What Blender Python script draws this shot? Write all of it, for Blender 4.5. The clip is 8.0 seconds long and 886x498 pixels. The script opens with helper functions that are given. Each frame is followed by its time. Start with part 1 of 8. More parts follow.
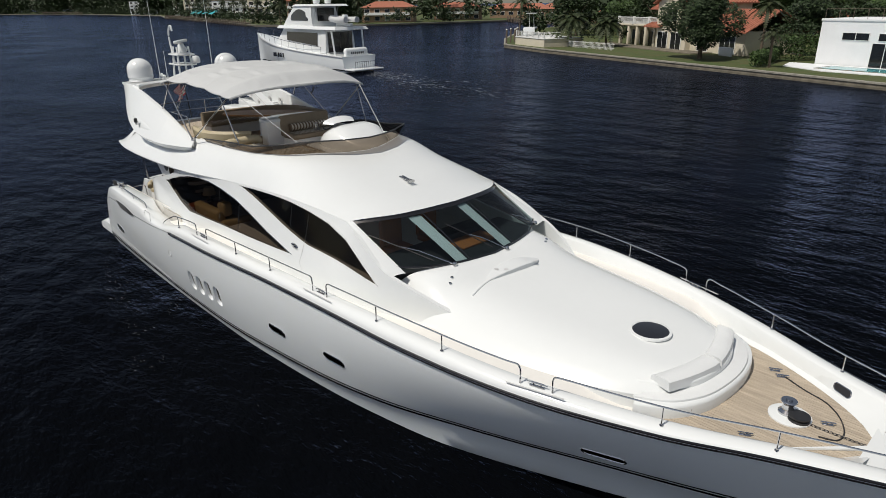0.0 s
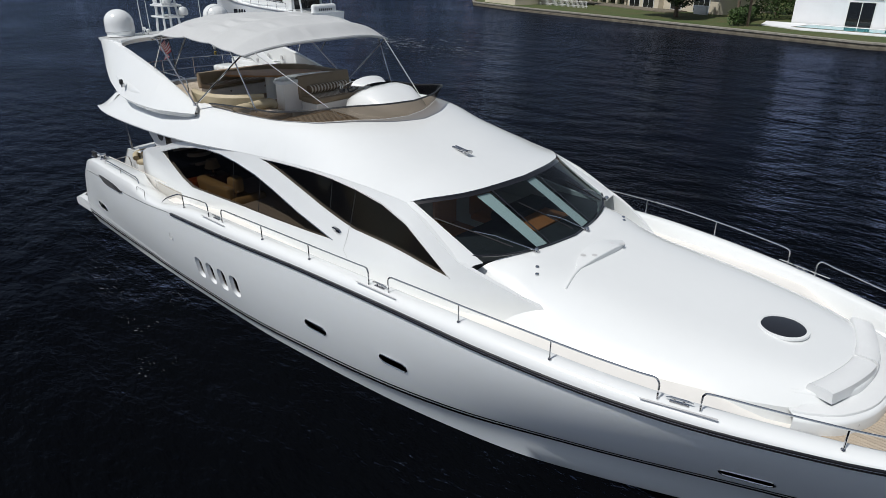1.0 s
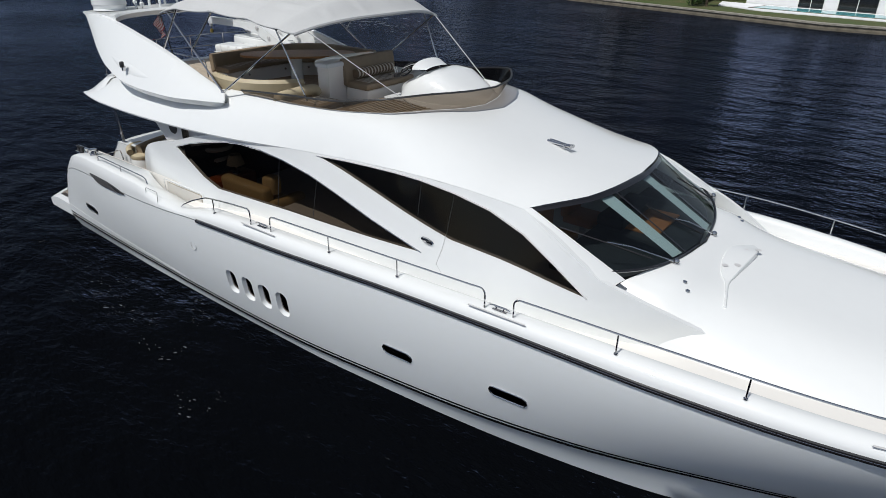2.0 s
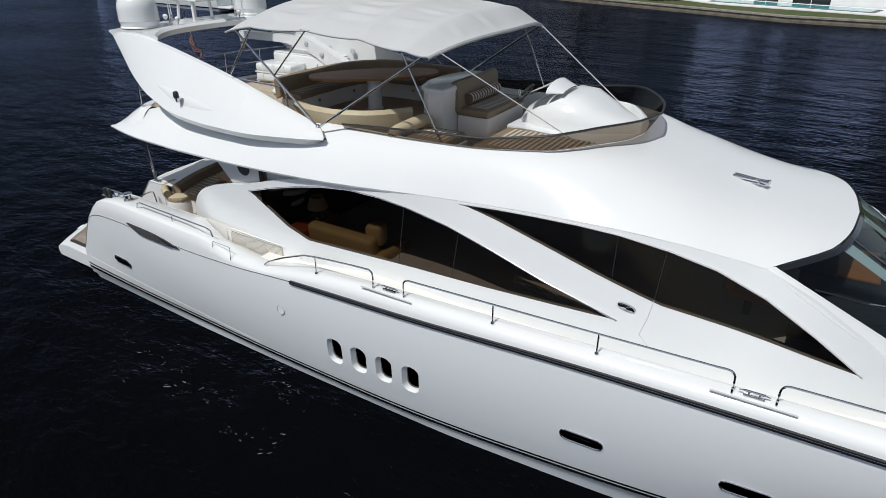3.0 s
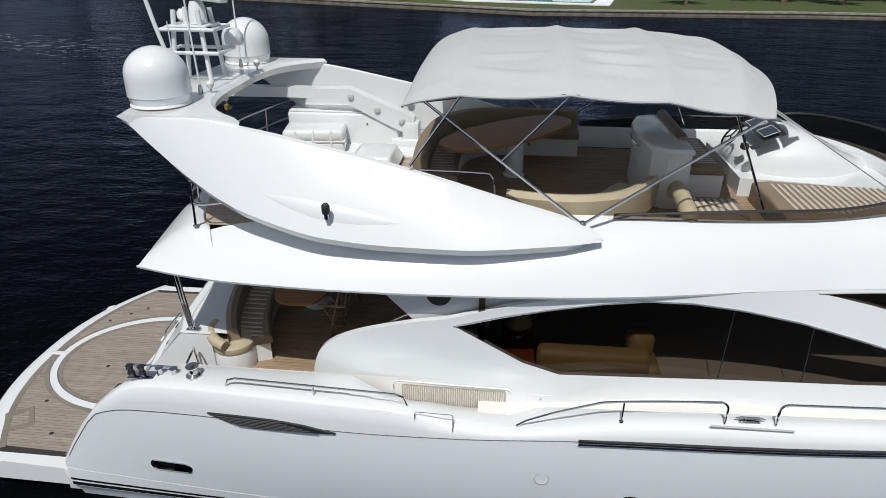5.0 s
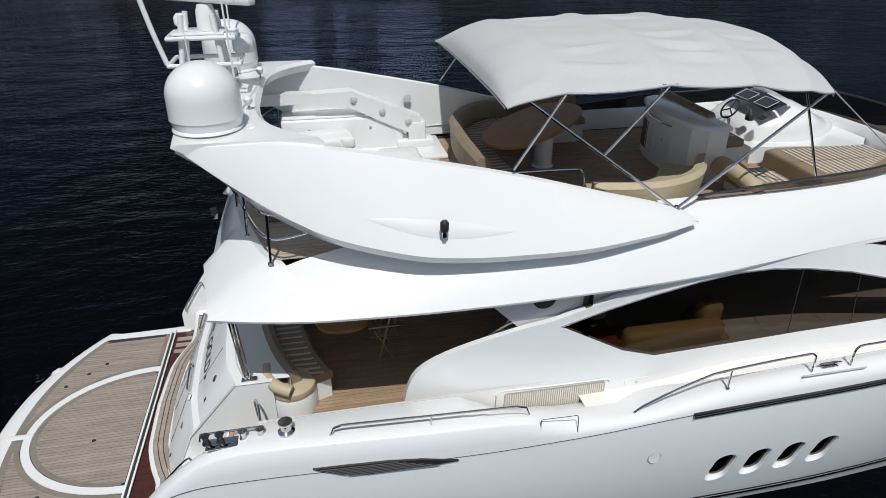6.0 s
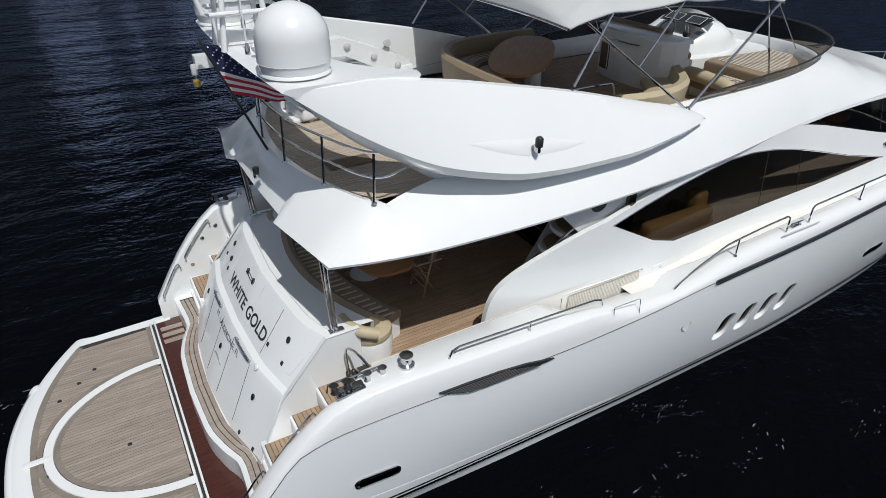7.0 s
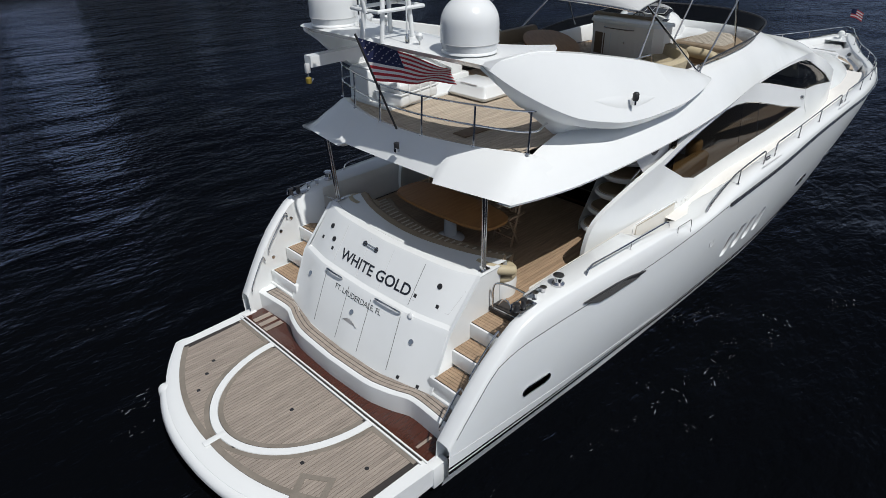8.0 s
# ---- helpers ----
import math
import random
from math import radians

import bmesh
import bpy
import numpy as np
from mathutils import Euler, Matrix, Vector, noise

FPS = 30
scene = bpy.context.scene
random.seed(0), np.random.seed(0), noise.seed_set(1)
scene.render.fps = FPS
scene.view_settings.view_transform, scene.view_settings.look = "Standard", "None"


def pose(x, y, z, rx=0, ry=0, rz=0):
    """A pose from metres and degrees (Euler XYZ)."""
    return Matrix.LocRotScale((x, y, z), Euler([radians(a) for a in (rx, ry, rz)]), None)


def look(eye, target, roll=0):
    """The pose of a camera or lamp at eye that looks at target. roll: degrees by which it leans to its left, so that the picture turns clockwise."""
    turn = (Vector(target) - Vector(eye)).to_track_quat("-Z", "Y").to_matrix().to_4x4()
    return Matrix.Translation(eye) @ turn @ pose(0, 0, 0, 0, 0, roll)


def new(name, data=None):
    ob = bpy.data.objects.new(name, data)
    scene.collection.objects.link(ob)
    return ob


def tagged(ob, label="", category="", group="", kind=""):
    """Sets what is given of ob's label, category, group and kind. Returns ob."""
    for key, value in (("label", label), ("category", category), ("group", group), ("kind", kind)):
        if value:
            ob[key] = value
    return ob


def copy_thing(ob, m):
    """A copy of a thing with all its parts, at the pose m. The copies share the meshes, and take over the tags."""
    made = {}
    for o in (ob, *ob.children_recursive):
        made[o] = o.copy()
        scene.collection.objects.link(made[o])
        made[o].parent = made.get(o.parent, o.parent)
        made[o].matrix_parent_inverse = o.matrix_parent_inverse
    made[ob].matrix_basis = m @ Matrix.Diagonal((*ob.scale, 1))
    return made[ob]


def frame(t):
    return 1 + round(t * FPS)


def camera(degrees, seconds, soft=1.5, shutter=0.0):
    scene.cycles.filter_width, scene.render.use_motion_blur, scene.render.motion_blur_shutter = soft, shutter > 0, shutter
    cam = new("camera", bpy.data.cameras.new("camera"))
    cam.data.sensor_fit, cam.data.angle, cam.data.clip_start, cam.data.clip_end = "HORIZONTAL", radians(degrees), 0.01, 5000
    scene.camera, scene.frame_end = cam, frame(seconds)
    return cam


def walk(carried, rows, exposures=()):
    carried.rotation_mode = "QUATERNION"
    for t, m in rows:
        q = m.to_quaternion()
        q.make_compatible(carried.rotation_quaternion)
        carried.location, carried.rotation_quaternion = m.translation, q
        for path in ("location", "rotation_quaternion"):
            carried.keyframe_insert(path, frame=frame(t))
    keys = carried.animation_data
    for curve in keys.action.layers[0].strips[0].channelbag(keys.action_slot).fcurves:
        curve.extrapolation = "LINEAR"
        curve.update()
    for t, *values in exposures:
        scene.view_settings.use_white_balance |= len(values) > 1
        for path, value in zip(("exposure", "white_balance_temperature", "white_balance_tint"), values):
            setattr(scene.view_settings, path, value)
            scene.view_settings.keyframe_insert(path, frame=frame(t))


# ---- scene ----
from mathutils import geometry
cam = camera(70.0, 8.0, soft=0.8)
PATH = [
    (0, (28.182, -9.239, 8.241), (26.828, -7.958, 7.515), -0.7),
    (0.5, (26.659, -9.155, 8.129), (25.366, -7.843, 7.35), -0.5),
    (1, (25.386, -9.368, 7.92), (24.152, -8.033, 7.086), -0.2),
    (1.2, (24.846, -9.467, 7.875), (23.639, -8.123, 7.016), -0.1),
    (2.3, (21.046, -9.855, 7.632), (20.0, -8.399, 6.744), 0.5),
    (2.5, (20.294, -9.857, 7.634), (19.263, -8.391, 6.746), 0.0),
    (3, (18.105, -10.031, 7.698), (17.169, -8.506, 6.805), 0.3),
    (3.5, (15.8, -9.975, 7.714), (14.985, -8.381, 6.824), 0.4),
    (4, (13.787, -9.818, 7.707), (13.121, -8.151, 6.824), 0.3),
    (4.5, (11.774, -9.621, 7.811), (11.326, -7.884, 6.926), 0.2),
    (4.7, (11.007, -9.538, 7.852), (10.665, -7.779, 6.965), 0.2),
    (5.8, (7.258, -8.889, 8.075), (7.523, -7.135, 7.152), 0.2),
    (6, (6.649, -8.766, 8.044), (7.0, -7.036, 7.103), 0.1),
    (6.5, (5.033, -8.455, 7.929), (5.626, -6.825, 6.933), 0.0),
    (7, (3.393, -8.231, 7.8), (4.252, -6.748, 6.768), -0.1),
    (7.5, (1.245, -7.883, 7.738), (2.263, -6.505, 6.707), -0.1),
    (8, (-0.929, -7.485, 7.746), (0.293, -6.237, 6.771), -0.6),
]
walk(cam, [(t, look(eye, target, roll)) for t, eye, target, roll in PATH], [(0, 0, 6950, 10), (0.5, 0, 6720, 10), (1.0, 0, 6520, 10), (8.0, 0, 6500, 10)])

# ---- world, sun, exposure ----
SUN_DIR = Vector((-0.08, -0.60, 1.0)).normalized()
world = bpy.data.worlds.new("sky")
scene.world = world
world.use_nodes = True
wn = world.node_tree.nodes
sky = wn.new("ShaderNodeTexSky")
sky.sky_type = "NISHITA"
sky.sun_disc = False
sky.sun_elevation = math.asin(SUN_DIR.z)
sky.sun_rotation = math.atan2(SUN_DIR.x, SUN_DIR.y)
hue = wn.new("ShaderNodeHueSaturation")
hue.inputs["Saturation"].default_value = 0.66
world.node_tree.links.new(sky.outputs[0], hue.inputs["Color"])
world.node_tree.links.new(hue.outputs[0], wn["Background"].inputs[0])
wn["Background"].inputs[1].default_value = 0.074
sun = new("sun", bpy.data.lights.new("sun", "SUN"))
sun.data.energy, sun.data.angle, sun.data.color = 3.38, radians(0.55), (1.0, 0.985, 0.955)
sun.matrix_world = look(SUN_DIR * 60, (0, 0, 0))
scene.view_settings.exposure = 0.0


# ---- materials ----
def mat(name, colour, rough=0.5, metal=0.0, vary=0.0, scale=4.0, bump=0.0, bump_scale=60.0, coat=0.0, colour2=None, spec=0.5, stretch=None, stain=0.0):
    """A node material: base colour varied at two scales by noise, with optional bump and clear coat."""
    m = bpy.data.materials.new(name)
    m.use_nodes = True
    nt = m.node_tree
    b = nt.nodes["Principled BSDF"]
    b.inputs["Base Color"].default_value = (*colour, 1)
    b.inputs["Roughness"].default_value = rough
    b.inputs["Metallic"].default_value = metal
    b.inputs["Specular IOR Level"].default_value = spec
    b.inputs["Coat Weight"].default_value = coat
    b.inputs["Coat Roughness"].default_value = 0.04
    co = nt.nodes.new("ShaderNodeTexCoord")
    src = co.outputs["Object"]
    if stretch:
        mp = nt.nodes.new("ShaderNodeMapping")
        mp.inputs["Scale"].default_value = stretch
        nt.links.new(src, mp.inputs[0])
        src = mp.outputs[0]
    if vary > 0:
        n1 = nt.nodes.new("ShaderNodeTexNoise")
        n1.inputs["Scale"].default_value = scale
        n1.inputs["Detail"].default_value = 6
        n2 = nt.nodes.new("ShaderNodeTexNoise")
        n2.inputs["Scale"].default_value = scale * 9
        n2.inputs["Detail"].default_value = 3
        nt.links.new(src, n1.inputs[0])
        nt.links.new(src, n2.inputs[0])
        add = nt.nodes.new("ShaderNodeMath")
        add.operation = "MULTIPLY_ADD"
        add.inputs[1].default_value = 0.4
        nt.links.new(n2.outputs[0], add.inputs[0])
        nt.links.new(n1.outputs[0], add.inputs[2])
        ramp = nt.nodes.new("ShaderNodeMapRange")
        ramp.inputs[1].default_value, ramp.inputs[2].default_value = 0.45, 0.95
        nt.links.new(add.outputs[0], ramp.inputs[0])
        mix = nt.nodes.new("ShaderNodeMix")
        mix.data_type = "RGBA"
        c2 = colour2 or tuple(max(0.0, c * (1 - vary)) for c in colour)
        mix.inputs[6].default_value = (*colour, 1)
        mix.inputs[7].default_value = (*c2, 1)
        nt.links.new(ramp.outputs[0], mix.inputs[0])
        nt.links.new(mix.outputs[2], b.inputs["Base Color"])
        rr = nt.nodes.new("ShaderNodeMapRange")
        rr.inputs[3].default_value, rr.inputs[4].default_value = rough * 0.85, min(1.0, rough * 1.2)
        nt.links.new(n1.outputs[0], rr.inputs[0])
        nt.links.new(rr.outputs[0], b.inputs["Roughness"])
    if bump > 0:
        nb = nt.nodes.new("ShaderNodeTexNoise")
        nb.inputs["Scale"].default_value = bump_scale
        nb.inputs["Detail"].default_value = 4
        nt.links.new(src, nb.inputs[0])
        bp = nt.nodes.new("ShaderNodeBump")
        bp.inputs["Strength"].default_value = bump
        bp.inputs["Distance"].default_value = 0.02
        nt.links.new(nb.outputs[0], bp.inputs["Height"])
        nt.links.new(bp.outputs[0], b.inputs["Normal"])
    return m


def random_tint(m, amount):
    """Lets each object of a material differ a little in brightness."""
    nt = m.node_tree
    b = nt.nodes["Principled BSDF"]
    oi = nt.nodes.new("ShaderNodeObjectInfo")
    mr = nt.nodes.new("ShaderNodeMapRange")
    mr.inputs[3].default_value, mr.inputs[4].default_value = 1 - amount, 1 + amount
    nt.links.new(oi.outputs["Random"], mr.inputs[0])
    hs = nt.nodes.new("ShaderNodeHueSaturation")
    nt.links.new(mr.outputs[0], hs.inputs["Value"])
    link = b.inputs["Base Color"].links
    if link:
        nt.links.new(link[0].from_socket, hs.inputs["Color"])
    else:
        hs.inputs["Color"].default_value = b.inputs["Base Color"].default_value
    nt.links.new(hs.outputs[0], b.inputs["Base Color"])
    return m


def glass(name, tint, rough=0.02, through_amount=0.5, ior=1.5, sheen=0.9):
    """Tinted glass: clear reflection over a tinted see-through body."""
    m = bpy.data.materials.new(name)
    m.use_nodes = True
    nt = m.node_tree
    nt.nodes.remove(nt.nodes["Principled BSDF"])
    out = nt.nodes["Material Output"]
    tr = nt.nodes.new("ShaderNodeBsdfTransparent")
    tr.inputs[0].default_value = (*[c * through_amount for c in tint], 1)
    gl = nt.nodes.new("ShaderNodeBsdfGlossy")
    gl.inputs["Roughness"].default_value = rough
    lw = nt.nodes.new("ShaderNodeLayerWeight")
    lw.inputs["Blend"].default_value = 0.5
    pw = nt.nodes.new("ShaderNodeMath")
    pw.operation = "POWER"
    pw.inputs[1].default_value = 5.0
    nt.links.new(lw.outputs["Facing"], pw.inputs[0])
    fr = nt.nodes.new("ShaderNodeMath")
    fr.operation = "MULTIPLY_ADD"
    base = ((ior - 1) / (ior + 1)) ** 2
    fr.inputs[1].default_value, fr.inputs[2].default_value = sheen * (1 - base), base
    nt.links.new(pw.outputs[0], fr.inputs[0])
    mx = nt.nodes.new("ShaderNodeMixShader")
    nt.links.new(fr.outputs[0], mx.inputs[0])
    nt.links.new(tr.outputs[0], mx.inputs[1])
    nt.links.new(gl.outputs[0], mx.inputs[2])
    nt.links.new(mx.outputs[0], out.inputs[0])
    return m


GEL = mat("white_gelcoat", (0.738, 0.757, 0.755), 0.22, vary=0.03, scale=0.6, coat=0.35)
HULLW = mat("white_hull_paint", (0.82, 0.85, 0.85), 0.16, vary=0.02, scale=0.5, coat=0.3)
CREAM = mat("cream_deck_gelcoat", (0.77, 0.75, 0.71), 0.5, vary=0.05, scale=2.0, bump=0.12, bump_scale=300)
BLACK = mat("black_stripe_paint", (0.012, 0.012, 0.014), 0.15, coat=0.6)
STEEL = mat("polished_stainless", (0.60, 0.60, 0.61), 0.05, 1.0, vary=0.05, scale=20)
DARKRUB = mat("black_rubber", (0.02, 0.02, 0.022), 0.45, vary=0.2, scale=12)
GLASSD = glass("dark_saloon_glass", (1.0, 0.90, 0.80), 0.01, 0.30, 1.33, 0.4)
GLASSW = glass("windscreen_glass", (0.84, 0.98, 1.0), 0.01, 0.60)
SMOKE = glass("smoked_acrylic", (1.0, 0.84, 0.68), 0.02, 0.26, 1.35, 0.35)
CLOTH = mat("white_canvas", (0.50, 0.51, 0.51), 0.85, vary=0.06, scale=1.5, bump=0.25, bump_scale=40)
VINYL = mat("white_vinyl", (0.70, 0.715, 0.715), 0.55, vary=0.05, scale=3, bump=0.1, bump_scale=80)
OLIVE = mat("cream_olive_leather", (0.46, 0.39, 0.26), 0.55, vary=0.10, scale=5, bump=0.12, bump_scale=120)
MARGIN = mat("grey_margin_teak", (0.235, 0.205, 0.17), 0.75, vary=0.3, scale=3, bump=0.15, bump_scale=90)
TAN = mat("tan_leather_upholstery", (0.255, 0.195, 0.128), 0.55, vary=0.12, scale=5, bump=0.15, bump_scale=120)
STRIPE = mat("pale_stripe_fabric", (0.55, 0.50, 0.42), 0.8, vary=0.1, scale=20)
BROWNC = mat("brown_fabric", (0.16, 0.11, 0.07), 0.8, vary=0.15, scale=15)
TEAK = random_tint(mat("weathered_teak", (0.335, 0.285, 0.24), 0.7, vary=0.32, scale=2.5, stretch=(1, 8, 8), bump=0.15, bump_scale=90), 0.10)
TEAKN = random_tint(mat("oiled_teak", (0.38, 0.265, 0.17), 0.6, vary=0.3, scale=2.5, stretch=(1, 8, 8), bump=0.15, bump_scale=90), 0.10)
TEAKB = random_tint(mat("sun_bleached_teak", (0.50, 0.42, 0.325), 0.7, vary=0.28, scale=2.5, stretch=(1, 8, 8), bump=0.15, bump_scale=90), 0.08)
CAULK = mat("black_caulk", (0.035, 0.03, 0.028), 0.8, vary=0.2, scale=10)
MAHOG = mat("varnished_mahogany", (0.075, 0.022, 0.012), 0.25, vary=0.4, scale=3, stretch=(1, 10, 10), coat=0.5)
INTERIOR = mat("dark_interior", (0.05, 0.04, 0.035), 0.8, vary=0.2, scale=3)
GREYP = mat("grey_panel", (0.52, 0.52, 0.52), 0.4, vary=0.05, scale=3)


# ---- mesh helpers ----
def finish(bm, name, material, parent=None, label="", smooth=True, angle=40):
    me = bpy.data.meshes.new(name)
    bmesh.ops.remove_doubles(bm, verts=bm.verts, dist=1e-5)
    bmesh.ops.recalc_face_normals(bm, faces=bm.faces)
    if smooth:
        lim = radians(angle)
        for f in bm.faces:
            f.smooth = True
        for e in bm.edges:
            e.smooth = len(e.link_faces) == 2 and e.calc_face_angle(0) < lim
    bm.to_mesh(me)
    bm.free()
    me.materials.append(material)
    ob = new(name, me)
    if parent is not None:
        ob.parent = parent
    if label:
        tagged(ob, label)
    return ob


def part(name, bm, material, parent, label="", smooth=True, angle=40):
    return finish(bm, name, material, parent, label, smooth, angle)


def thing(name, label, category, group="", kind="", at=(0, 0, 0), turn=0.0):
    e = new(name)
    e.matrix_basis = pose(*at, 0, 0, turn)
    return tagged(e, label, category, group, kind)


def curve(*pairs):
    """A smooth function through (x, value) pairs (monotone cubic)."""
    xs, ys = np.array([p[0] for p in pairs], float), np.array([p[1] for p in pairs], float)
    h, d = np.diff(xs), np.diff(ys) / np.diff(xs)
    m = np.zeros(len(xs))
    m[0], m[-1] = d[0], d[-1]
    for i in range(1, len(xs) - 1):
        m[i] = 0 if d[i - 1] * d[i] <= 0 else 2 * d[i - 1] * d[i] / (d[i - 1] + d[i])

    def f(x):
        x = min(max(x, xs[0]), xs[-1])
        i = min(int(np.searchsorted(xs, x, side="right")) - 1, len(h) - 1)
        s = (x - xs[i]) / h[i]
        return float(ys[i] * (1 + 2 * s) * (1 - s) ** 2 + m[i] * h[i] * s * (1 - s) ** 2 + ys[i + 1] * s * s * (3 - 2 * s) + m[i + 1] * h[i] * s * s * (s - 1))
    return f


def loft(rings, close=False, caps=False, bm=None):
    bm = bm or bmesh.new()
    rows = [[bm.verts.new(p) for p in r] for r in rings]
    n = len(rows[0])
    for a, b in zip(rows, rows[1:]):
        for i in range(n if close else n - 1):
            j = (i + 1) % n
            try:
                bm.faces.new((a[i], a[j], b[j], b[i]))
            except ValueError:
                pass
    if caps:
        for r in (rows[0], rows[-1]):
            try:
                bm.faces.new(r)
            except ValueError:
                pass
    return bm


def mirror(bm):
    """Adds the mirror image in y."""
    geom = bmesh.ops.duplicate(bm, geom=bm.verts[:] + bm.edges[:] + bm.faces[:])["geom"]
    vs = [g for g in geom if isinstance(g, bmesh.types.BMVert)]
    for v in vs:
        v.co.y = -v.co.y
    return bm


def box(size, at=(0, 0, 0), bevel=0.02, seg=2, turn=0.0, bm=None, tilt=(0, 0)):
    b2 = bmesh.new()
    bmesh.ops.create_cube(b2, size=1.0)
    bmesh.ops.scale(b2, vec=size, verts=b2.verts)
    if bevel > 0:
        bmesh.ops.bevel(b2, geom=b2.edges[:], offset=min(bevel, min(size) * 0.45), segments=seg, affect="EDGES", profile=0.5)
    bmesh.ops.transform(b2, matrix=pose(*at, tilt[0], tilt[1], turn), verts=b2.verts)
    return join(bm, b2)


def join(bm, b2):
    if bm is None:
        return b2
    table = {v: bm.verts.new(v.co) for v in b2.verts}
    for f in b2.faces:
        try:
            bm.faces.new([table[v] for v in f.verts])
        except ValueError:
            pass
    b2.free()
    return bm


def tube(points, r, sides=8, bm=None, closed=False):
    """A round bar along points."""
    pts = [Vector(p) for p in points]
    rings = []
    up = Vector((0, 0, 1))
    n = len(pts)
    for i, p in enumerate(pts):
        a, b = (pts[(i - 1) % n], pts[(i + 1) % n]) if closed else (pts[max(i - 1, 0)], pts[min(i + 1, n - 1)])
        d = (b - a).normalized()
        s = d.cross(up)
        if s.length < 1e-3:
            s = d.cross(Vector((1, 0, 0)))
        s.normalize()
        u = s.cross(d)
        rr = r[i] if isinstance(r, (list, tuple)) else r
        rings.append([p + (s * math.cos(k * 2 * math.pi / sides) + u * math.sin(k * 2 * math.pi / sides)) * rr for k in range(sides)])
    if closed:
        rings.append(rings[0])
    b2 = loft(rings, close=True, caps=not closed)
    return join(bm, b2)


def flow(points, n=6):
    """A smooth run of points through the given ones."""
    p = [Vector(q) for q in points]
    p = [p[0] * 2 - p[1]] + p + [p[-1] * 2 - p[-2]]
    out = []
    for a, b, c, d in zip(p, p[1:], p[2:], p[3:]):
        for i in range(n):
            t = i / n
            out.append(0.5 * (2 * b + (c - a) * t + (2 * a - 5 * b + 4 * c - d) * t * t + (3 * b - a - 3 * c + d) * t ** 3))
    return out + [p[-2]]


def spin(profile, at=(0, 0, 0), sides=32, bm=None, tilt=(0, 0, 0)):
    """A turned body from (radius, height) pairs."""
    b2 = loft([[(r * math.cos(k * 2 * math.pi / sides), r * math.sin(k * 2 * math.pi / sides), z) for k in range(sides)] for r, z in profile], close=True, caps=True)
    bmesh.ops.transform(b2, matrix=pose(*at, *tilt), verts=b2.verts)
    return join(bm, b2)


def inside(p, poly):
    x, y = p
    c = False
    for (x0, y0), (x1, y1) in zip(poly, poly[1:] + poly[:1]):
        if (y0 > y) != (y1 > y) and x < (x1 - x0) * (y - y0) / (y1 - y0) + x0:
            c = not c
    return c


def dense(poly, step):
    out = []
    for a, b in zip(poly, poly[1:] + poly[:1]):
        k = max(1, int(math.dist(a, b) / step))
        out += [(a[0] + (b[0] - a[0]) * i / k, a[1] + (b[1] - a[1]) * i / k) for i in range(k)]
    return out


def skin(outline, place, holes=(), step=0.2, thick=0.0, bm=None, along=(0, -1, 0)):
    """A sheet over an outline with holes in two parameters, carried into space by place(u, v); thick: an inward wall along a direction."""
    loops = [dense(list(outline), step)] + [dense(list(h), step * 0.5) for h in holes]
    verts, edges = [], []
    for lp in loops:
        s = len(verts)
        verts += [Vector(p) for p in lp]
        edges += [(s + i, s + (i + 1) % len(lp)) for i in range(len(lp))]
    us, vs = [p[0] for p in loops[0]], [p[1] for p in loops[0]]
    for u in np.arange(min(us) + step * 0.5, max(us), step):
        for v in np.arange(min(vs) + step * 0.5, max(vs), step):
            if inside((u, v), loops[0]) and not any(inside((u, v), h) for h in loops[1:]):
                if min(math.dist((u, v), q) for lp in loops for q in lp) > step * 0.35:
                    verts.append(Vector((float(u), float(v))))
    vo, _, faces, _, _, _ = geometry.delaunay_2d_cdt(verts, edges, [], 0, 1e-6)
    b2 = bmesh.new()
    bv = [b2.verts.new(place(v[0], v[1])) for v in vo]
    for f in faces:
        c = (sum(vo[i][0] for i in f) / len(f), sum(vo[i][1] for i in f) / len(f))
        if inside(c, loops[0]) and not any(inside(c, h) for h in loops[1:]):
            b2.faces.new([bv[i] for i in f])
    bmesh.ops.delete(b2, geom=[v for v in b2.verts if not v.link_faces], context="VERTS")
    if thick:
        r = bmesh.ops.extrude_face_region(b2, geom=b2.faces[:])
        d = Vector(along) * thick
        for g in r["geom"]:
            if isinstance(g, bmesh.types.BMVert):
                g.co += d
    return join(bm, b2)


def rounded(cx, cy, w, h, r, n=5, skew=0.0):
    """A rounded rectangle's outline; skew leans it."""
    out = []
    for sx, sy, a0 in ((1, 1, 0), (-1, 1, 90), (-1, -1, 180), (1, -1, 270)):
        for i in range(n + 1):
            a = radians(a0 + 90 * i / n)
            y = sy * (h / 2 - r) + r * math.sin(a)
            out.append((cx + sx * (w / 2 - r) + r * math.cos(a) + skew * y, cy + y))
    return out


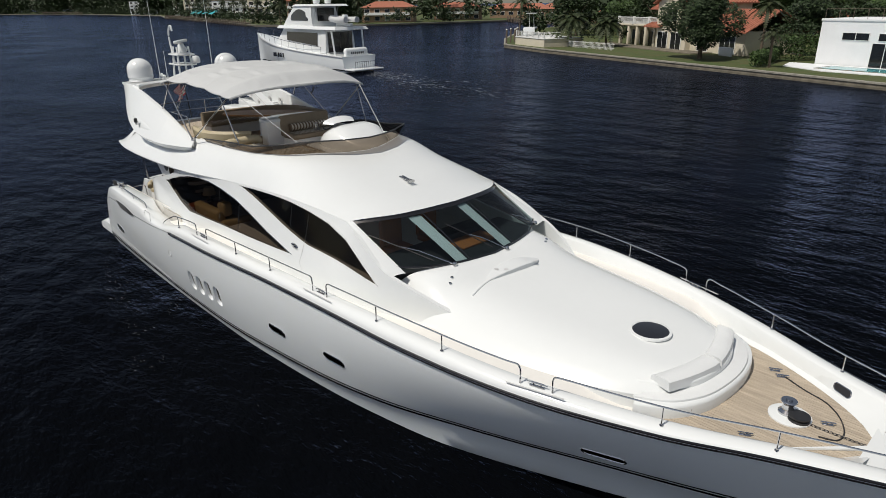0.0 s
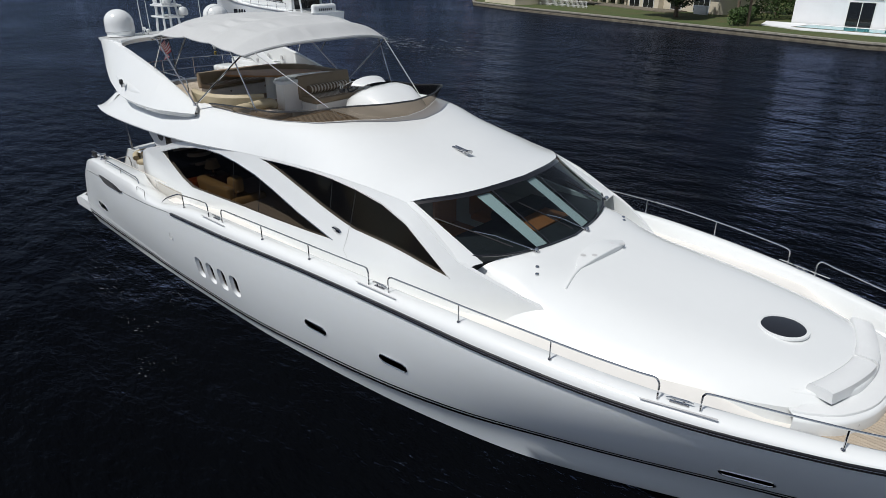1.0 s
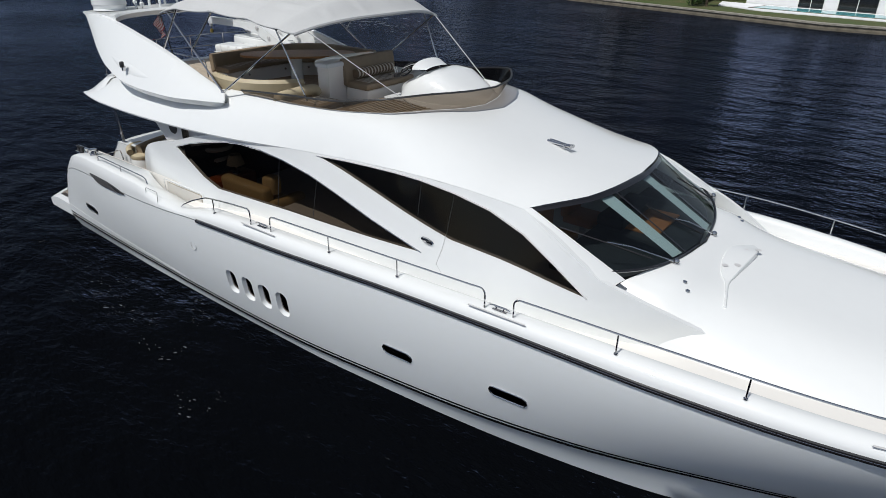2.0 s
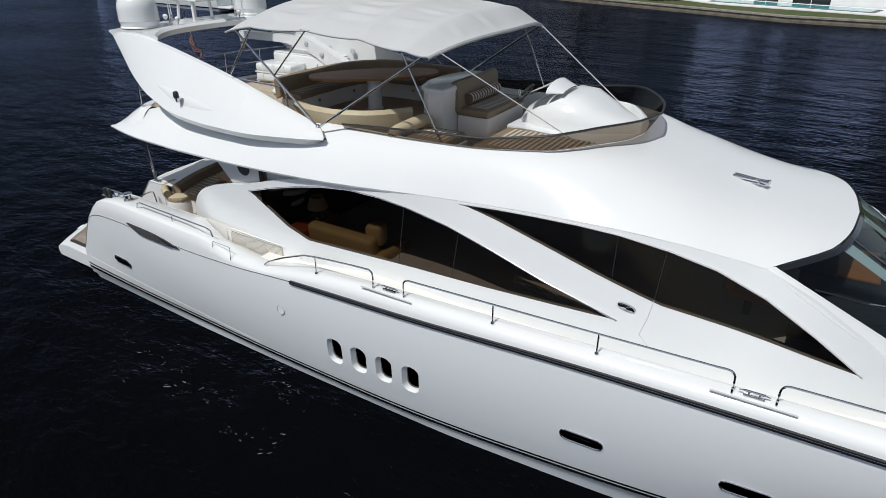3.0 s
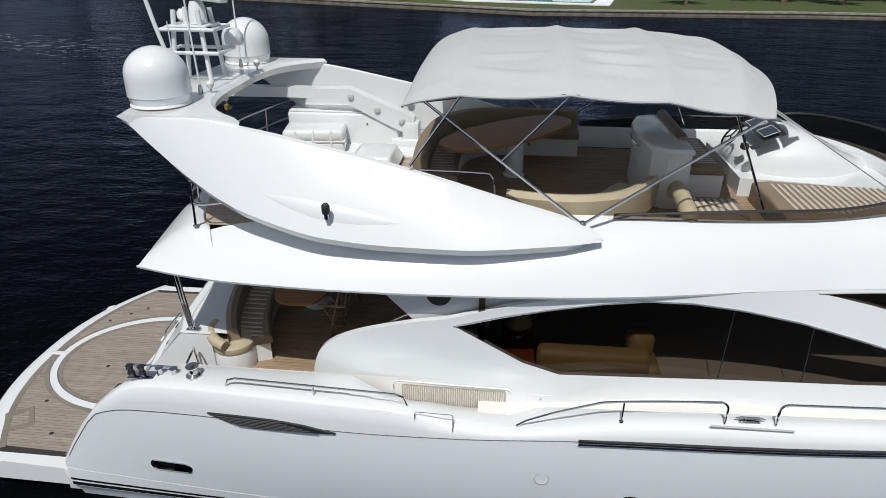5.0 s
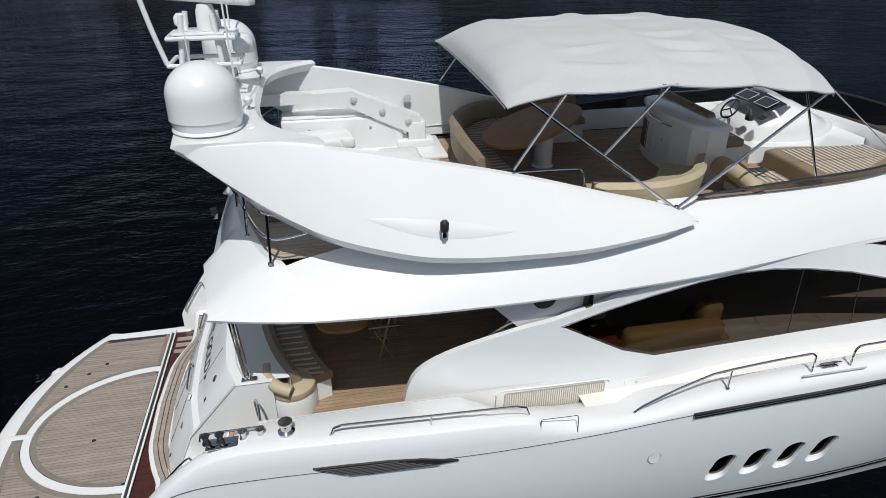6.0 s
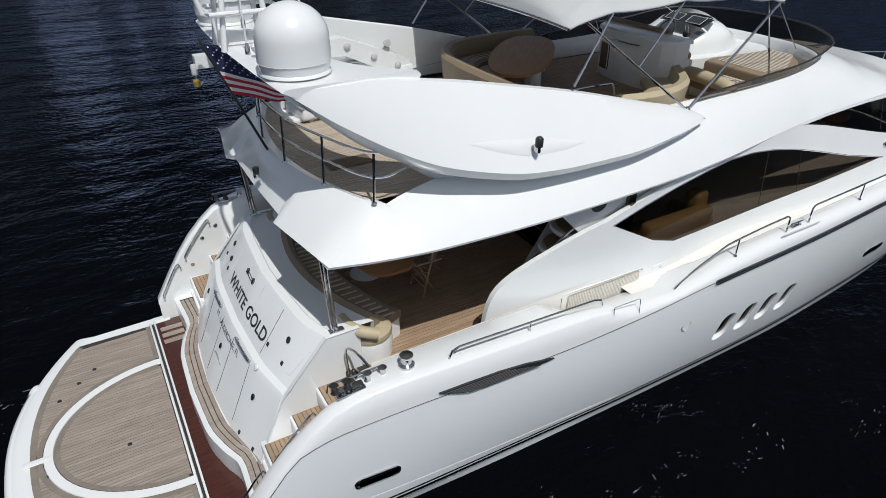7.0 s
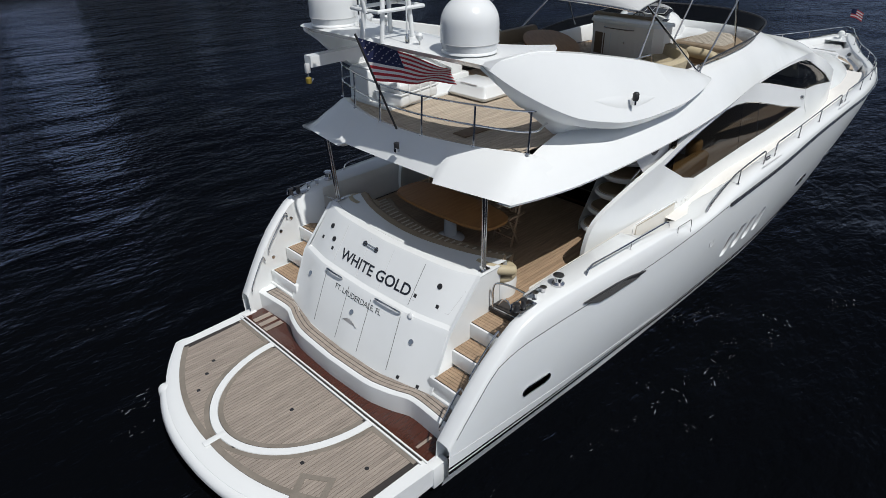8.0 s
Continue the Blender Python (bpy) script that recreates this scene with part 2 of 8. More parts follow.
# ---- hull lines (x from the stern forward, y to port, z up from the water) ----
CHINE_B = curve((3.5, 2.90), (6, 2.95), (8, 2.98), (10, 3.02), (13, 3.03), (15.6, 2.95), (17.6, 2.85), (19.3, 2.68), (21.6, 2.20), (24, 1.50), (26, 0.84), (27.6, 0.25), (28.2, 0.05))
CHINE_Z = curve((3.5, 0.34), (6, 0.27), (8, 0.24), (10, 0.22), (12, 0.21), (14, 0.25), (16, 0.35), (17.6, 0.46), (19.3, 0.62), (21.6, 0.87), (24, 1.07), (28.2, 1.3))
SHEER_B = curve((3.5, 2.90), (4.4, 3.05), (5, 3.12), (6.3, 3.24), (8, 3.32), (11, 3.40), (13, 3.42), (16.3, 3.33), (19.9, 3.22), (21.5, 3.06), (22.9, 2.80), (24.9, 2.12), (26.2, 1.51), (27.4, 1.03), (28.4, 0.66), (29.2, 0.40), (29.6, 0.18), (29.8, 0.03))
SHEER_Z = curve((3.62, 0.8), (4.1, 1.5), (4.5, 1.96), (5.05, 2.12), (6.3, 2.2), (8, 2.19), (9.5, 2.25), (11, 2.38), (13.7, 2.5), (16.4, 2.6), (19, 2.64), (22, 2.60), (25, 2.57), (29.8, 2.68))
CAP_Z = curve((3.62, 0.9), (4.1, 1.62), (4.5, 2.08), (5.05, 2.48), (5.5, 2.58), (6.2, 2.62), (8.6, 2.60), (9.0, 2.54), (9.5, 2.43), (10.2, 2.42), (10.8, 2.52), (11.5, 2.64), (12.6, 2.73), (14, 2.77), (16, 2.80), (20, 2.87), (23, 2.77), (26, 2.66), (29.8, 2.66))
WATER_B = curve((3.5, 2.74), (6, 2.83), (8, 2.90), (11.5, 2.93), (13.5, 2.92), (15.5, 2.82), (17.6, 2.64), (19, 2.44), (20.4, 2.16), (21.6, 1.76), (23.2, 1.12), (25, 0.38), (26, 0.05), (28.2, 0.0))
FLARE = curve((3.5, 1.5), (8, 1.75), (17, 1.85), (19, 1.75), (22, 1.45), (24, 1.2), (28.2, 1.05))


def hull_y(x, z):
    zc, zs = CHINE_Z(x), SHEER_Z(x)
    u = min(max((z - zc) / max(zs - zc, 0.05), 0.0), 1.0)
    return CHINE_B(x) + (SHEER_B(x) - CHINE_B(x)) * (1 - (1 - u) ** FLARE(x))


# slots and portholes as outlines in x, z
SLOTS = [rounded(11.75 + 0.533 * i, 1.15 + 0.018 * i, 0.33, 0.60, 0.14, skew=0.12) for i in range(4)]
PORTS = [rounded(5.41, 1.07, 0.62, 0.20, 0.099), rounded(16.21, 1.28, 0.62, 0.20, 0.099), rounded(18.36, 1.39, 0.64, 0.20, 0.099), rounded(24.0, 1.53, 0.66, 0.17, 0.084)]

yacht = thing("motor_yacht", "large white motor yacht with flybridge lying on dark water", "yacht")
XS = [3.62 + (29.8 - 3.62) * i / 100 for i in range(101)]
side_line = [(x, CHINE_Z(x)) for x in XS if x < 28.15] + [(28.2, 1.3), (29.0, 2.0), (29.8, 2.68)] + [(x, SHEER_Z(x)) for x in reversed(XS[:-1])]


def bow_y(x, z):
    return hull_y(x, z) if x < 28.15 else max(0.0, SHEER_B(x) * (z - 1.25) / 1.4 + 0.02)


for sgn in (-1, 1):
    bm = skin(side_line, lambda u, v: (u, sgn * bow_y(u, v), v), [h for h in SLOTS + PORTS], 0.3)
    part("hull_side", bm, HULLW, yacht, angle=60)
# bottom: from the chine down into the water
rings = []
for x in XS[:94]:
    b, z = CHINE_B(x), CHINE_Z(x)
    w = WATER_B(x)
    h = [(b, z), (b - 0.035, z - 0.05), (w + (b - w) * 0.35, z * 0.45), (w, -0.02), (w * 0.7, -0.55), (0.0, -1.2 + max(0, x - 22) * 0.2)]
    rings.append([(x, -p, q) for p, q in h] + [(x, p, q) for p, q in reversed(h[:-1])])
part("hull_bottom", loft(rings), HULLW, yacht, angle=30)
# boot stripes
for sgn in (-1, 1):
    for off, w in ((0.015, 0.075), (0.125, 0.045)):
        rings = []
        for x in XS[:94]:
            zz = CHINE_Z(x) + off
            rings.append([(x, sgn * (hull_y(x, zz) + 0.004), zz), (x, sgn * (hull_y(x, zz + w) + 0.004), zz + w)])
        part("boot_stripe", loft(rings), BLACK, yacht, "thin black boot stripe above the waterline")
    # rubbing strake
    rings = []
    for x in [11.0 + 18.7 * i / 80 for i in range(81)]:
        y, z = SHEER_B(x), SHEER_Z(x)
        rings.append([(x, sgn * (y + 0.0), z - 0.035), (x, sgn * (y + 0.035), z - 0.03), (x, sgn * (y + 0.04), z + 0.0), (x, sgn * (y + 0.035), z + 0.03), (x, sgn * y, z + 0.035)])
    part("rubbing_strake", loft(rings, caps=True), BLACK, yacht, "black rubbing strake along the sheer")
    rings = []
    for x in [11.0 + 18.7 * i / 80 for i in range(81)]:
        y, z = SHEER_B(x), SHEER_Z(x)
        rings.append([(x, sgn * (y + 0.0385), z + 0.004), (x, sgn * (y + 0.043), z + 0.007), (x, sgn * (y + 0.036), z + 0.011)])
    part("strake_band", loft(rings), STEEL, yacht, "thin polished steel band on the strake")


def inner_floor(x):
    return 0.5 if x < 5.35 else 1.9 if x < 10.2 else (2.58 if x < 23.6 else 2.36)


CAP_W = curve((8.3, 0.62), (8.8, 0.66), (10.3, 0.68), (10.9, 0.52), (11.5, 0.38), (12.2, 0.34), (29.8, 0.34))
CAP_DROP = curve((8.15, 0.0), (8.75, 0.29), (9.3, 0.20), (10.1, 0.17), (10.7, 0.08), (11.3, 0.0))
for sgn in (-1, 1):
    rings = []
    for x in XS:
        y, z, c = SHEER_B(x), SHEER_Z(x), CAP_Z(x)
        d = CAP_DROP(min(max(x, 8.15), 11.3))
        wi = 0.26 if x < 5.3 else (max(0.40, y - 2.66) if x < 8.3 else CAP_W(x))
        yi = max(y - wi, 0.0)
        rr = min(0.05 if x < 9 else 0.12, (c - z) * 0.5)
        rings.append([(x, sgn * y, z), (x, sgn * (y - 0.004), z + (c - z) * 0.35), (x, sgn * max(y - 0.03, 0), c - rr * 0.7), (x, sgn * max(y - (0.05 if x < 9 else 0.09), 0), c - rr * 0.2),
                      (x, sgn * max(y - 0.17, 0), c), (x, sgn * max(yi + 0.05, 0), c - d), (x, sgn * yi, c - d - 0.04), (x, sgn * max(yi - 0.03, 0), min(c - d - 0.05, max(inner_floor(x) - 0.1, 0.4)))])
    part("bulwark_cap", loft(rings), GEL, yacht, angle=50)

# side decks and foredeck base
DECK_Z = curve((9.7, 2.30), (10.6, 2.34), (12.4, 2.58), (23.3, 2.60), (23.9, 2.40), (24.3, 2.34), (29.2, 2.34))
rings = []
for x in [9.75 + 19.0 * i / 60 for i in range(61)]:
    w = max(SHEER_B(x) - 0.3, 0.02)
    zz = DECK_Z(x)
    rings.append([(x, -w, zz), (x, 0, zz + 0.02), (x, w, zz)])
part("side_deck", loft(rings), CREAM, yacht)

# ---- deckhouse ----
HOUSE_Y = curve((7.4, 2.42), (8.3, 2.62), (9.4, 2.66), (10.7, 2.67), (13, 2.70), (14, 2.72), (16.4, 2.74), (17.5, 2.66), (19.2, 2.50), (20.0, 2.28), (20.8, 1.90))
TUMBLE = curve((7.4, 0.0), (11, 0.0), (12, 0.06), (13, 0.13), (14, 0.20), (16, 0.22), (17, 0.27), (17.9, 0.32), (18.6, 0.22), (19.3, 0.10), (20.5, 0.0))


def house_y(x, z):
    return HOUSE_Y(x) - TUMBLE(x) * (z - 2.8)


WIN1 = [(9.40, 3.46), (10.0, 3.64), (10.6, 3.79), (11.2, 3.91), (11.75, 3.96), (12.3, 3.94), (12.9, 3.86), (13.6, 3.72), (14.3, 3.54), (15.2, 3.30), (16.34, 3.05), (15.4, 3.0), (14.3, 2.95), (13.0, 2.91), (11.9, 2.86), (10.78, 2.81), (10.3, 2.96)]
WIN2 = [(13.75, 4.10), (14.4, 4.14), (15.0, 4.165), (15.6, 4.18), (16.15, 4.17), (16.8, 4.09), (17.4, 3.95), (18.0, 3.73), (18.6, 3.45), (19.16, 3.12), (18.5, 3.20), (17.7, 3.29), (16.85, 3.38), (15.9, 3.60), (15.1, 3.80), (14.4, 3.97)]
side = [(p.x, p.y) for p in flow([(7.43, 1.9, 0), (7.43, 2.4, 0), (7.60, 2.88, 0), (8.1, 3.24, 0), (8.8, 3.46, 0), (9.3, 3.56, 0)], 4)] + [(10.2, 3.84), (11.0, 4.02), (12.2, 4.08), (13.7, 4.14), (15.0, 4.21), (16.15, 4.24), (16.9, 4.20), (17.91, 4.08), (18.6, 3.80), (19.28, 3.45), (19.7, 3.32), (20.2, 3.13), (20.7, 2.9), (20.75, 2.5), (12.4, 2.5), (10.4, 2.25), (10.0, 1.9)]
for sgn in (-1, 1):
    part("house_side", skin(side, lambda u, v: (u, sgn * house_y(u, v), v), [WIN1, WIN2], 0.18, 0.08, along=(0, -sgn, 0)), GEL, yacht, angle=45)
    part("side_window", skin(WIN1, lambda u, v: (u, sgn * (house_y(u, v) - 0.012), v), (), 0.3), GLASSD, yacht, "dark tinted saloon side window")
    part("side_window", skin(WIN2, lambda u, v: (u, sgn * (house_y(u, v) - 0.012), v), (), 0.3), GLASSD, yacht, "dark tinted wheelhouse side window")

# one shell from the wing over the cockpit to the wheelhouse roof
ROOF_E = curve((5.23, 4.03), (6.6, 4.0), (8.5, 3.99), (10.8, 4.03), (12.2, 4.08), (13.7, 4.14), (15.0, 4.21), (16.15, 4.24), (16.9, 4.20), (17.91, 4.08), (18.9, 4.05))
ROOF_C = curve((5.23, 4.10), (5.4, 4.34), (5.7, 4.53), (6.2, 4.65), (8, 4.78), (10.8, 4.95), (14, 5.0), (15.4, 4.92), (16.5, 4.66), (17.3, 4.43), (18.1, 4.31), (18.9, 4.22))
ROOF_P = curve((5.23, 3.0), (6.5, 5.0), (10.8, 6.0), (12.4, 6.8), (13.5, 8.2), (14.8, 7.6), (16.2, 3.8), (18.9, 2.6))
WING_Y = curve((5.23, 2.53), (5.8, 2.66), (6.6, 2.76), (8, 2.81), (10, 2.79), (11.4, 2.72), (13, 2.534))
WS_TOP = curve((0, 18.80), (0.7, 18.74), (1.37, 18.58), (1.9, 18.22), (2.19, 17.91))
FLYHW = curve((10.8, 2.08), (13.0, 2.08), (14.0, 2.0), (14.8, 1.80), (15.1, 1.54), (15.3, 1.22), (15.6, 0.6), (15.72, 0.0))


def roof_w(x):
    return WING_Y(x) if x < 13 else house_y(x, ROOF_E(x)) + 0.004


def roof_z(x, y):
    u = min(abs(y) / roof_w(x), 1.0)
    return ROOF_E(x) + (ROOF_C(x) - ROOF_E(x)) * (1 - u ** ROOF_P(x))


rx = [5.23 + (17.91 - 5.23) * i / 70 for i in range(71)]
edge_s = [(x, -roof_w(x)) for x in rx]
front = [(WS_TOP(abs(y)), y) for y in [-2.19 + 4.38 * i / 24 for i in range(25)]]
well = [(x, -FLYHW(x)) for x in [10.8 + 4.92 * i / 24 for i in range(25)]]
well = well + [(x, -y) for x, y in reversed(well[:-1])]
inner = [(6.9, -2.06), (6.3, -2.13), (5.85, -2.2)]
roof_out = edge_s + front[1:-1] + [(x, -y) for x, y in reversed(edge_s)] + [(x, -y) for x, y in reversed(inner)] + list(reversed(well)) + inner
part("coachroof", skin(roof_out, lambda u, v: (u, v, roof_z(u, v)), (), 0.16), GEL, yacht, angle=50)
for sgn in (-1, 1):
    rings = [[(x, sgn * roof_w(x), ROOF_E(x)), (x, sgn * (roof_w(x) - 0.015), ROOF_E(x) - 0.035), (x, sgn * (roof_w(x) - 0.25), ROOF_E(x) - 0.05)] for x in [5.23 + 7.6 * i / 40 for i in range(41)]]
    part("wing_edge", loft(rings), GEL, yacht)

# windscreen
WS_BOT = curve((0, 20.0), (0.8, 19.90), (1.3, 19.77), (1.7, 19.60), (2.12, 19.30))


def screen_pt(v, k):
    yt, yb = v * 2.17, v * 2.10
    a = Vector((WS_TOP(abs(yt)), yt, roof_z(min(WS_TOP(abs(yt)), 18.8), yt) - 0.02))
    b = Vector((WS_BOT(abs(yb)), yb, 3.36 + 0.02 * abs(yb) ** 2))
    return a.lerp(b, k)


def screen_patch(v0, v1, n=8, m=6, off=0.0):
    return loft([[screen_pt(v0 + (v1 - v0) * i / n, j / m) + Vector((off, 0, off)) for j in range(m + 1)] for i in range(n + 1)])


for v0, v1 in ((-1, -0.38), (-0.379, 0.25), (0.251, 1)):
    part("windscreen_pane", screen_patch(v0, v1), GLASSW, yacht, "large raked windscreen pane")
MINT = mat("pale_pillar_lining", (0.80, 0.84, 0.81), 0.6, vary=0.04)
for t0, b0 in ((-0.57, -0.45), (0.01, 0.19)):
    rings = [[screen_pt(t0 + w + (b0 - t0) * k / 6, 0.06 + 0.90 * k / 6) - Vector((0.02, 0, 0.03)) for w in (0.0, 0.06, 0.125)] for k in range(7)]
    part("windscreen_pillar", loft(rings), MINT, yacht, "pale lined pillar behind the windscreen")
    part("windscreen_seam", loft([[screen_pt(t0 + w + (b0 - t0) * k / 6, k / 6) + Vector((0.006, 0, 0.008)) for w in (0.128, 0.145)] for k in range(7)]), BLACK, yacht)
part("windscreen_band", loft([[screen_pt(-1 + 2 * i / 24, k) + Vector((0.004, 0, 0.006)) for k in (0.0, 0.03, 0.065)] for i in range(25)]), BLACK, yacht, "black band along the top of the windscreen")
for sgn in (-1, 1):
    rings = []
    for k in range(10):
        p = screen_pt(sgn, k / 8)
        o = Vector((p.x - 0.02, sgn * (house_y(p.x, p.z) + 0.004), p.z - 0.01))
        rings.append([o - Vector((0.04, 0, 0.10)), o, o.lerp(p, 0.5) + Vector((0.012, 0, 0.02)), screen_pt(sgn * 0.982, k / 8) + Vector((0.008, 0, 0.012)), screen_pt(sgn * 0.975, k / 8) - Vector((0.03, 0, 0.03))])
    part("screen_pillar", loft(rings), GEL, yacht)
part("windscreen_frame", tube([screen_pt(-1 + 2 * i / 24, 0.0) for i in range(25)] + [screen_pt(1, k / 6) for k in range(1, 7)] + [screen_pt(1 - 2 * i / 24, 1.0) for i in range(1, 25)] + [screen_pt(-1, 1 - k / 6) for k in range(1, 6)], 0.022, 6, closed=True), BLACK, yacht)

# coachroof ahead of the windscreen and foredeck sun pad
COACH_W = curve((18.9, 2.24), (20, 2.24), (21, 2.24), (22.4, 2.08), (23.5, 1.78), (24.3, 1.40), (24.62, 1.10))
COACH_Z = curve((18.9, 3.42), (19.94, 3.36), (20.5, 3.21), (21.5, 3.09), (23.6, 2.92), (24.62, 2.83))
COACH_P = curve((18.9, 16), (19.8, 9), (21.2, 5), (24.62, 6))


def coach_z(x, y):
    u = min(abs(y) / COACH_W(x), 1.0)
    return 2.58 + (COACH_Z(x) - 2.58) * (1 - u ** COACH_P(x))


ys = [-1 + 2 * i / 36 for i in range(37)]
aft = [(WS_BOT(abs(2.12 * v)) - 0.02, 2.12 * v) for v in ys]
aft = [(18.3, -2.235)] + aft + [(18.3, 2.235)]
sidex = [18.5 + (24.62 - 18.5) * i / 36 for i in range(37)]
trunk = aft + [(x, COACH_W(x)) for x in sidex] + [(24.72, 0.6), (24.76, 0.0), (24.72, -0.6)] + [(x, -COACH_W(x)) for x in reversed(sidex)]
part("foredeck_trunk", skin(trunk, lambda u, v: (u, v, coach_z(min(u, 24.62), v)), (), 0.14), GEL, yacht, angle=50)
# walls of the trunk down to the bow deck
rings = [[(x, -w, 2.62 if abs(w) < COACH_W(24.6) else 2.60), (x, -w * 1.005, 2.46), (x, -w * 1.02, 2.28)] for x, w in [(22.6 + 2.02 * i / 16, COACH_W(22.6 + 2.02 * i / 16)) for i in range(17)] + [(24.72, 0.6), (24.76, 0.0), (24.72, -0.6)] + [(24.62 - 2.02 * i / 16, -COACH_W(24.62 - 2.02 * i / 16)) for i in range(17)]]
part("trunk_wall", loft(rings), GEL, yacht, angle=60)

# ---- flybridge wing over the cockpit ----
# aft lip of the flybridge, with its stepped middle
def lip_x(y):
    a = abs(y)
    return 5.12 + 0.02 * a if a < 1.17 else 5.03 + 0.16 * (a - 1.17)


def deck_edge(y):
    return 5.42 + 0.11 * y * y


rings = []
for i in range(61):
    y = -2.53 + 5.06 * i / 60
    x0, x1 = lip_x(y), deck_edge(y)
    def lz(x, z):
        k = min(max((abs(y) - 2.05) / 0.46, 0.0), 1.0)
        return z + (roof_z(max(x, 5.24), y) - 0.012 - z) * k * k * (3 - 2 * k)
    rings.append([(x1 + 0.3, y, 3.97), (x0 + 0.12, y, 3.97 if abs(y) > 1.17 else 4.0), (x0, y, 4.02 if abs(y) > 1.17 else 4.05), (x0 + (x1 - x0) * 0.5, y, lz(x0 + (x1 - x0) * 0.5, 4.30)), (x1 - 0.04, y, lz(x1, 4.47)), (x1 + 0.02, y, lz(x1, 4.50)), (x1 + 0.2, y, lz(x1 + 0.2, 4.44))])
part("flybridge_lip", loft(rings), GEL, yacht, angle=45)
part("cockpit_soffit", skin([(5.3, -2.5), (10.6, -2.66), (10.6, 2.66), (5.3, 2.5)], lambda u, v: (u, v, 3.965), (), 0.6), GEL, yacht)
part("flybridge_floor", skin([(5.45, 0), (5.72, -1.6), (6.05, -2.02), (6.6, -2.12), (10.8, -2.14), (14, -2.0), (14.9, -1.6), (15.5, -0.7), (15.6, 0), (15.5, 0.7), (14.9, 1.6), (14, 2.0), (10.8, 2.14), (6.6, 2.12), (6.05, 2.02), (5.72, 1.6)], lambda u, v: (u, v, 4.445), (), 0.6), CAULK, yacht)
# fins and the arch between them
FIN_T = curve((5.15, 5.88), (6.0, 5.885), (6.9, 5.77), (7.7, 5.61), (8.8, 5.37), (10, 5.05), (10.95, 4.80), (11.15, 4.69))
FIN_TY = curve((5.15, 2.0), (6, 2.08), (8.8, 2.2), (10.95, 2.36), (11.15, 2.46))
FIN_B = curve((5.15, 5.86), (5.6, 5.52), (6.2, 5.15), (6.7, 4.92), (7.3, 4.76), (7.85, 4.66), (8.6, 4.60), (9.4, 4.59), (10.6, 4.63), (11.15, 4.65))
FIN_BY = curve((5.15, 2.01), (5.6, 2.17), (6.2, 2.40), (6.9, 2.60), (7.85, 2.75), (9.4, 2.76), (10.6, 2.62), (11.15, 2.48))
for sgn in (-1, 1):
    rings = []
    for i in range(41):
        x = 5.15 + 6.0 * i / 40
        ty, tz, by, bz = FIN_TY(x), FIN_T(x), FIN_BY(x), FIN_B(x)
        g = min(1, i / 5, (40 - i) / 2 + 0.05)
        inner_z = max(min(bz - 0.02, 5.8 - (x - 5.15) * 0.76), 4.5) if x < 6.9 else 4.5
        if x > 10.6:
            inner_z = 4.5 + (bz - 0.01 - 4.5) * (x - 10.6) / 0.55
        rings.append([(x, sgn * (ty - 0.10 * g), min(inner_z, tz - 0.01)), (x, sgn * (ty - 0.10 * g), tz - 0.02 * g), (x, sgn * (ty - 0.06 * g), tz), (x, sgn * (ty + 0.02), tz - 0.015), (x, sgn * (ty + (by - ty) * 0.55 + 0.03 * g), tz + (bz - tz) * 0.5), (x, sgn * by, bz), (x, sgn * (by - 0.10), bz - 0.12 * g), (x, sgn * (by - 0.25 * g), min(bz - 0.15 * g, bz))])
    part("arch_fin", loft(rings, close=True, caps=True), GEL, yacht, angle=35)


def fin_pt(x, k, sgn, out=0.0):
    """A point of the fin's outer face, k from its top edge (0) to its lower edge (1)."""
    ty, tz, by, bz = FIN_TY(x), FIN_T(x), FIN_BY(x), FIN_B(x)
    ym, zm = ty + (by - ty) * 0.55 + 0.03, tz + (bz - tz) * 0.5
    if k < 0.5:
        y, z = ty + 0.02 + (ym - ty - 0.02) * 2 * k, tz + (zm - tz) * 2 * k
    else:
        y, z = ym + (by - ym) * (2 * k - 1), zm + (bz - zm) * (2 * k - 1)
    return Vector((x, sgn * (y + out), z + out * 0.4))


rings = []
for i in range(25):
    y = -2.05 + 4.1 * i / 24
    a = abs(y) / 2.05
    x0, x1 = 5.12 - 0.10 * (1 - a * a), 5.95 + 0.75 * a ** 4
    z = 5.90 + 0.03 * (1 - a * a)
    rings.append([(x0, y, z - 0.03), (x0 + 0.05, y, z), (x1 - 0.06, y, z), (x1, y, z - 0.05), (x1 - 0.05, y, z - 0.16), (x0 + 0.25, y, z - 0.16)])
part("arch_beam", loft(rings, close=True, caps=True), GEL, yacht, angle=35)

# flybridge inner coaming
rings = []
for x, y in well:
    z = roof_z(x, y)
    s = Vector((0, -math.copysign(1, y), 0)) if x < 14.5 else (Vector((14.2, 0, 0)) - Vector((x, y, 0))).normalized()
    p = Vector((x, y, z))
    rings.append([p, p + s * 0.05 + Vector((0, 0, 0.015)), p + s * 0.09 - Vector((0, 0, 0.03)), Vector((p.x, p.y, 4.44)) + s * 0.1])
part("flybridge_coaming", loft(rings), GEL, yacht, angle=50)
# smoked wind deflector round the flybridge
DEF_B = curve((11.3, 2.10), (13.2, 2.06), (14.0, 1.98), (14.8, 1.78), (15.1, 1.52), (15.3, 1.20), (15.6, 0.58), (15.70, 0.0))


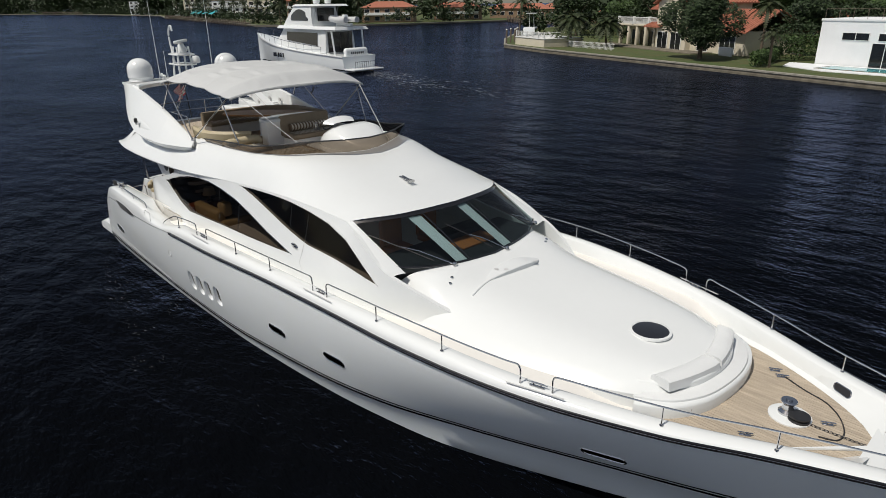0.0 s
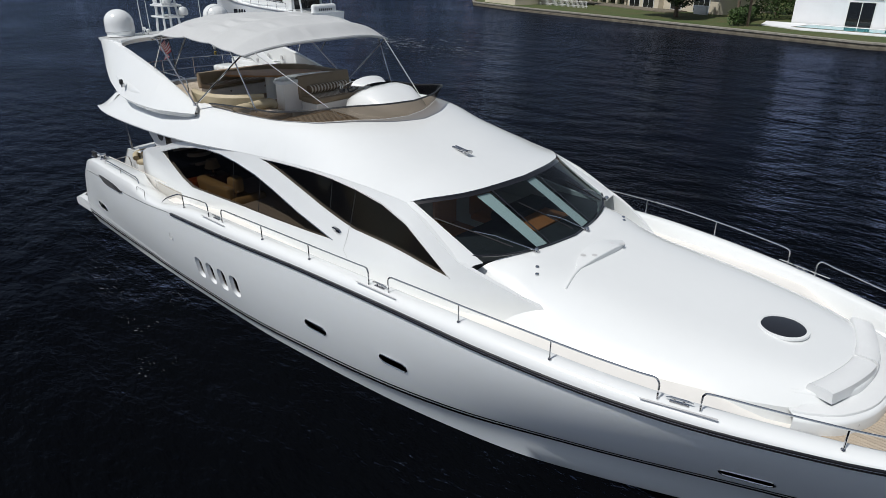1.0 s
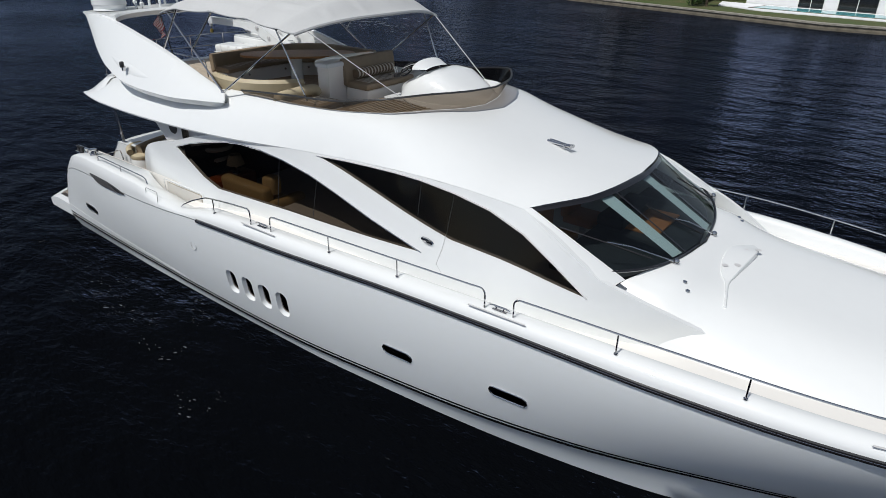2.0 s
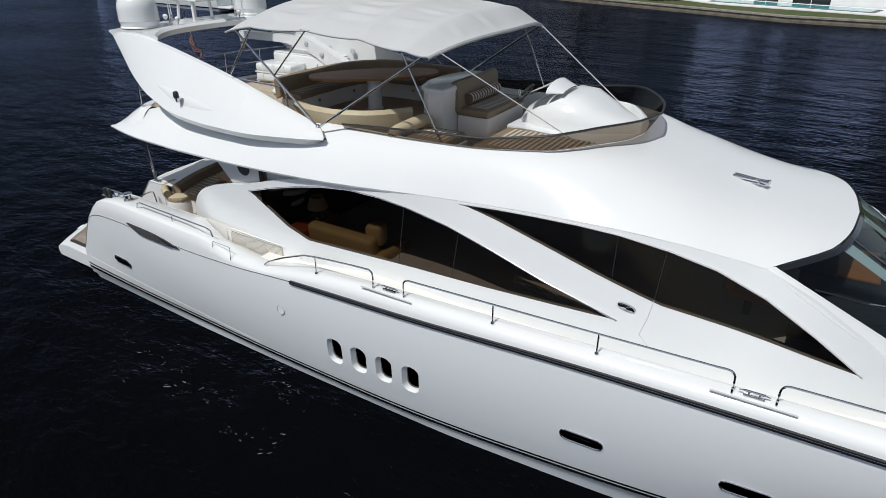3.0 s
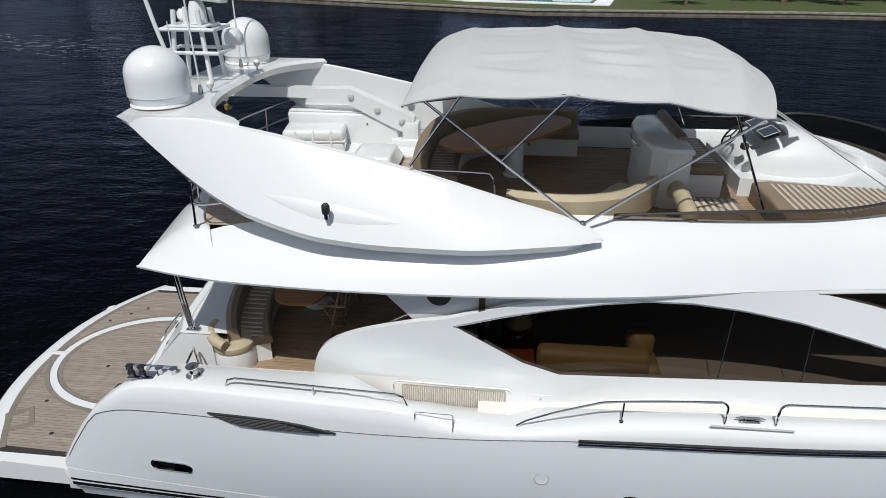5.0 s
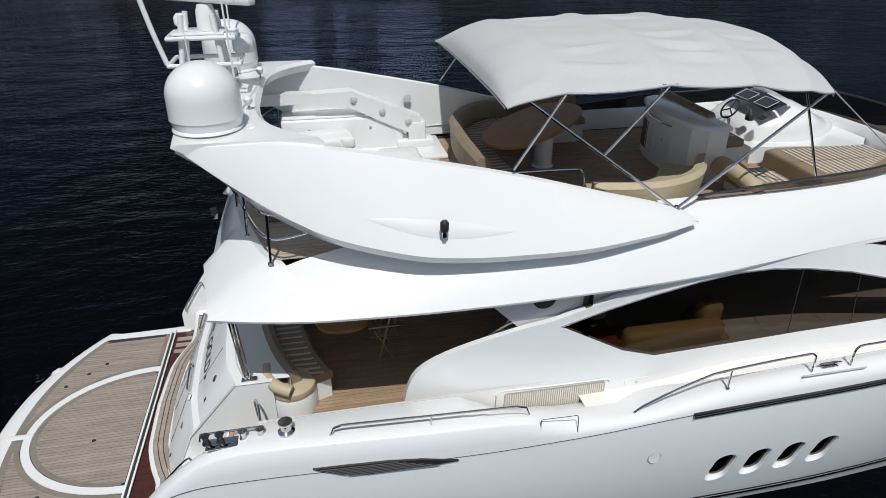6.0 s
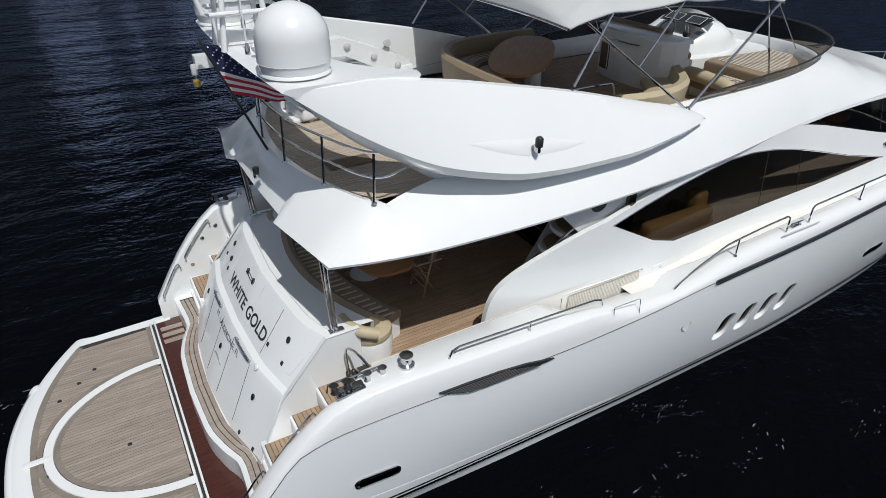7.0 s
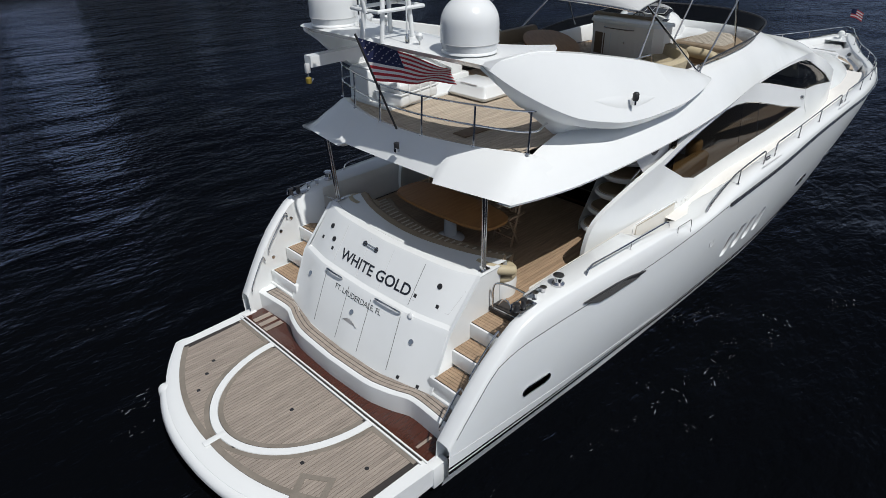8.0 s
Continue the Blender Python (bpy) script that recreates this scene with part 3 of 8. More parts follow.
def deflector(x, sg, top):
    hw = DEF_B(x)
    h = 0.08 + 0.11 * min(1, (x - 11.3) / 1.5) + 0.16 * max(0, (x - 14) / 1.7)
    n = Vector((max(0, (x - 13.5)) * 0.35, hw, 0)).normalized()
    base = Vector((x, hw, roof_z(x, hw) + 0.005))
    p = base + (n * 0.6 * h + Vector((0, 0, h))) * top
    return Vector((p.x, sg * p.y, p.z))


pathx = [11.3 + 4.4 * (1 - (1 - i / 28) ** 2) for i in range(29)]
path = [(x, -1) for x in pathx] + [(x, 1) for x in reversed(pathx[:-1])]
part("wind_deflector", loft([[deflector(x, s, k / 3) for k in range(4)] for x, s in path]), SMOKE, yacht, "smoked acrylic wind deflector round the flybridge")
part("deflector_rail", tube([deflector(x, s, 1.0) for x, s in path], 0.018, 6), DARKRUB, yacht)

# ---- stern: platform, transom, steps ----
def plat_x(y):
    return 1.05 + 0.098 * abs(y) ** 2.25


rings = []
for i in range(49):
    a = radians(-90 + 180 * i / 48)
    y = 2.82 * math.sin(a)
    x0 = plat_x(y)
    rings.append([(3.40, y * 0.985, 0.44), (x0 + 0.30, y * 0.97, 0.45), (x0 + 0.10, y * 0.985, 0.45), (x0 + 0.02, y, 0.41), (x0, y, 0.30), (x0 + 0.05, y, 0.19), (x0 + 0.4, y * 0.96, 0.11), (3.40, y * 0.985, 0.11)])
plat = part("swim_platform", loft(rings, caps=True), GEL, yacht, "white swim platform with grey weathered teak", angle=50)
plat.location = (0.06, 0, 0.085)

for sgn in (-1, 1):
    part("platform_cheek", box((0.30, 0.18, 0.41), (3.58, sgn * 2.70, 0.325), 0.012), GEL, yacht)
part("transom_trench", box((0.66, 5.3, 0.02), (3.78, 0, 0.50), 0.0), MAHOG, yacht, "dark red varnished step trench")
LEDGE = curve((0, 3.63), (0.9, 3.67), (1.4, 3.79), (1.8, 3.93), (2.7, 3.88))
TR_B = curve((0, 3.92), (1.1, 4.0), (1.9, 4.18))
TR_M = curve((0, 4.52), (1.1, 4.56), (1.9, 4.70))
TR_T = curve((0, 5.02), (0.7, 5.06), (1.4, 5.12), (1.95, 5.30))
rings = [[(LEDGE(abs(y)), y, 0.40), (LEDGE(abs(y)), y, 0.86), (LEDGE(abs(y)) + 0.05, y, 0.90), (4.6, y, 0.90)] for y in [-2.75 + 5.5 * i / 48 for i in range(49)]]
part("transom_ledge", loft(rings), GEL, yacht)
rings = []
for i in range(33):
    y = -1.92 + 3.84 * i / 32
    a = abs(y)
    rings.append([(TR_B(a), y, 0.9), (TR_B(a) + 0.08, y, 1.05), (TR_M(a) - 0.12, y, 1.83), (TR_M(a) - 0.06, y, 1.90), (TR_M(a) + 0.03, y, 1.93), (TR_T(a) - 0.05, y, 2.56), (TR_T(a), y, 2.61), (TR_T(a) + 0.12, y, 2.63), (TR_T(a) + 0.16, y, 2.60), (TR_T(a) + 0.2, y, 1.9)])
part("transom", loft(rings, caps=True), GEL, yacht, angle=30)

part("cockpit_floor", box((4.4, 5.2, 0.06), (7.7, 0, 1.925), 0.0), CAULK, yacht)
part("saloon_bulkhead", box((0.08, 5.3, 2.1), (9.75, 0, 2.95), 0.0), GLASSD, yacht, "dark glass saloon doors")
part("saloon_floor", box((10.5, 5.0, 0.05), (15.0, 0, 1.95), 0.0), MAHOG, yacht)


# ---- planks and text ----
def clip_strip(poly, axis, lo, hi):
    """The part of a polygon between two values of x (axis 0) or y (axis 1)."""
    for bound, keep in ((lo, 1), (hi, -1)):
        out = []
        for a, b in zip(poly, poly[1:] + poly[:1]):
            da, db = (a[axis] - bound) * keep, (b[axis] - bound) * keep
            if da >= 0:
                out.append(a)
            if da * db < 0:
                k = da / (da - db)
                out.append((a[0] + (b[0] - a[0]) * k, a[1] + (b[1] - a[1]) * k))
        poly = out
        if len(poly) < 3:
            return []
    return poly


def slab(poly, z0, z1, bm=None):
    bm = bm or bmesh.new()
    a = [bm.verts.new((x, y, z1)) for x, y in poly]
    b = [bm.verts.new((x, y, z0)) for x, y in poly]
    bm.faces.new(a)
    for i in range(len(poly)):
        j = (i + 1) % len(poly)
        bm.faces.new((a[j], a[i], b[i], b[j]))
    return bm


def planks(parent, poly, z, width, material, axis=1, gap=0.008, thick=0.012, name="plank", parts=True):
    """Planks laid across a polygon, one object each."""
    lo, hi = min(p[axis] for p in poly), max(p[axis] for p in poly)
    whole = None if parts else bmesh.new()
    k = 0
    while lo + k * width < hi:
        c = clip_strip(list(poly), axis, lo + k * width + gap / 2, lo + (k + 1) * width - gap / 2)
        k += 1
        if len(c) < 3 or max(p[0] for p in c) - min(p[0] for p in c) < 0.01 or max(p[1] for p in c) - min(p[1] for p in c) < 0.01:
            continue
        if parts:
            me = bpy.data.meshes.new(name)
            bm = slab(c, z - thick, z)
            bm.to_mesh(me)
            bm.free()
            me.materials.append(material)
            o = new(name, me)
            o.parent = parent
        else:
            slab(c, z - thick, z, whole)
    return whole


def lettering(text, height, width, where, material, parent, name="lettering", label="", weight=0.0):
    """Words in the built-in font, laid on a surface by where(u, v); u runs along the words from their middle."""
    cu = bpy.data.curves.new("words", "FONT")
    cu.body, cu.align_x, cu.size, cu.offset = text, "CENTER", 1.0, weight
    ob = bpy.data.objects.new("words", cu)
    scene.collection.objects.link(ob)
    bpy.context.view_layer.update()
    me = bpy.data.meshes.new_from_object(ob.evaluated_get(bpy.context.evaluated_depsgraph_get()))
    bpy.data.objects.remove(ob)
    xs = [v.co.x for v in me.vertices]
    ys = [v.co.y for v in me.vertices]
    w, h = max(xs) - min(xs), max(ys) - min(ys)
    mid = (max(xs) + min(xs)) / 2
    bm = bmesh.new()
    bm.from_mesh(me)
    bpy.data.meshes.remove(me)
    bmesh.ops.triangulate(bm, faces=bm.faces)
    for v in bm.verts:
        v.co = Vector(where((v.co.x - mid) / w * width, (v.co.y - min(ys)) / h * height))
    done, o = set(), None
    for v0 in bm.verts:
        if v0 in done:
            continue
        todo, isle = [v0], {v0}
        while todo:
            v = todo.pop()
            for e in v.link_edges:
                w2 = e.other_vert(v)
                if w2 not in isle:
                    isle.add(w2)
                    todo.append(w2)
        done |= isle
        order = {v: k for k, v in enumerate(isle)}
        fs = {f for v in isle for f in v.link_faces}
        me = bpy.data.meshes.new("letter")
        me.from_pydata([tuple(v.co) for v in order], [], [[order[v] for v in f.verts] for f in fs])
        me.materials.append(material)
        o = new("letter", me)
        o.parent = parent
        if label:
            tagged(o, label)
    bm.free()
    return o


LOUVRE = mat("dark_louvre", (0.06, 0.06, 0.062), 0.4, vary=0.1, scale=6)
GRILLEB = mat("grille_backing", (0.42, 0.38, 0.30), 0.7, vary=0.15, scale=8)
# ---- hull details ----
for sgn in (-1, 1):
    for h in SLOTS:
        cx, cz = sum(p[0] for p in h) / len(h), sum(p[1] for p in h) / len(h)
        out = [(x, sgn * hull_y(x, z), z) for x, z in h]
        mid = [(cx + (x - cx) * 0.9, sgn * (hull_y(x, z) - 0.02), cz + (z - cz) * 0.95) for x, z in h]
        inn = [(cx + 0.035 + (x - cx) * 0.72, sgn * (hull_y(x, z) - 0.06), cz + 0.04 + (z - cz) * 0.80) for x, z in h]
        s = part("slot_window", loft([list(a) for a in zip(*[out + out[:1], mid + mid[:1], inn + inn[:1]])]), GEL, yacht, "white recessed vertical hull window")
        part("pane", skin([(cx + 0.035 + (x - cx) * 0.74, cz + 0.04 + (z - cz) * 0.82) for x, z in h], lambda u, v: (u, sgn * (hull_y(u, v) - 0.052), v), (), 0.2), GLASSD, s, "dark glass pane")
    for h in PORTS:
        cx, cz = sum(p[0] for p in h) / len(h), sum(p[1] for p in h) / len(h)
        s = part("porthole", tube([(x, sgn * (hull_y(x, z) + 0.004), z) for x, z in h], 0.013, 6, closed=True), STEEL, yacht, "oval porthole with a polished steel rim")
        part("pane", skin(h, lambda u, v: (u, sgn * (hull_y(u, v) - 0.035), v), (), 0.2), GLASSD, s, "dark glass pane")
    # engine air intake
    gill = [(6.22, 2.285), (6.6, 2.29), (7.1, 2.285), (7.5, 2.25), (7.95, 2.165), (7.4, 2.13), (6.85, 2.12), (6.55, 2.16)]

    def gy(x, z, d=0.0):
        return sgn * (SHEER_B(x) - max(0.0, z - SHEER_Z(x)) * 0.02 + d)
    s = part("air_intake", skin(gill, lambda u, v: (u, gy(u, v, 0.032), v), (), 0.08, 0.03, along=(0, -sgn, 0)), DARKRUB, yacht, "dark louvred engine air intake in the hull side")
    for k in range(6):
        zz = 2.145 + 0.024 * k
        x0, x1 = 6.62 - 0.065 * k, 7.72 - 0.10 * k
        part("louvre", loft([[(x, gy(x, zz, 0.034), zz), (x, gy(x, zz, 0.046), zz + 0.002), (x, gy(x, zz, 0.034), zz + 0.006)] for x in [x0 + (x1 - x0) * q / 6 for q in range(7)]]), LOUVRE, s)
    # seams
    part("panel_seam", tube([(x, sgn * (SHEER_B(x) + 0.001), SHEER_Z(x)) for x in [3.75 + 7.25 * i / 40 for i in range(41)]], 0.006, 4), DARKRUB, yacht, "thin dark seam line in the hull side")
    part("panel_seam", tube([(x, sgn * (hull_y(x, 0.72 - 0.045 * (x - 3.6)) + 0.001), 0.72 - 0.045 * (x - 3.6)) for x in [3.6 + 6.0 * i / 20 for i in range(21)]], 0.005, 4), GREYP, yacht)
    # bunkering hatch and filler cap
    hp = rounded(9.22, 2.40, 0.48, 0.38, 0.03)
    part("filler_hatch", tube([(x, sgn * (SHEER_B(x) - 0.012 - max(0, z - 2.45) * 0.25), z) for x, z in hp], 0.006, 4, closed=True), DARKRUB, yacht, "flush hatch outline in the coaming")
    part("filler_cap", tube([(10.61 + 0.09 * math.cos(a), sgn * (hull_y(10.61, 1.67) + 0.003), 1.67 + 0.09 * math.sin(a)) for a in [k * math.pi / 10 for k in range(20)]], 0.007, 5, closed=True), GREYP, yacht)
    part("exhaust_outlet", loft([[(x, sgn * (2.84 + b), 0.13 + c) for b, c in ((0, 0), (0.05, -0.02), (0.055, -0.01), (0, 0.015))] for x in (6.56, 6.67, 6.78)], close=True, caps=True), GEL, yacht)
    # air-conditioning grille on the house side
    def vy(x, z, d=0.0):
        return sgn * (house_y(x, z) + d)
    g = part("side_grille", skin(rounded(9.41, 2.31, 1.40, 0.36, 0.03), lambda u, v: (u, vy(u, v, 0.012), v), (), 0.2, 0.012, along=(0, -sgn, 0)), GRILLEB, yacht, "cream ventilation grille in the house side")
    for k in range(46):
        x = 8.74 + 1.34 * k / 45
        part("slat", loft([[(x - 0.008, vy(x, z, 0.013), z), (x, vy(x, z, 0.026), z), (x + 0.008, vy(x, z, 0.013), z)] for z in (2.14, 2.31, 2.48)]), CREAM, g)
    part("grille_surround", tube([(x, vy(x, z, 0.012), z) for x, z in ((8.60, 2.16), (8.60, 2.48), (8.62, 2.52), (8.66, 2.54), (9.4, 2.535), (10.12, 2.53), (10.16, 2.515), (10.18, 2.48))], 0.012, 6), GEL, g)
    s = part("shore_power_panel", skin(rounded(10.57, 2.33, 0.34, 0.28, 0.03), lambda u, v: (u, vy(u, v, 0.008), v), (), 0.2, 0.01, along=(0, -sgn, 0)), GEL, yacht, "small white shore power panel")
    for x, z in ((10.52, 2.27), (10.63, 2.27), (10.57, 2.41)):
        part("socket", box((0.045, 0.012, 0.035), (x, vy(x, z, 0.014), z), 0.005, 1), GREYP, s)
    # window seams, trim and arch details
    for x0, z0, x1, z1, d in ((16.16, 3.60, 16.14, 4.16, 0.0), (16.75, 3.45, 16.77, 4.08, 0.0), (12.75, 2.92, 12.8, 3.84, 0.0), (13.75, 2.95, 13.78, 3.66, 0.0)):
        part("window_seam", tube([(x0 + (x1 - x0) * k / 4, sgn * (house_y(x0, z0 + (z1 - z0) * k / 4) - 0.012), z0 + (z1 - z0) * k / 4) for k in range(5)], 0.006, 4), DARKRUB, yacht)
    part("window_trim", tube([(x, sgn * (house_y(x, z) + 0.004), z) for x, z in WIN1[:11]], 0.012, 6), STEEL, yacht, "polished trim along the top of the side window")
    part("window_trim", tube([(x, sgn * (house_y(x, z) + 0.004), z) for x, z in WIN2[:10]], 0.012, 6), GREYP, yacht)
    part("arch_seam", tube([(x, sgn * (house_y(x, z) + 0.002), z) for x, z in ((16.75, 3.44), (16.72, 3.2), (16.66, 2.95), (16.8, 2.82))], 0.005, 4), GREYP, yacht)
    part("courtesy_light", loft([[(16.43 + 0.13 * r * math.cos(a), sgn * (house_y(16.43, 3.27) + d), 3.27 + 0.05 * r * math.sin(a) - 0.02 * math.cos(a)) for a in [k * math.pi / 8 for k in range(16)]] for r, d in ((1.0, 0.0), (0.9, 0.03), (0.3, 0.035), (0.02, 0.036))], close=True), STEEL, yacht, "oval steel courtesy lamp")
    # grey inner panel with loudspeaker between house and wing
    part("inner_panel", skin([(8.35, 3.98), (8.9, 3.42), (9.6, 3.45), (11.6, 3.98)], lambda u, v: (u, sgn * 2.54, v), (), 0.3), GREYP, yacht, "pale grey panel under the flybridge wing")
    part("loudspeaker", spin([(0, 0), (0.16, 0.0), (0.15, 0.012), (0.0, 0.012)], (9.2, sgn * 2.54, 3.84), 20, tilt=(sgn * -90, 0, 0)), DARKRUB, yacht, "round black loudspeaker grille")

# ---- deck rails, cleats ----
def rail_y(x):
    return max(SHEER_B(x) - 0.13, 0.0)


def hand_rail(x0, x1, posts, sgn, start_low=False, end_open=False):
    n = 24
    pts = []
    for i in range(n + 1):
        x = x0 + (x1 - x0) * i / n
        d0, d1 = (x - x0), (x1 - x)
        h = 0.30
        for d, flat in ((d0, start_low), (d1, end_open)):
            if flat:
                h = min(h, 0.02 + 0.28 * min(1, d / 1.0) ** 0.6) if flat is True else h
        y = rail_y(x)
        pts.append((x, sgn * y, CAP_Z(x) + h))
    if not start_low:
        pts = [(x0 - 0.03, sgn * rail_y(x0), CAP_Z(x0)), (x0 - 0.03, sgn * rail_y(x0), CAP_Z(x0) + 0.20), (x0 - 0.01, sgn * rail_y(x0), CAP_Z(x0) + 0.265)] + [(pts[0][0] + 0.05, pts[0][1], pts[0][2])] + pts[1:]
    if not end_open:
        pts = pts[:-1] + [(x1 - 0.05, pts[-1][1], pts[-1][2]), (x1 + 0.01, pts[-1][1], CAP_Z(x1) + 0.265), (x1 + 0.03, pts[-1][1], CAP_Z(x1) + 0.20), (x1 + 0.03, pts[-1][1], CAP_Z(x1))]
    r = part("deck_rail", tube(flow(pts, 3), 0.015, 8), STEEL, yacht, "low polished stainless deck rail")
    for x in posts:
        part("stanchion", tube([(x, sgn * rail_y(x), CAP_Z(x) - 0.01), (x, sgn * rail_y(x), CAP_Z(x) + 0.30)], 0.013, 8), STEEL, r)
        part("post_foot", spin([(0.03, 0), (0.028, 0.012), (0.016, 0.02)], (x, sgn * rail_y(x), CAP_Z(x)), 10), STEEL, r)


def cleat(x, sgn):
    c = Vector((x, sgn * (SHEER_B(x) - 0.16), CAP_Z(x)))
    turn = math.degrees(math.atan2(-sgn * (SHEER_B(x - 0.3) - SHEER_B(x + 0.3)), 0.6))
    m = pose(c.x, c.y, c.z, 0, 0, turn)
    bm = box((0.24, 0.05, 0.02), (0, 0, 0.012), 0.008)
    for dx in (-0.06, 0.06):
        tube([(dx, 0, 0.01), (dx, 0, 0.06)], 0.013, 8, bm)
    tube([(-0.17, 0, 0.055), (-0.10, 0, 0.068), (0.10, 0, 0.068), (0.17, 0, 0.055)], [0.008, 0.015, 0.015, 0.008], 8, bm)
    bmesh.ops.transform(bm, matrix=m, verts=bm.verts)
    part("cleat", bm, STEEL, yacht, "polished steel mooring cleat on the cap rail")
    bm = box((0.95, 0.03, 0.008), (0, -sgn * -0.11, 0.004), 0.003, 1)
    bmesh.ops.transform(bm, matrix=m, verts=bm.verts)
    part("chafe_plate", bm, GREYP, yacht)


for sgn in (-1, 1):
    hand_rail(10.25, 12.66, (11.5,), sgn, start_low=True)
    hand_rail(13.30, 17.88, (14.77, 16.27), sgn)
    hand_rail(18.42, 22.90, (19.9, 21.46), sgn)
    hand_rail(23.46, 29.4, (24.92, 26.24, 27.6), sgn, end_open="bow")
    for x in (12.98, 18.15, 23.18):
        cleat(x, sgn)
    # cockpit coaming rail
    pts = [(6.45, 2.60), (6.5, 2.72), (6.6, 2.755), (7.6, 2.755), (8.7, 2.745), (8.82, 2.71), (8.86, 2.60)]
    r = part("coaming_rail", tube([(x, sgn * (SHEER_B(x) - 0.16), z) for x, z in pts], 0.016, 8), STEEL, yacht)
    part("stanchion", tube([(7.65, sgn * (SHEER_B(7.65) - 0.16), 2.6), (7.65, sgn * (SHEER_B(7.65) - 0.16), 2.755)], 0.012, 8), STEEL, r)
part("bow_rail", tube([(29.4 + 0.16 * math.cos(a), 0.10 * math.sin(a), CAP_Z(29.4) + 0.30) for a in [radians(-90 + 18 * k) for k in range(11)]], 0.015, 8), STEEL, yacht)

# ---- foredeck ----
NARROW = curve((24.4, 1.78), (24.92, 1.62), (25.6, 1.32), (26.2, 0.98), (26.8, 0.52), (27.1, 0.1))
teakx = [24.6 + 2.5 * i / 20 for i in range(21)]
bow_teak = [(x, -NARROW(x)) for x in teakx] + [(x, NARROW(x)) for x in reversed(teakx)]
part("bow_well", slab([(24.3, -1.95), (24.3, 1.95), (25.6, 1.62), (26.6, 1.05), (27.6, 0.4), (27.6, -0.4), (26.6, -1.05), (25.6, -1.62)], 2.36, 2.372), CAULK, yacht)
planks(yacht, bow_teak, 2.385, 0.062, TEAKB)
# bulwark lining beside the bow teak
for sgn in (-1, 1):
    rings = [[(x, sgn * (max(SHEER_B(x) - 0.32, 0.02)), CAP_Z(x) - 0.02), (x, sgn * (NARROW(min(x, 27.1)) + 0.13), 2.42), (x, sgn * NARROW(min(x, 27.1)), 2.385)] for x in [24.2 + 2.9 * i / 20 for i in range(21)]]
    part("bulwark_lining", loft(rings), GEL, yacht)

    def lining_y(x, z, d=0.0):
        lo, hi = NARROW(min(x, 27.1)) + 0.13, SHEER_B(x) - 0.32
        return sgn * (lo + (hi - lo) * (z - 2.42) / (CAP_Z(x) - 2.44) - d)
    hw = rounded(26.36, 2.52, 0.28, 0.11, 0.05)
    part("fairlead", tube([(x, lining_y(x, z, 0.01), z) for x, z in hw], 0.010, 6, closed=True), STEEL, yacht, "oval steel fairlead in the bulwark")
    part("fairlead_eye", skin(hw, lambda u, v: (u, lining_y(u, v, 0.012), v), (), 0.2), DARKRUB, yacht)
part("bow_lining", slab([(27.0, -0.75), (27.0, 0.75), (28.4, 0.15), (28.4, -0.15)], 2.38, 2.46), GEL, yacht)
# seat step in front of the trunk
SEATC = [(p.x, p.y) for p in flow([(24.30, -1.66, 0), (24.55, -1.52, 0), (24.82, -1.28, 0), (25.05, -0.82, 0), (25.14, -0.3, 0), (25.15, 0.3, 0), (25.06, 0.82, 0), (24.85, 1.28, 0), (24.55, 1.52, 0), (24.30, 1.66, 0)], 5)]


def arc_body(line, back, z0, z1, r):
    rings = []
    for x, y in line:
        d = Vector((x - back[0], (y - back[1]) * 0.6, 0)).normalized()
        p = Vector((x, y, 0))
        rings.append([p + Vector((0, 0, z0)), p + Vector((0, 0, z1 - r)), p - d * r * 0.3 + Vector((0, 0, z1 - r * 0.3)), p - d * r + Vector((0, 0, z1)), Vector((back[0], y * 0.9, z1))])
    return loft(rings)


part("bow_step", arc_body(SEATC, (24.2, 0), 2.36, 2.60, 0.05), GEL, yacht, "curved white moulded bow step", angle=50)
part("bow_step_pad", arc_body([(x - 0.05, y * 0.93) for x, y in SEATC], (24.3, 0), 2.595, 2.64, 0.03), VINYL, yacht, "pale cushion strip on the bow step")
part("bow_seat", arc_body([(x - 0.28, y * 0.82) for x, y in SEATC], (24.0, 0), 2.58, 2.76, 0.05), GEL, yacht, angle=50)
for y0, y1 in ((-1.15, -0.03), (0.03, 1.15)):
    pts = [(24.47 + 0.28 * (1 - (abs(y0 + (y1 - y0) * k / 8) / 1.15) ** 1.6), y0 + (y1 - y0) * k / 8) for k in range(9)]
    rings = [[(x - 0.20, y, 2.74), (x - 0.19, y, 2.84), (x - 0.15, y, 2.87), (x + 0.05, y, 2.865), (x + 0.11, y, 2.83), (x + 0.13, y, 2.68)] for x, y in pts]
    tagged(finish(loft(rings, caps=True), "bolster_cushion", VINYL, None, angle=50), "white padded bolster cushion on the foredeck trunk", "cushion", "foredeck bolsters")
for y in (-1.05, 0.0, 1.05):
    xx = 25.13 - 0.18 * y * y
    part("step_light", spin([(0.035, 0), (0.03, 0.012), (0.0, 0.014)], (xx, y, 2.49), 12, tilt=(0, 90, 0)), STEEL, yacht)
# round skylight hatch
sh = thing("deck_hatch", "round black deck hatch with a white rim", "hatch", at=(23.63, -0.03, coach_z(23.63, 0) - 0.004))
part("rim", spin([(0.36, 0.0), (0.355, 0.03), (0.31, 0.035), (0.30, 0.0)], (0, 0, 0), 36), GEL, sh)
part("lens", spin([(0.31, 0.0), (0.31, 0.028), (0.2, 0.036), (0.0, 0.038)], (0, 0, 0), 36), BLACK, sh, "black tinted lens")
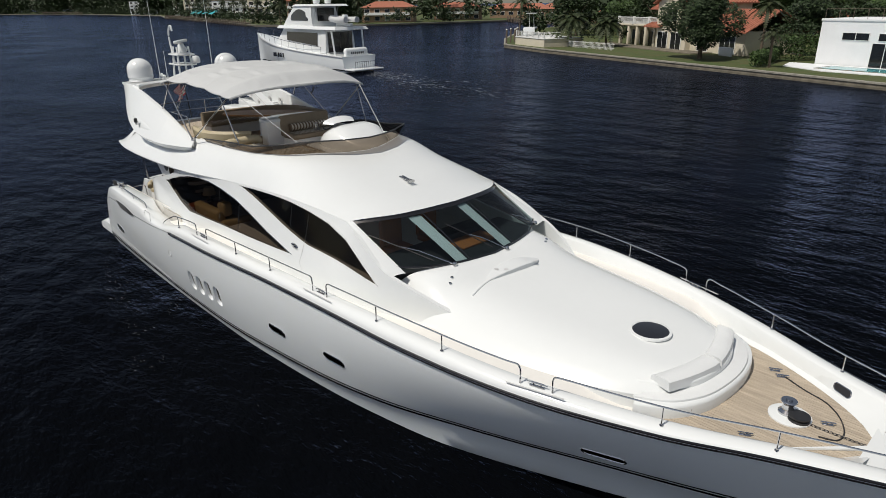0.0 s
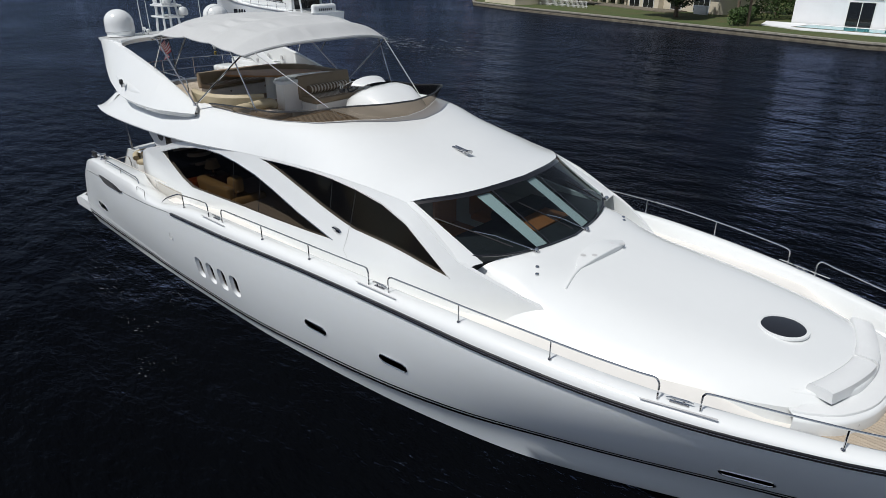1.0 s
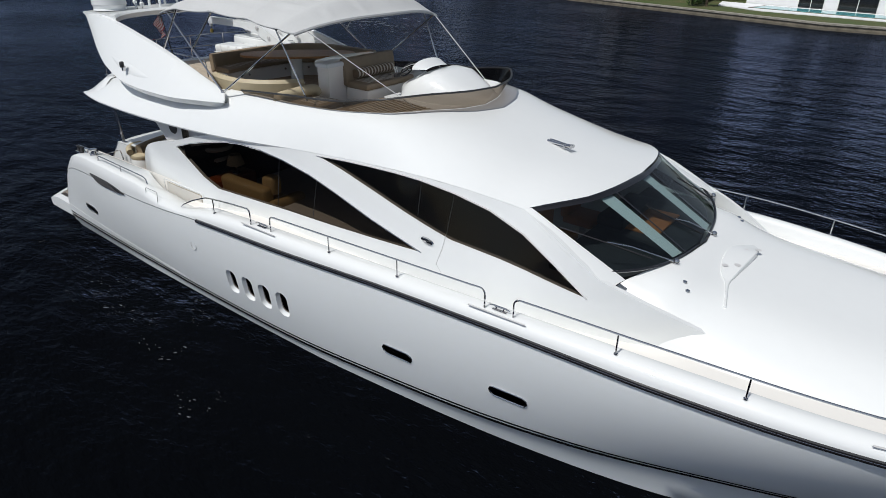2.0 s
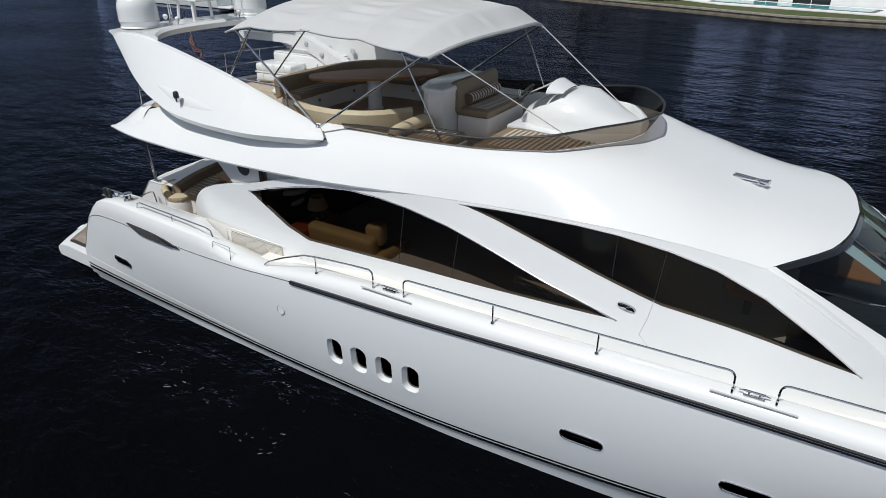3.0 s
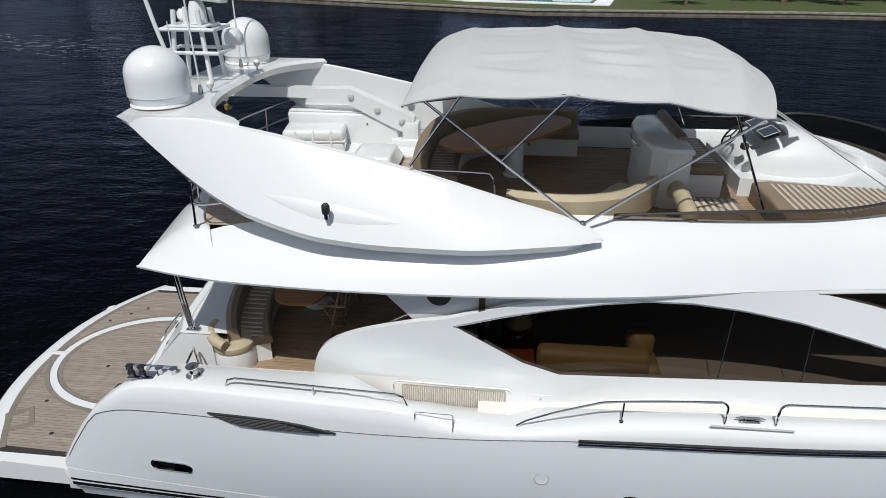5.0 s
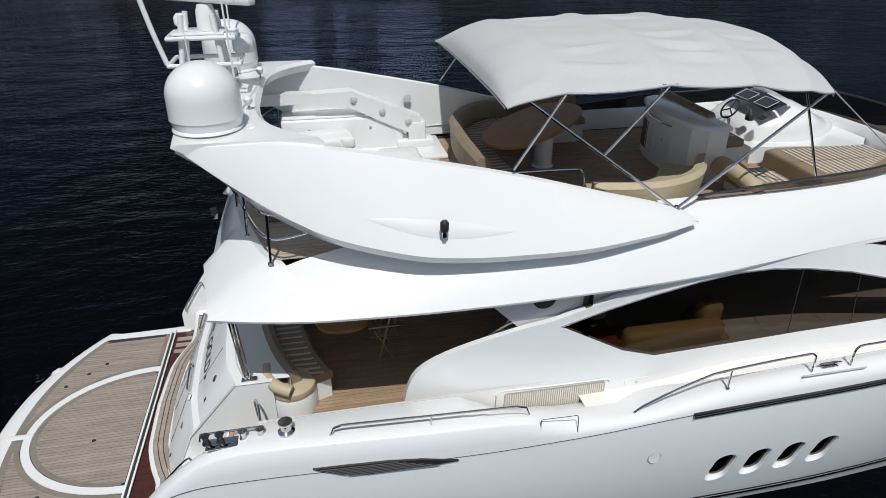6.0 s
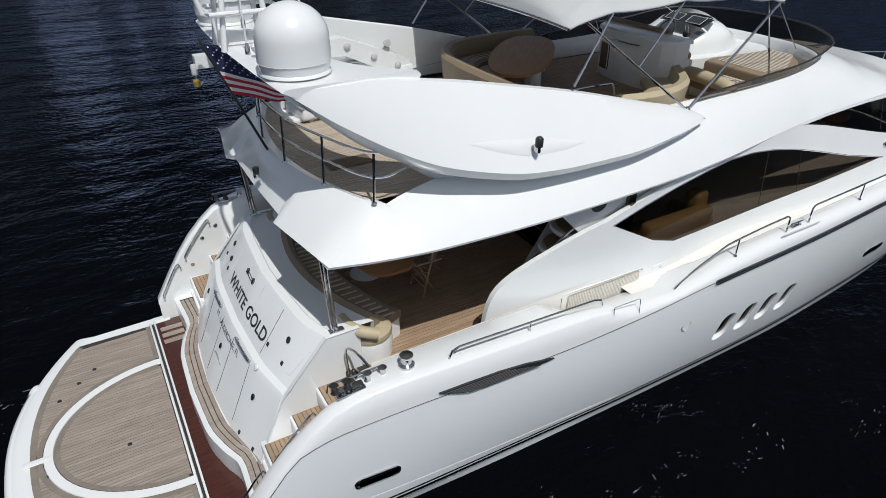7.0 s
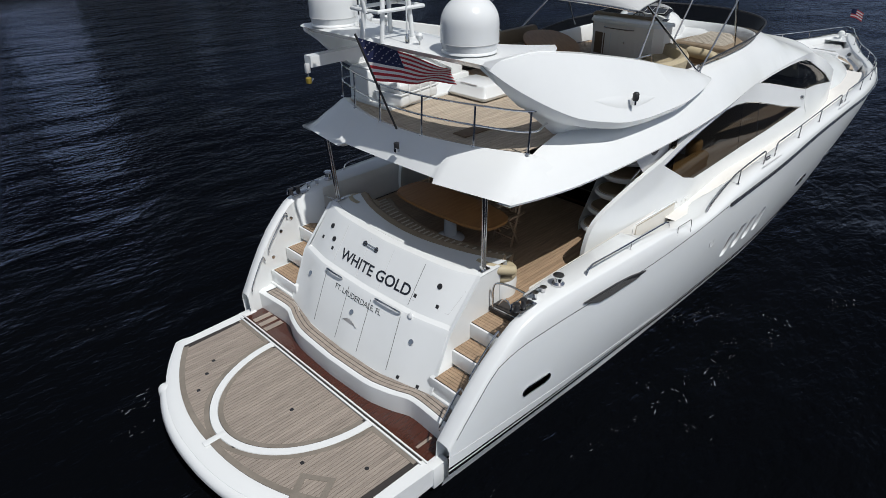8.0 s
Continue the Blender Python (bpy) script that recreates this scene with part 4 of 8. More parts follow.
# moulded lip with drink holders ahead of the windscreen
lip_back = flow([(20.74, -1.48, 0), (20.60, -0.94, 0), (20.44, -0.62, 0), (20.34, -0.15, 0), (20.35, 0.28, 0), (20.50, 0.56, 0), (20.60, 0.66, 0)], 4)
lip_front = flow([(20.78, -1.48, 0), (20.65, -0.92, 0), (20.66, -0.62, 0), (20.70, -0.15, 0), (20.73, 0.28, 0), (20.71, 0.54, 0), (20.62, 0.66, 0)], 4)
rings = []
for b, a in zip(lip_back, lip_front):
    top = coach_z(b.x, b.y) + 0.022
    rings.append([(b.x, b.y, coach_z(b.x, b.y) - 0.01), (b.x + 0.008, b.y, top), (a.x - 0.012, a.y, top - 0.004), (a.x, a.y, top - 0.018), (a.x, a.y, coach_z(a.x, a.y) - 0.01)])
part("drinks_ledge", loft(rings, caps=True), GEL, yacht, "white moulded ledge with drink holders", angle=35)
for k in range(8):
    y = -0.46 + 0.125 * k
    x = 20.45 + 0.02 * k + (0.13 if k % 2 else 0.0)
    part("drink_holder", spin([(0.048, 0.0), (0.046, 0.004), (0.0, 0.004)], (x, y, coach_z(20.37, y) + 0.0205), 14), GREYP, yacht)
for x, y in ((20.25, -1.55), (20.16, -1.42), (20.2, 1.45), (20.12, 1.58)):
    part("deck_fitting", spin([(0.035, 0), (0.03, 0.015), (0.0, 0.016)], (x, y, coach_z(x, y)), 10), STEEL, yacht)
# windlass
wl = thing("windlass", "polished steel anchor windlass on a white base", "windlass", at=(25.98, -0.02, 2.385))
part("base_plate", spin([(0.30, 0.0), (0.30, 0.02), (0.27, 0.03), (0.0, 0.03)], (0, 0, 0), 28), GEL, wl)
part("drum", spin([(0.13, 0.03), (0.13, 0.06), (0.085, 0.10), (0.075, 0.17), (0.10, 0.21), (0.12, 0.235), (0.11, 0.25), (0.0, 0.255)], (-0.05, 0.02, 0), 24), STEEL, wl)
part("gypsy", spin([(0.15, 0.03), (0.15, 0.05), (0.11, 0.07), (0.15, 0.09), (0.15, 0.11), (0.0, 0.11)], (0.14, -0.05, 0), 20), DARKRUB, wl)
part("cap", spin([(0.05, 0.255), (0.05, 0.28), (0.0, 0.285)], (-0.05, 0.02, 0), 14), STEEL, wl)
ch = thing("anchor_chain", "dark anchor chain lying along the bow deck", "chain")
for k in range(22):
    p = Vector((26.1 + 0.055 * k, -0.06 + 0.003 * k, 2.40))
    part("link", tube([p + Vector((0.032 * math.cos(a), 0.018 * math.sin(a) * (1 if k % 2 else 0.2), 0.018 * math.sin(a) * (0.2 if k % 2 else 1))) for a in [j * math.pi / 4 for j in range(8)]], 0.006, 4, closed=True), DARKRUB, ch)
tagged(finish(tube(flow([(25.55, 1.02, 2.40), (25.9, 0.85, 2.395), (26.25, 0.72, 2.395), (26.52, 0.45, 2.395), (26.68, 0.10, 2.395), (26.66, -0.16, 2.395), (26.45, -0.26, 2.40)], 5), 0.011, 6), "hose", DARKRUB), "thin black hose lying on the teak", "hose")
for x, y in ((25.35, 1.12), (25.5, 1.0), (25.7, -0.95), (26.45, 0.15)):
    bm = box((0.16, 0.05, 0.015), (x, y, 2.393), 0.005, 1, turn=30)
    tube([(x - 0.09, y - 0.05, 2.43), (x + 0.09, y + 0.05, 2.43)], 0.011, 6, bm)
    tube([(x, y, 2.39), (x, y, 2.43)], 0.011, 6, bm)
    part("bow_cleat", bm, STEEL, yacht)
tagged(finish(loft([[(26.15, -0.95, 2.39), (27.0, -0.12, 2.39)], [(26.15, -0.95, 2.42), (27.0, -0.12, 2.42)], [(26.22, -0.86, 2.42), (27.0, -0.02, 2.42)], [(26.22, -0.86, 2.39), (27.0, -0.02, 2.39)]]), "locker_trim", GEL), "white locker edge on the bow deck", "trim", kind="structure")
DKLENS = mat("dark_lens", (0.03, 0.03, 0.035), 0.1, coat=0.4)
js = thing("jackstaff", "thin bow staff with a small flag", "flagstaff", at=(29.3, 0, CAP_Z(29.3)))
part("staff", tube([(0, 0, 0), (0, 0, 1.05)], 0.012, 8), STEEL, js)
FLAGR = mat("flag_red", (0.42, 0.02, 0.035), 0.8, vary=0.12, scale=12)
FLAGW = mat("flag_white", (0.72, 0.70, 0.69), 0.8, vary=0.06, scale=12)
FLAGB = mat("flag_blue", (0.012, 0.018, 0.07), 0.8, vary=0.12, scale=12)
for k in range(7):
    u0 = 0.17 if k < 4 else 0.0
    part("stripe", loft([[(-0.02 - 0.05 * u * u, -u, 1.03 - 0.045 * (k + d) - 0.25 * u + 0.03 * math.sin(9 * u)) for d in (0, 1)] for u in [u0 + (0.44 - u0) * i / 6 for i in range(7)]]), FLAGR if k % 2 == 0 else FLAGW, js)
part("canton", loft([[(-0.02 - 0.05 * u * u, -u, 1.03 - d - 0.25 * u + 0.03 * math.sin(9 * u)) for d in (0, 0.18)] for u in [0.17 * i / 4 for i in range(5)]]), FLAGB, js)
sl = thing("search_light", "white domed search light on the bow", "lamp", at=(28.75, 0.0, CAP_Z(28.75) - 0.06))
part("pedestal", spin([(0.09, 0.0), (0.07, 0.03), (0.05, 0.10), (0.05, 0.14), (0, 0.145)], sides=16), GEL, sl)
part("lamp_head", spin([(0.0, 0.12), (0.10, 0.14), (0.13, 0.20), (0.11, 0.28), (0.05, 0.32), (0.0, 0.325)], sides=20), GEL, sl)
part("lens", spin([(0.0, 0.0), (0.08, 0.0), (0.07, 0.02), (0, 0.02)], (0.105, 0, 0.21), 14, tilt=(0, 90, 0)), DKLENS, sl)
part("bow_shelf", slab([(28.2, -0.5), (28.2, 0.5), (29.3, 0.12), (29.3, -0.12)], 2.60, CAP_Z(28.75) - 0.05), GEL, yacht)

# horn, wipers
hn = thing("horn", "polished twin trumpet horn on the roof", "horn", at=(17.35, -0.12, roof_z(17.35, -0.12)), turn=-12)
part("mount", box((0.44, 0.06, 0.02), (0, 0, 0.012), 0.006), STEEL, hn)
for d in (-0.035, 0.035):
    part("trumpet", tube([(-0.24, d, 0.055), (-0.18, d, 0.055), (0.10, d, 0.06), (0.2, d, 0.06), (0.27, d, 0.06)], [0.03, 0.03, 0.014, 0.02, 0.036], 10), STEEL, hn)
for d in (-0.18, 0.14):
    part("bracket", box((0.03, 0.12, 0.06), (d, 0, 0.035), 0.006), STEEL, hn)
for vb, sw, k1 in ((-0.52, 0.20, 0.62), (0.16, -0.26, 0.62), (0.90, -0.14, 0.55)):
    w = thing("wiper", "dark windscreen wiper with a steel arm", "wiper", "windscreen wipers")
    off = Vector((0.035, 0, 0.05))
    a = screen_pt(vb, 1.02) + Vector((0.05, 0, 0.02))
    b = screen_pt(vb + sw * 0.6 - 0.05, 0.62) + off
    c0, c1 = screen_pt(vb - 0.46, 0.34) + off * 0.7, screen_pt(vb - 0.16, 0.92) + off * 0.7
    part("pivot", spin([(0.045, -0.02), (0.045, 0.03), (0.03, 0.05), (0, 0.05)], a, 12), STEEL, w)
    part("arm", tube([a, (a + c0 + c1) / 3 + Vector((0.02, 0, 0.05)), (c0 + c1) / 2 + Vector((0.01, 0, 0.02))], 0.012, 6), STEEL, w)
    part("blade", tube([c0, (c0 + c1) / 2 + Vector((0.008, 0, 0.008)), c1], 0.011, 5), DARKRUB, w)

# ---- flybridge: teak, rails, mast, domes ----
aft_deck = [(deck_edge(y) + 0.06, y) for y in [-2.06 + 4.12 * i / 20 for i in range(21)]] + [(8.55, 2.06), (8.55, -2.06)]
planks(yacht, aft_deck, 4.463, 0.062, TEAKB)
fly_deck = [(8.56, -1.95), (8.56, 1.95), (14.2, 1.85), (14.8, 1.5), (14.8, -1.5), (14.2, -1.85)]
planks(yacht, fly_deck, 4.460, 0.075, TEAKN)
posts = [(deck_edge(y) + 0.02, y) for y in (-2.2, -1.42, -0.5, 0.5, 1.42, 2.2)]
fr = thing("aft_guard_rail", "polished steel guard rail round the flybridge aft deck", "railing")
for k, (x, y) in enumerate(posts):
    part("stanchion", tube([(x, y, 4.48), (x + 0.03, y, 5.10)], 0.016, 8), STEEL, fr)
    part("foot", spin([(0.035, 0), (0.03, 0.015), (0.017, 0.02)], (x, y, 4.49), 10), STEEL, fr)
for h in (0.62, 0.32):
    part("rail", tube(flow([(6.5, -2.12, 4.5 + h)] + [(x + 0.03, y, 4.49 + h) for x, y in posts] + [(6.5, 2.12, 4.5 + h)], 6), 0.016, 8), STEEL, fr)


def sat_dome(y, hatch):
    d = thing("satellite_dome", "white satellite dome on the radar arch", "dome", "satellite domes", at=(5.45, y, 5.925))
    part("foot", spin([(0.385, 0.0), (0.38, 0.02), (0.365, 0.035), (0.36, 0.04)], sides=40), GEL, d)
    part("base", spin([(0.365, 0.03), (0.372, 0.05), (0.388, 0.125), (0.39, 0.13)], sides=40), GEL, d)
    part("shell", spin([(0.395, 0.13)] + [(0.395 - 0.001 * k, 0.13 + 0.055 * k) for k in range(1, 5)] + [(0.391 * math.cos(radians(a)), 0.36 + 0.36 * math.sin(radians(a))) for a in range(9, 91, 9)], sides=40), GEL, d, "smooth white radome shell")
    part("joint", tube([(0.392 * math.cos(k * math.pi / 24), 0.392 * math.sin(k * math.pi / 24), 0.13) for k in range(48)], 0.006, 4, closed=True), GREYP, d)


sat_dome(-1.52, False)
sat_dome(1.52, True)
ms = thing("radar_mast", "white tubular radar mast with an open array scanner", "mast", at=(5.35, 0, 5.93))
for x, y in ((-0.28, -0.20), (-0.28, 0.20), (0.18, -0.22), (0.18, 0.22)):
    part("leg", tube([(x * 1.25, y * 1.15, -0.02), (x, y, 0.55), (x * 0.8, y * 0.9, 1.0)], 0.035, 10), GEL, ms)
for z, rx_, ry_ in ((0.42, 0.50, 0.34), (0.74, 0.46, 0.32)):
    part("ring", tube([(-0.02 + rx_ * max(-0.86, min(0.86, 1.25 * math.cos(a))), ry_ * max(-0.86, min(0.86, 1.25 * math.sin(a))), z) for a in [k * math.pi / 16 for k in range(32)]], 0.028, 8, closed=True), GEL, ms)
part("platform", box((0.62, 0.5, 0.03), (-0.05, 0, 0.78), 0.012), GEL, ms)
part("goose_neck", tube(flow([(-0.5, -0.08, 0.4), (-0.62, -0.08, 0.9), (-0.68, -0.08, 1.35), (-0.55, -0.08, 1.62), (-0.4, -0.08, 1.66), (-0.34, -0.08, 1.5)]), 0.032, 10), GEL, ms)
part("pedestal", spin([(0.13, 0.80), (0.12, 1.02), (0.09, 1.10), (0.0, 1.12)], (0.05, 0, 0), 20), GEL, ms)
part("scanner", box((0.14, 1.5, 0.10), (0.05, 0, 1.17), 0.03, turn=55), GEL, ms, "white open array radar bar")
part("small_dome", spin([(0.12, 0.46), (0.14, 0.50), (0.14, 0.60), (0.10, 0.68), (0.0, 0.71)], (0.42, 0.30, 0), 18), GEL, ms)
part("camera_ball", spin([(0.05, 0.80), (0.09, 0.84), (0.09, 0.92), (0.05, 0.97), (0, 0.98)], (-0.3, 0.25, 0), 14), GEL, ms)
for x, y, lean, h in ((5.75, -1.0, -0.05, 2.6), (5.55, 0.95, 0.02, 2.8), (5.2, -0.55, 0.0, 0.9)):
    a = thing("whip_antenna", "slender white whip antenna on the radar arch", "antenna", "whip antennas", at=(x, y, 5.92))
    part("socket", spin([(0.035, 0), (0.03, 0.10), (0.016, 0.14)], sides=10), STEEL, a)
    part("whip", tube([(0, 0, 0.1), (lean * 0.5, 0, h * 0.5), (lean, 0, h)], [0.014, 0.011, 0.006], 6), GEL, a)
for x, y in ((5.85, -0.9), (5.9, 0.75), (5.25, -0.75)):
    b = thing("mast_light", "small white lamp on the radar arch", "lamp", "arch lamps", at=(x, y, 5.92))
    part("stem", tube([(0, 0, 0), (0, 0, 0.08)], 0.012, 6), STEEL, b)
    part("bell", spin([(0.02, 0.06), (0.05, 0.10), (0.055, 0.14), (0.03, 0.17), (0, 0.175)], sides=14), GEL, b)
# navigation lamps on fins and wing
for sgn in (-1, 1):
    f = thing("navigation_lamp", "small dark navigation lamp with a steel bracket", "lamp", "navigation lamps", at=(7.89, sgn * 2.70, 4.98))
    part("bracket", box((0.05, 0.09, 0.10), (0, 0, -0.03), 0.012), STEEL, f)
    part("lens", spin([(0.045, 0), (0.05, 0.03), (0.05, 0.10), (0.03, 0.125), (0, 0.13)], (0, sgn * 0.03, 0.0), 14), DARKRUB, f)
    rings = []
    for j in range(21):
        q = -1 + j / 10
        w = max(1 - q * q, 0.0)
        rings.append([fin_pt(7.90 + 0.85 * q, 0.69 + v * 0.10 * w, sgn, 0.002 + 0.014 * w * (1 - v * v)) for v in (-1, -0.6, -0.2, 0.2, 0.6, 1)])
    part("fin_blister", loft(rings), GEL, yacht)
f = thing("stern_lamp", "small dark stern lamp on the flybridge lip", "lamp", at=(5.12, -0.3, 4.28))
part("bracket", box((0.08, 0.06, 0.08), (0, 0, 0.02), 0.012), STEEL, f)
part("lens", spin([(0.04, 0.04), (0.045, 0.13), (0.0, 0.15)], sides=12), DARKRUB, f)

# ensign on its staff
fl = thing("ensign", "red white and blue striped ensign blowing on a staff", "flag")
SB, ST = Vector((5.39, 0.0, 4.5)), Vector((4.78, 0.10, 6.03))
part("staff", tube([SB, ST], 0.018, 8), DARKRUB, fl, "dark slanted flagstaff")


def flag_pt(u, v):
    """u along the fly, v down the hoist."""
    base = ST.lerp(SB, 0.03 + 0.44 * v)
    base = base.lerp(ST.lerp(SB, 0.03 + 0.44 * 0.55), 0.62 * u)
    wav = (0.07 * math.sin(6 * u + 3.0 * v) + 0.04 * math.sin(13 * u + 5 * v)) * min(1, 2 * u)
    return base + Vector((1.08, -0.74, -0.30)) * u + Vector((0.35, 0.9, 0.15)) * wav


for k in range(13):
    v0, v1 = k / 13, (k + 1) / 13
    u0 = 0.42 if k < 7 else 0.0
    part("stripe", loft([[flag_pt(u0 + (1 - u0) * i / 14, v0), flag_pt(u0 + (1 - u0) * i / 14, v1)] for i in range(15)]), FLAGR if k % 2 == 0 else FLAGW, fl)
part("canton", loft([[flag_pt(0.42 * i / 8, 7 / 13 * j / 6) for j in range(7)] for i in range(9)]), FLAGB, fl, "dark blue canton with white stars")
bm = bmesh.new()
for r in range(6):
    for c in range(5):
        p = flag_pt(0.05 + 0.075 * c + (0.03 if r % 2 else 0), 0.05 + 0.078 * r)
        n = Vector((0.35, -0.75, 0.5)).normalized()
        a1 = n.orthogonal().normalized()
        a2 = n.cross(a1)
        for off in (0.006, -0.006):
            bm.faces.new([bm.verts.new(p + n * off + (a1 * math.cos(q * math.pi / 5) + a2 * math.sin(q * math.pi / 5)) * (0.016 if q % 2 == 0 else 0.007)) for q in range(10)])
tagged(part("star", bm, FLAGW, fl, smooth=False), kind="stuff")

# ---- bimini ----
bi = thing("bimini_top", "white canvas bimini stretched over the flybridge", "bimini")
BX = [8.72, 9.40, 10.66, 11.85, 12.80, 13.30]
BIM_EDGE = curve((8.72, 6.13), (8.85, 6.17), (9.4, 6.27), (10.65, 6.31), (11.6, 6.28), (12.4, 6.20), (13.3, 6.09))
BIM_CROWN = curve((8.72, 6.19), (8.76, 6.32), (8.85, 6.43), (9.05, 6.55), (9.4, 6.65), (10.0, 6.69), (11.1, 6.71), (12.2, 6.67), (12.85, 6.57), (13.3, 6.30))
# pulled folds along the cloth: place across, start and end along, height
FOLDS = [(-0.80, 9.35, 10.55, 0.020), (-0.55, 9.55, 10.45, 0.014), (0.45, 9.6, 10.5, 0.016), (-0.74, 10.75, 11.80, 0.022), (-0.55, 10.8, 11.7, 0.020), (-0.33, 10.75, 11.75, 0.016), (0.3, 10.8, 11.7, 0.016), (0.6, 10.8, 11.8, 0.016),
         (-0.68, 11.95, 12.7, 0.018), (-0.42, 11.95, 12.7, 0.014), (0.5, 12.0, 12.7, 0.016), (-0.6, 12.85, 13.25, 0.010), (-0.2, 12.85, 13.25, 0.010), (-0.9, 8.78, 9.3, 0.010), (-0.97, 8.76, 9.2, 0.008)]


def bim_pt(x, e):
    """A point of the canopy: x along its middle line, e across from -1 to 1."""
    s = (x - 8.72) / 4.58
    hw = 2.17 - 0.05 * (1 - s) ** 4 - 0.10 * s ** 8
    lo, hi = BIM_EDGE(x), BIM_CROWN(x)
    z = lo + (hi - lo) * (1 - abs(e) ** 3.0)
    for k, (p, q) in enumerate(zip(BX, BX[1:])):
        if p <= x <= q:
            f = math.sin(math.pi * (x - p) / (q - p)) ** 0.8 * min(1, q - p)
            z -= 0.075 * f * (1 - 0.5 * e * e) * (0.25 if k == 0 else 1)
            z += f * (1 - e ** 4) * (0.008 * math.sin(11 * e + 1.9 * k + 0.8 * x) + 0.005 * math.sin(23 * e - 2.3 * k + 1.1 * x))
    for fe, p, q, h in FOLDS:
        if p < x < q:
            d = (e - fe - 0.03 * math.sin(3 * x + 9 * fe)) / 0.045
            z += 1.8 * h * math.sin(math.pi * (x - p) / (q - p)) * (math.exp(-d * d) - 0.5 * math.exp(-(d + 1.6) ** 2))
    return Vector((x - 0.36 * e * e * s ** 4, e * hw, z))


ES = [math.sin(radians(a)) for a in [-90 + 0.75 * k for k in range(241)]]
ROWS = [8.72 + 0.5 * (i / 16) ** 2 for i in range(16)] + [9.22 + 4.08 * i / 76 for i in range(77)]
bm = loft([[bim_pt(x, e) for e in ES] for x in ROWS])
r = bmesh.ops.extrude_face_region(bm, geom=bm.faces[:])
for g in r["geom"]:
    if isinstance(g, bmesh.types.BMVert):
        g.co.z -= 0.012
part("canopy", bm, CLOTH, bi, "white canvas canopy with soft folds", angle=60)
for sgn in (-1, 1):
    hem = [bim_pt(8.72 + 4.58 * i / 40, sgn) for i in range(41)]
    part("hem", loft([[p + Vector((0, 0, 0.004)), p + Vector((0, sgn * 0.004, -0.012)), p + Vector((0, -sgn * 0.008, -0.028))] for p in hem]), CLOTH, bi)
part("hem", loft([[bim_pt(13.3, e) + Vector((0.0, 0, 0.0)), bim_pt(13.3, e) + Vector((0.012, 0, -0.03)), bim_pt(13.3, e) + Vector((0.0, 0, -0.06))] for e in ES[::4]]), CLOTH, bi)
for sgn in (-1, 1):
    def top(x):
        return bim_pt(x, sgn * 0.99) - Vector((0, 0, 0.03))
    base = Vector((10.91, sgn * 2.31, 4.79))
    part("pole", tube([base, top(8.98)], 0.019, 8), STEEL, bi, "polished steel bimini pole")
    part("pole", tube([base, top(13.15)], 0.019, 8), STEEL, bi)
    part("pole", tube([Vector((8.81, sgn * 2.20, 5.42)), top(9.40)], 0.017, 8), STEEL, bi)
    part("pole", tube([base.lerp(top(8.98), 0.52), top(10.66)], 0.015, 8), STEEL, bi)
    part("pole", tube([Vector((13.1, sgn * 2.02, 4.9)), top(12.7)], 0.015, 8), STEEL, bi)
    part("edge_bar", tube([top(8.94), top(9.45)], 0.016, 6), DARKRUB, bi)
    part("pole_clamp", box((0.20, 0.03, 0.035), top(10.66), 0.008), DARKRUB, bi)
    part("pole_clamp", box((0.16, 0.03, 0.035), top(12.7), 0.008), DARKRUB, bi)
    part("strap", tube([bim_pt(13.25, sgn * 0.9), Vector((15.0, sgn * 1.2, 4.93))], 0.009, 5), CLOTH, bi)
    part("foot", spin([(0.05, 0), (0.045, 0.02), (0.02, 0.05), (0, 0.055)], base, 12), STEEL, bi)
for x in BX[:-1]:
    part("bow", tube([bim_pt(x, e * 0.985) - Vector((0, 0, 0.03)) for e in ES[::10]], 0.014, 6), STEEL, bi)

# ---- flybridge furniture ----
def sweep(line, profile, n=5):
    """A body whose cross-section (offset to the left of the line, height) follows a line in plan."""
    pts = flow([(x, y, 0) for x, y in line], n)
    rings = []
    for i, p in enumerate(pts):
        d = (pts[min(i + 1, len(pts) - 1)] - pts[max(i - 1, 0)]).normalized()
        left = Vector((-d.y, d.x, 0))
        rings.append([p + left * o + Vector((0, 0, z)) for o, z in profile])
    return loft(rings, close=True, caps=True)


FZ = 4.46
sofa_line = [(8.72, -1.05), (8.68, -0.3), (8.70, 0.5), (8.85, 1.15), (9.3, 1.68), (10.0, 1.86), (11.2, 1.88)]
so = thing("curved_sofa", "tan leather curved sofa with striped seats round the flybridge table", "sofa")
part("base", sweep(sofa_line, [(-0.12, FZ), (-0.12, FZ + 0.30), (-0.55, FZ + 0.30), (-0.55, FZ)]), CREAM, so, "cream moulded sofa base")
part("seat", sweep(sofa_line, [(-0.14, FZ + 0.30), (-0.14, FZ + 0.42), (-0.54, FZ + 0.42), (-0.59, FZ + 0.39), (-0.59, FZ + 0.32)]), TAN, so)
part("backrest", sweep(sofa_line, [(0.02, FZ + 0.28), (0.05, FZ + 0.64), (0.0, FZ + 0.70), (-0.10, FZ + 0.69), (-0.15, FZ + 0.62), (-0.17, FZ + 0.40)]), TAN, so)
pl = flow([(x, y, 0) for x, y in sofa_line], 12)
for i in range(3, len(pl) - 3, 2):
    d = (pl[i + 1] - pl[i - 1]).normalized()
    left = Vector((-d.y, d.x, 0))
    bm = bmesh.new()
    a, b = pl[i] - d * 0.022, pl[i] + d * 0.022
    bm.faces.new([bm.verts.new(q + Vector((0, 0, FZ + 0.425))) for q in (a - left * 0.2, b - left * 0.2, b - left * 0.52, a - left * 0.52)])
    part("seat_stripe", bm, STRIPE, so)
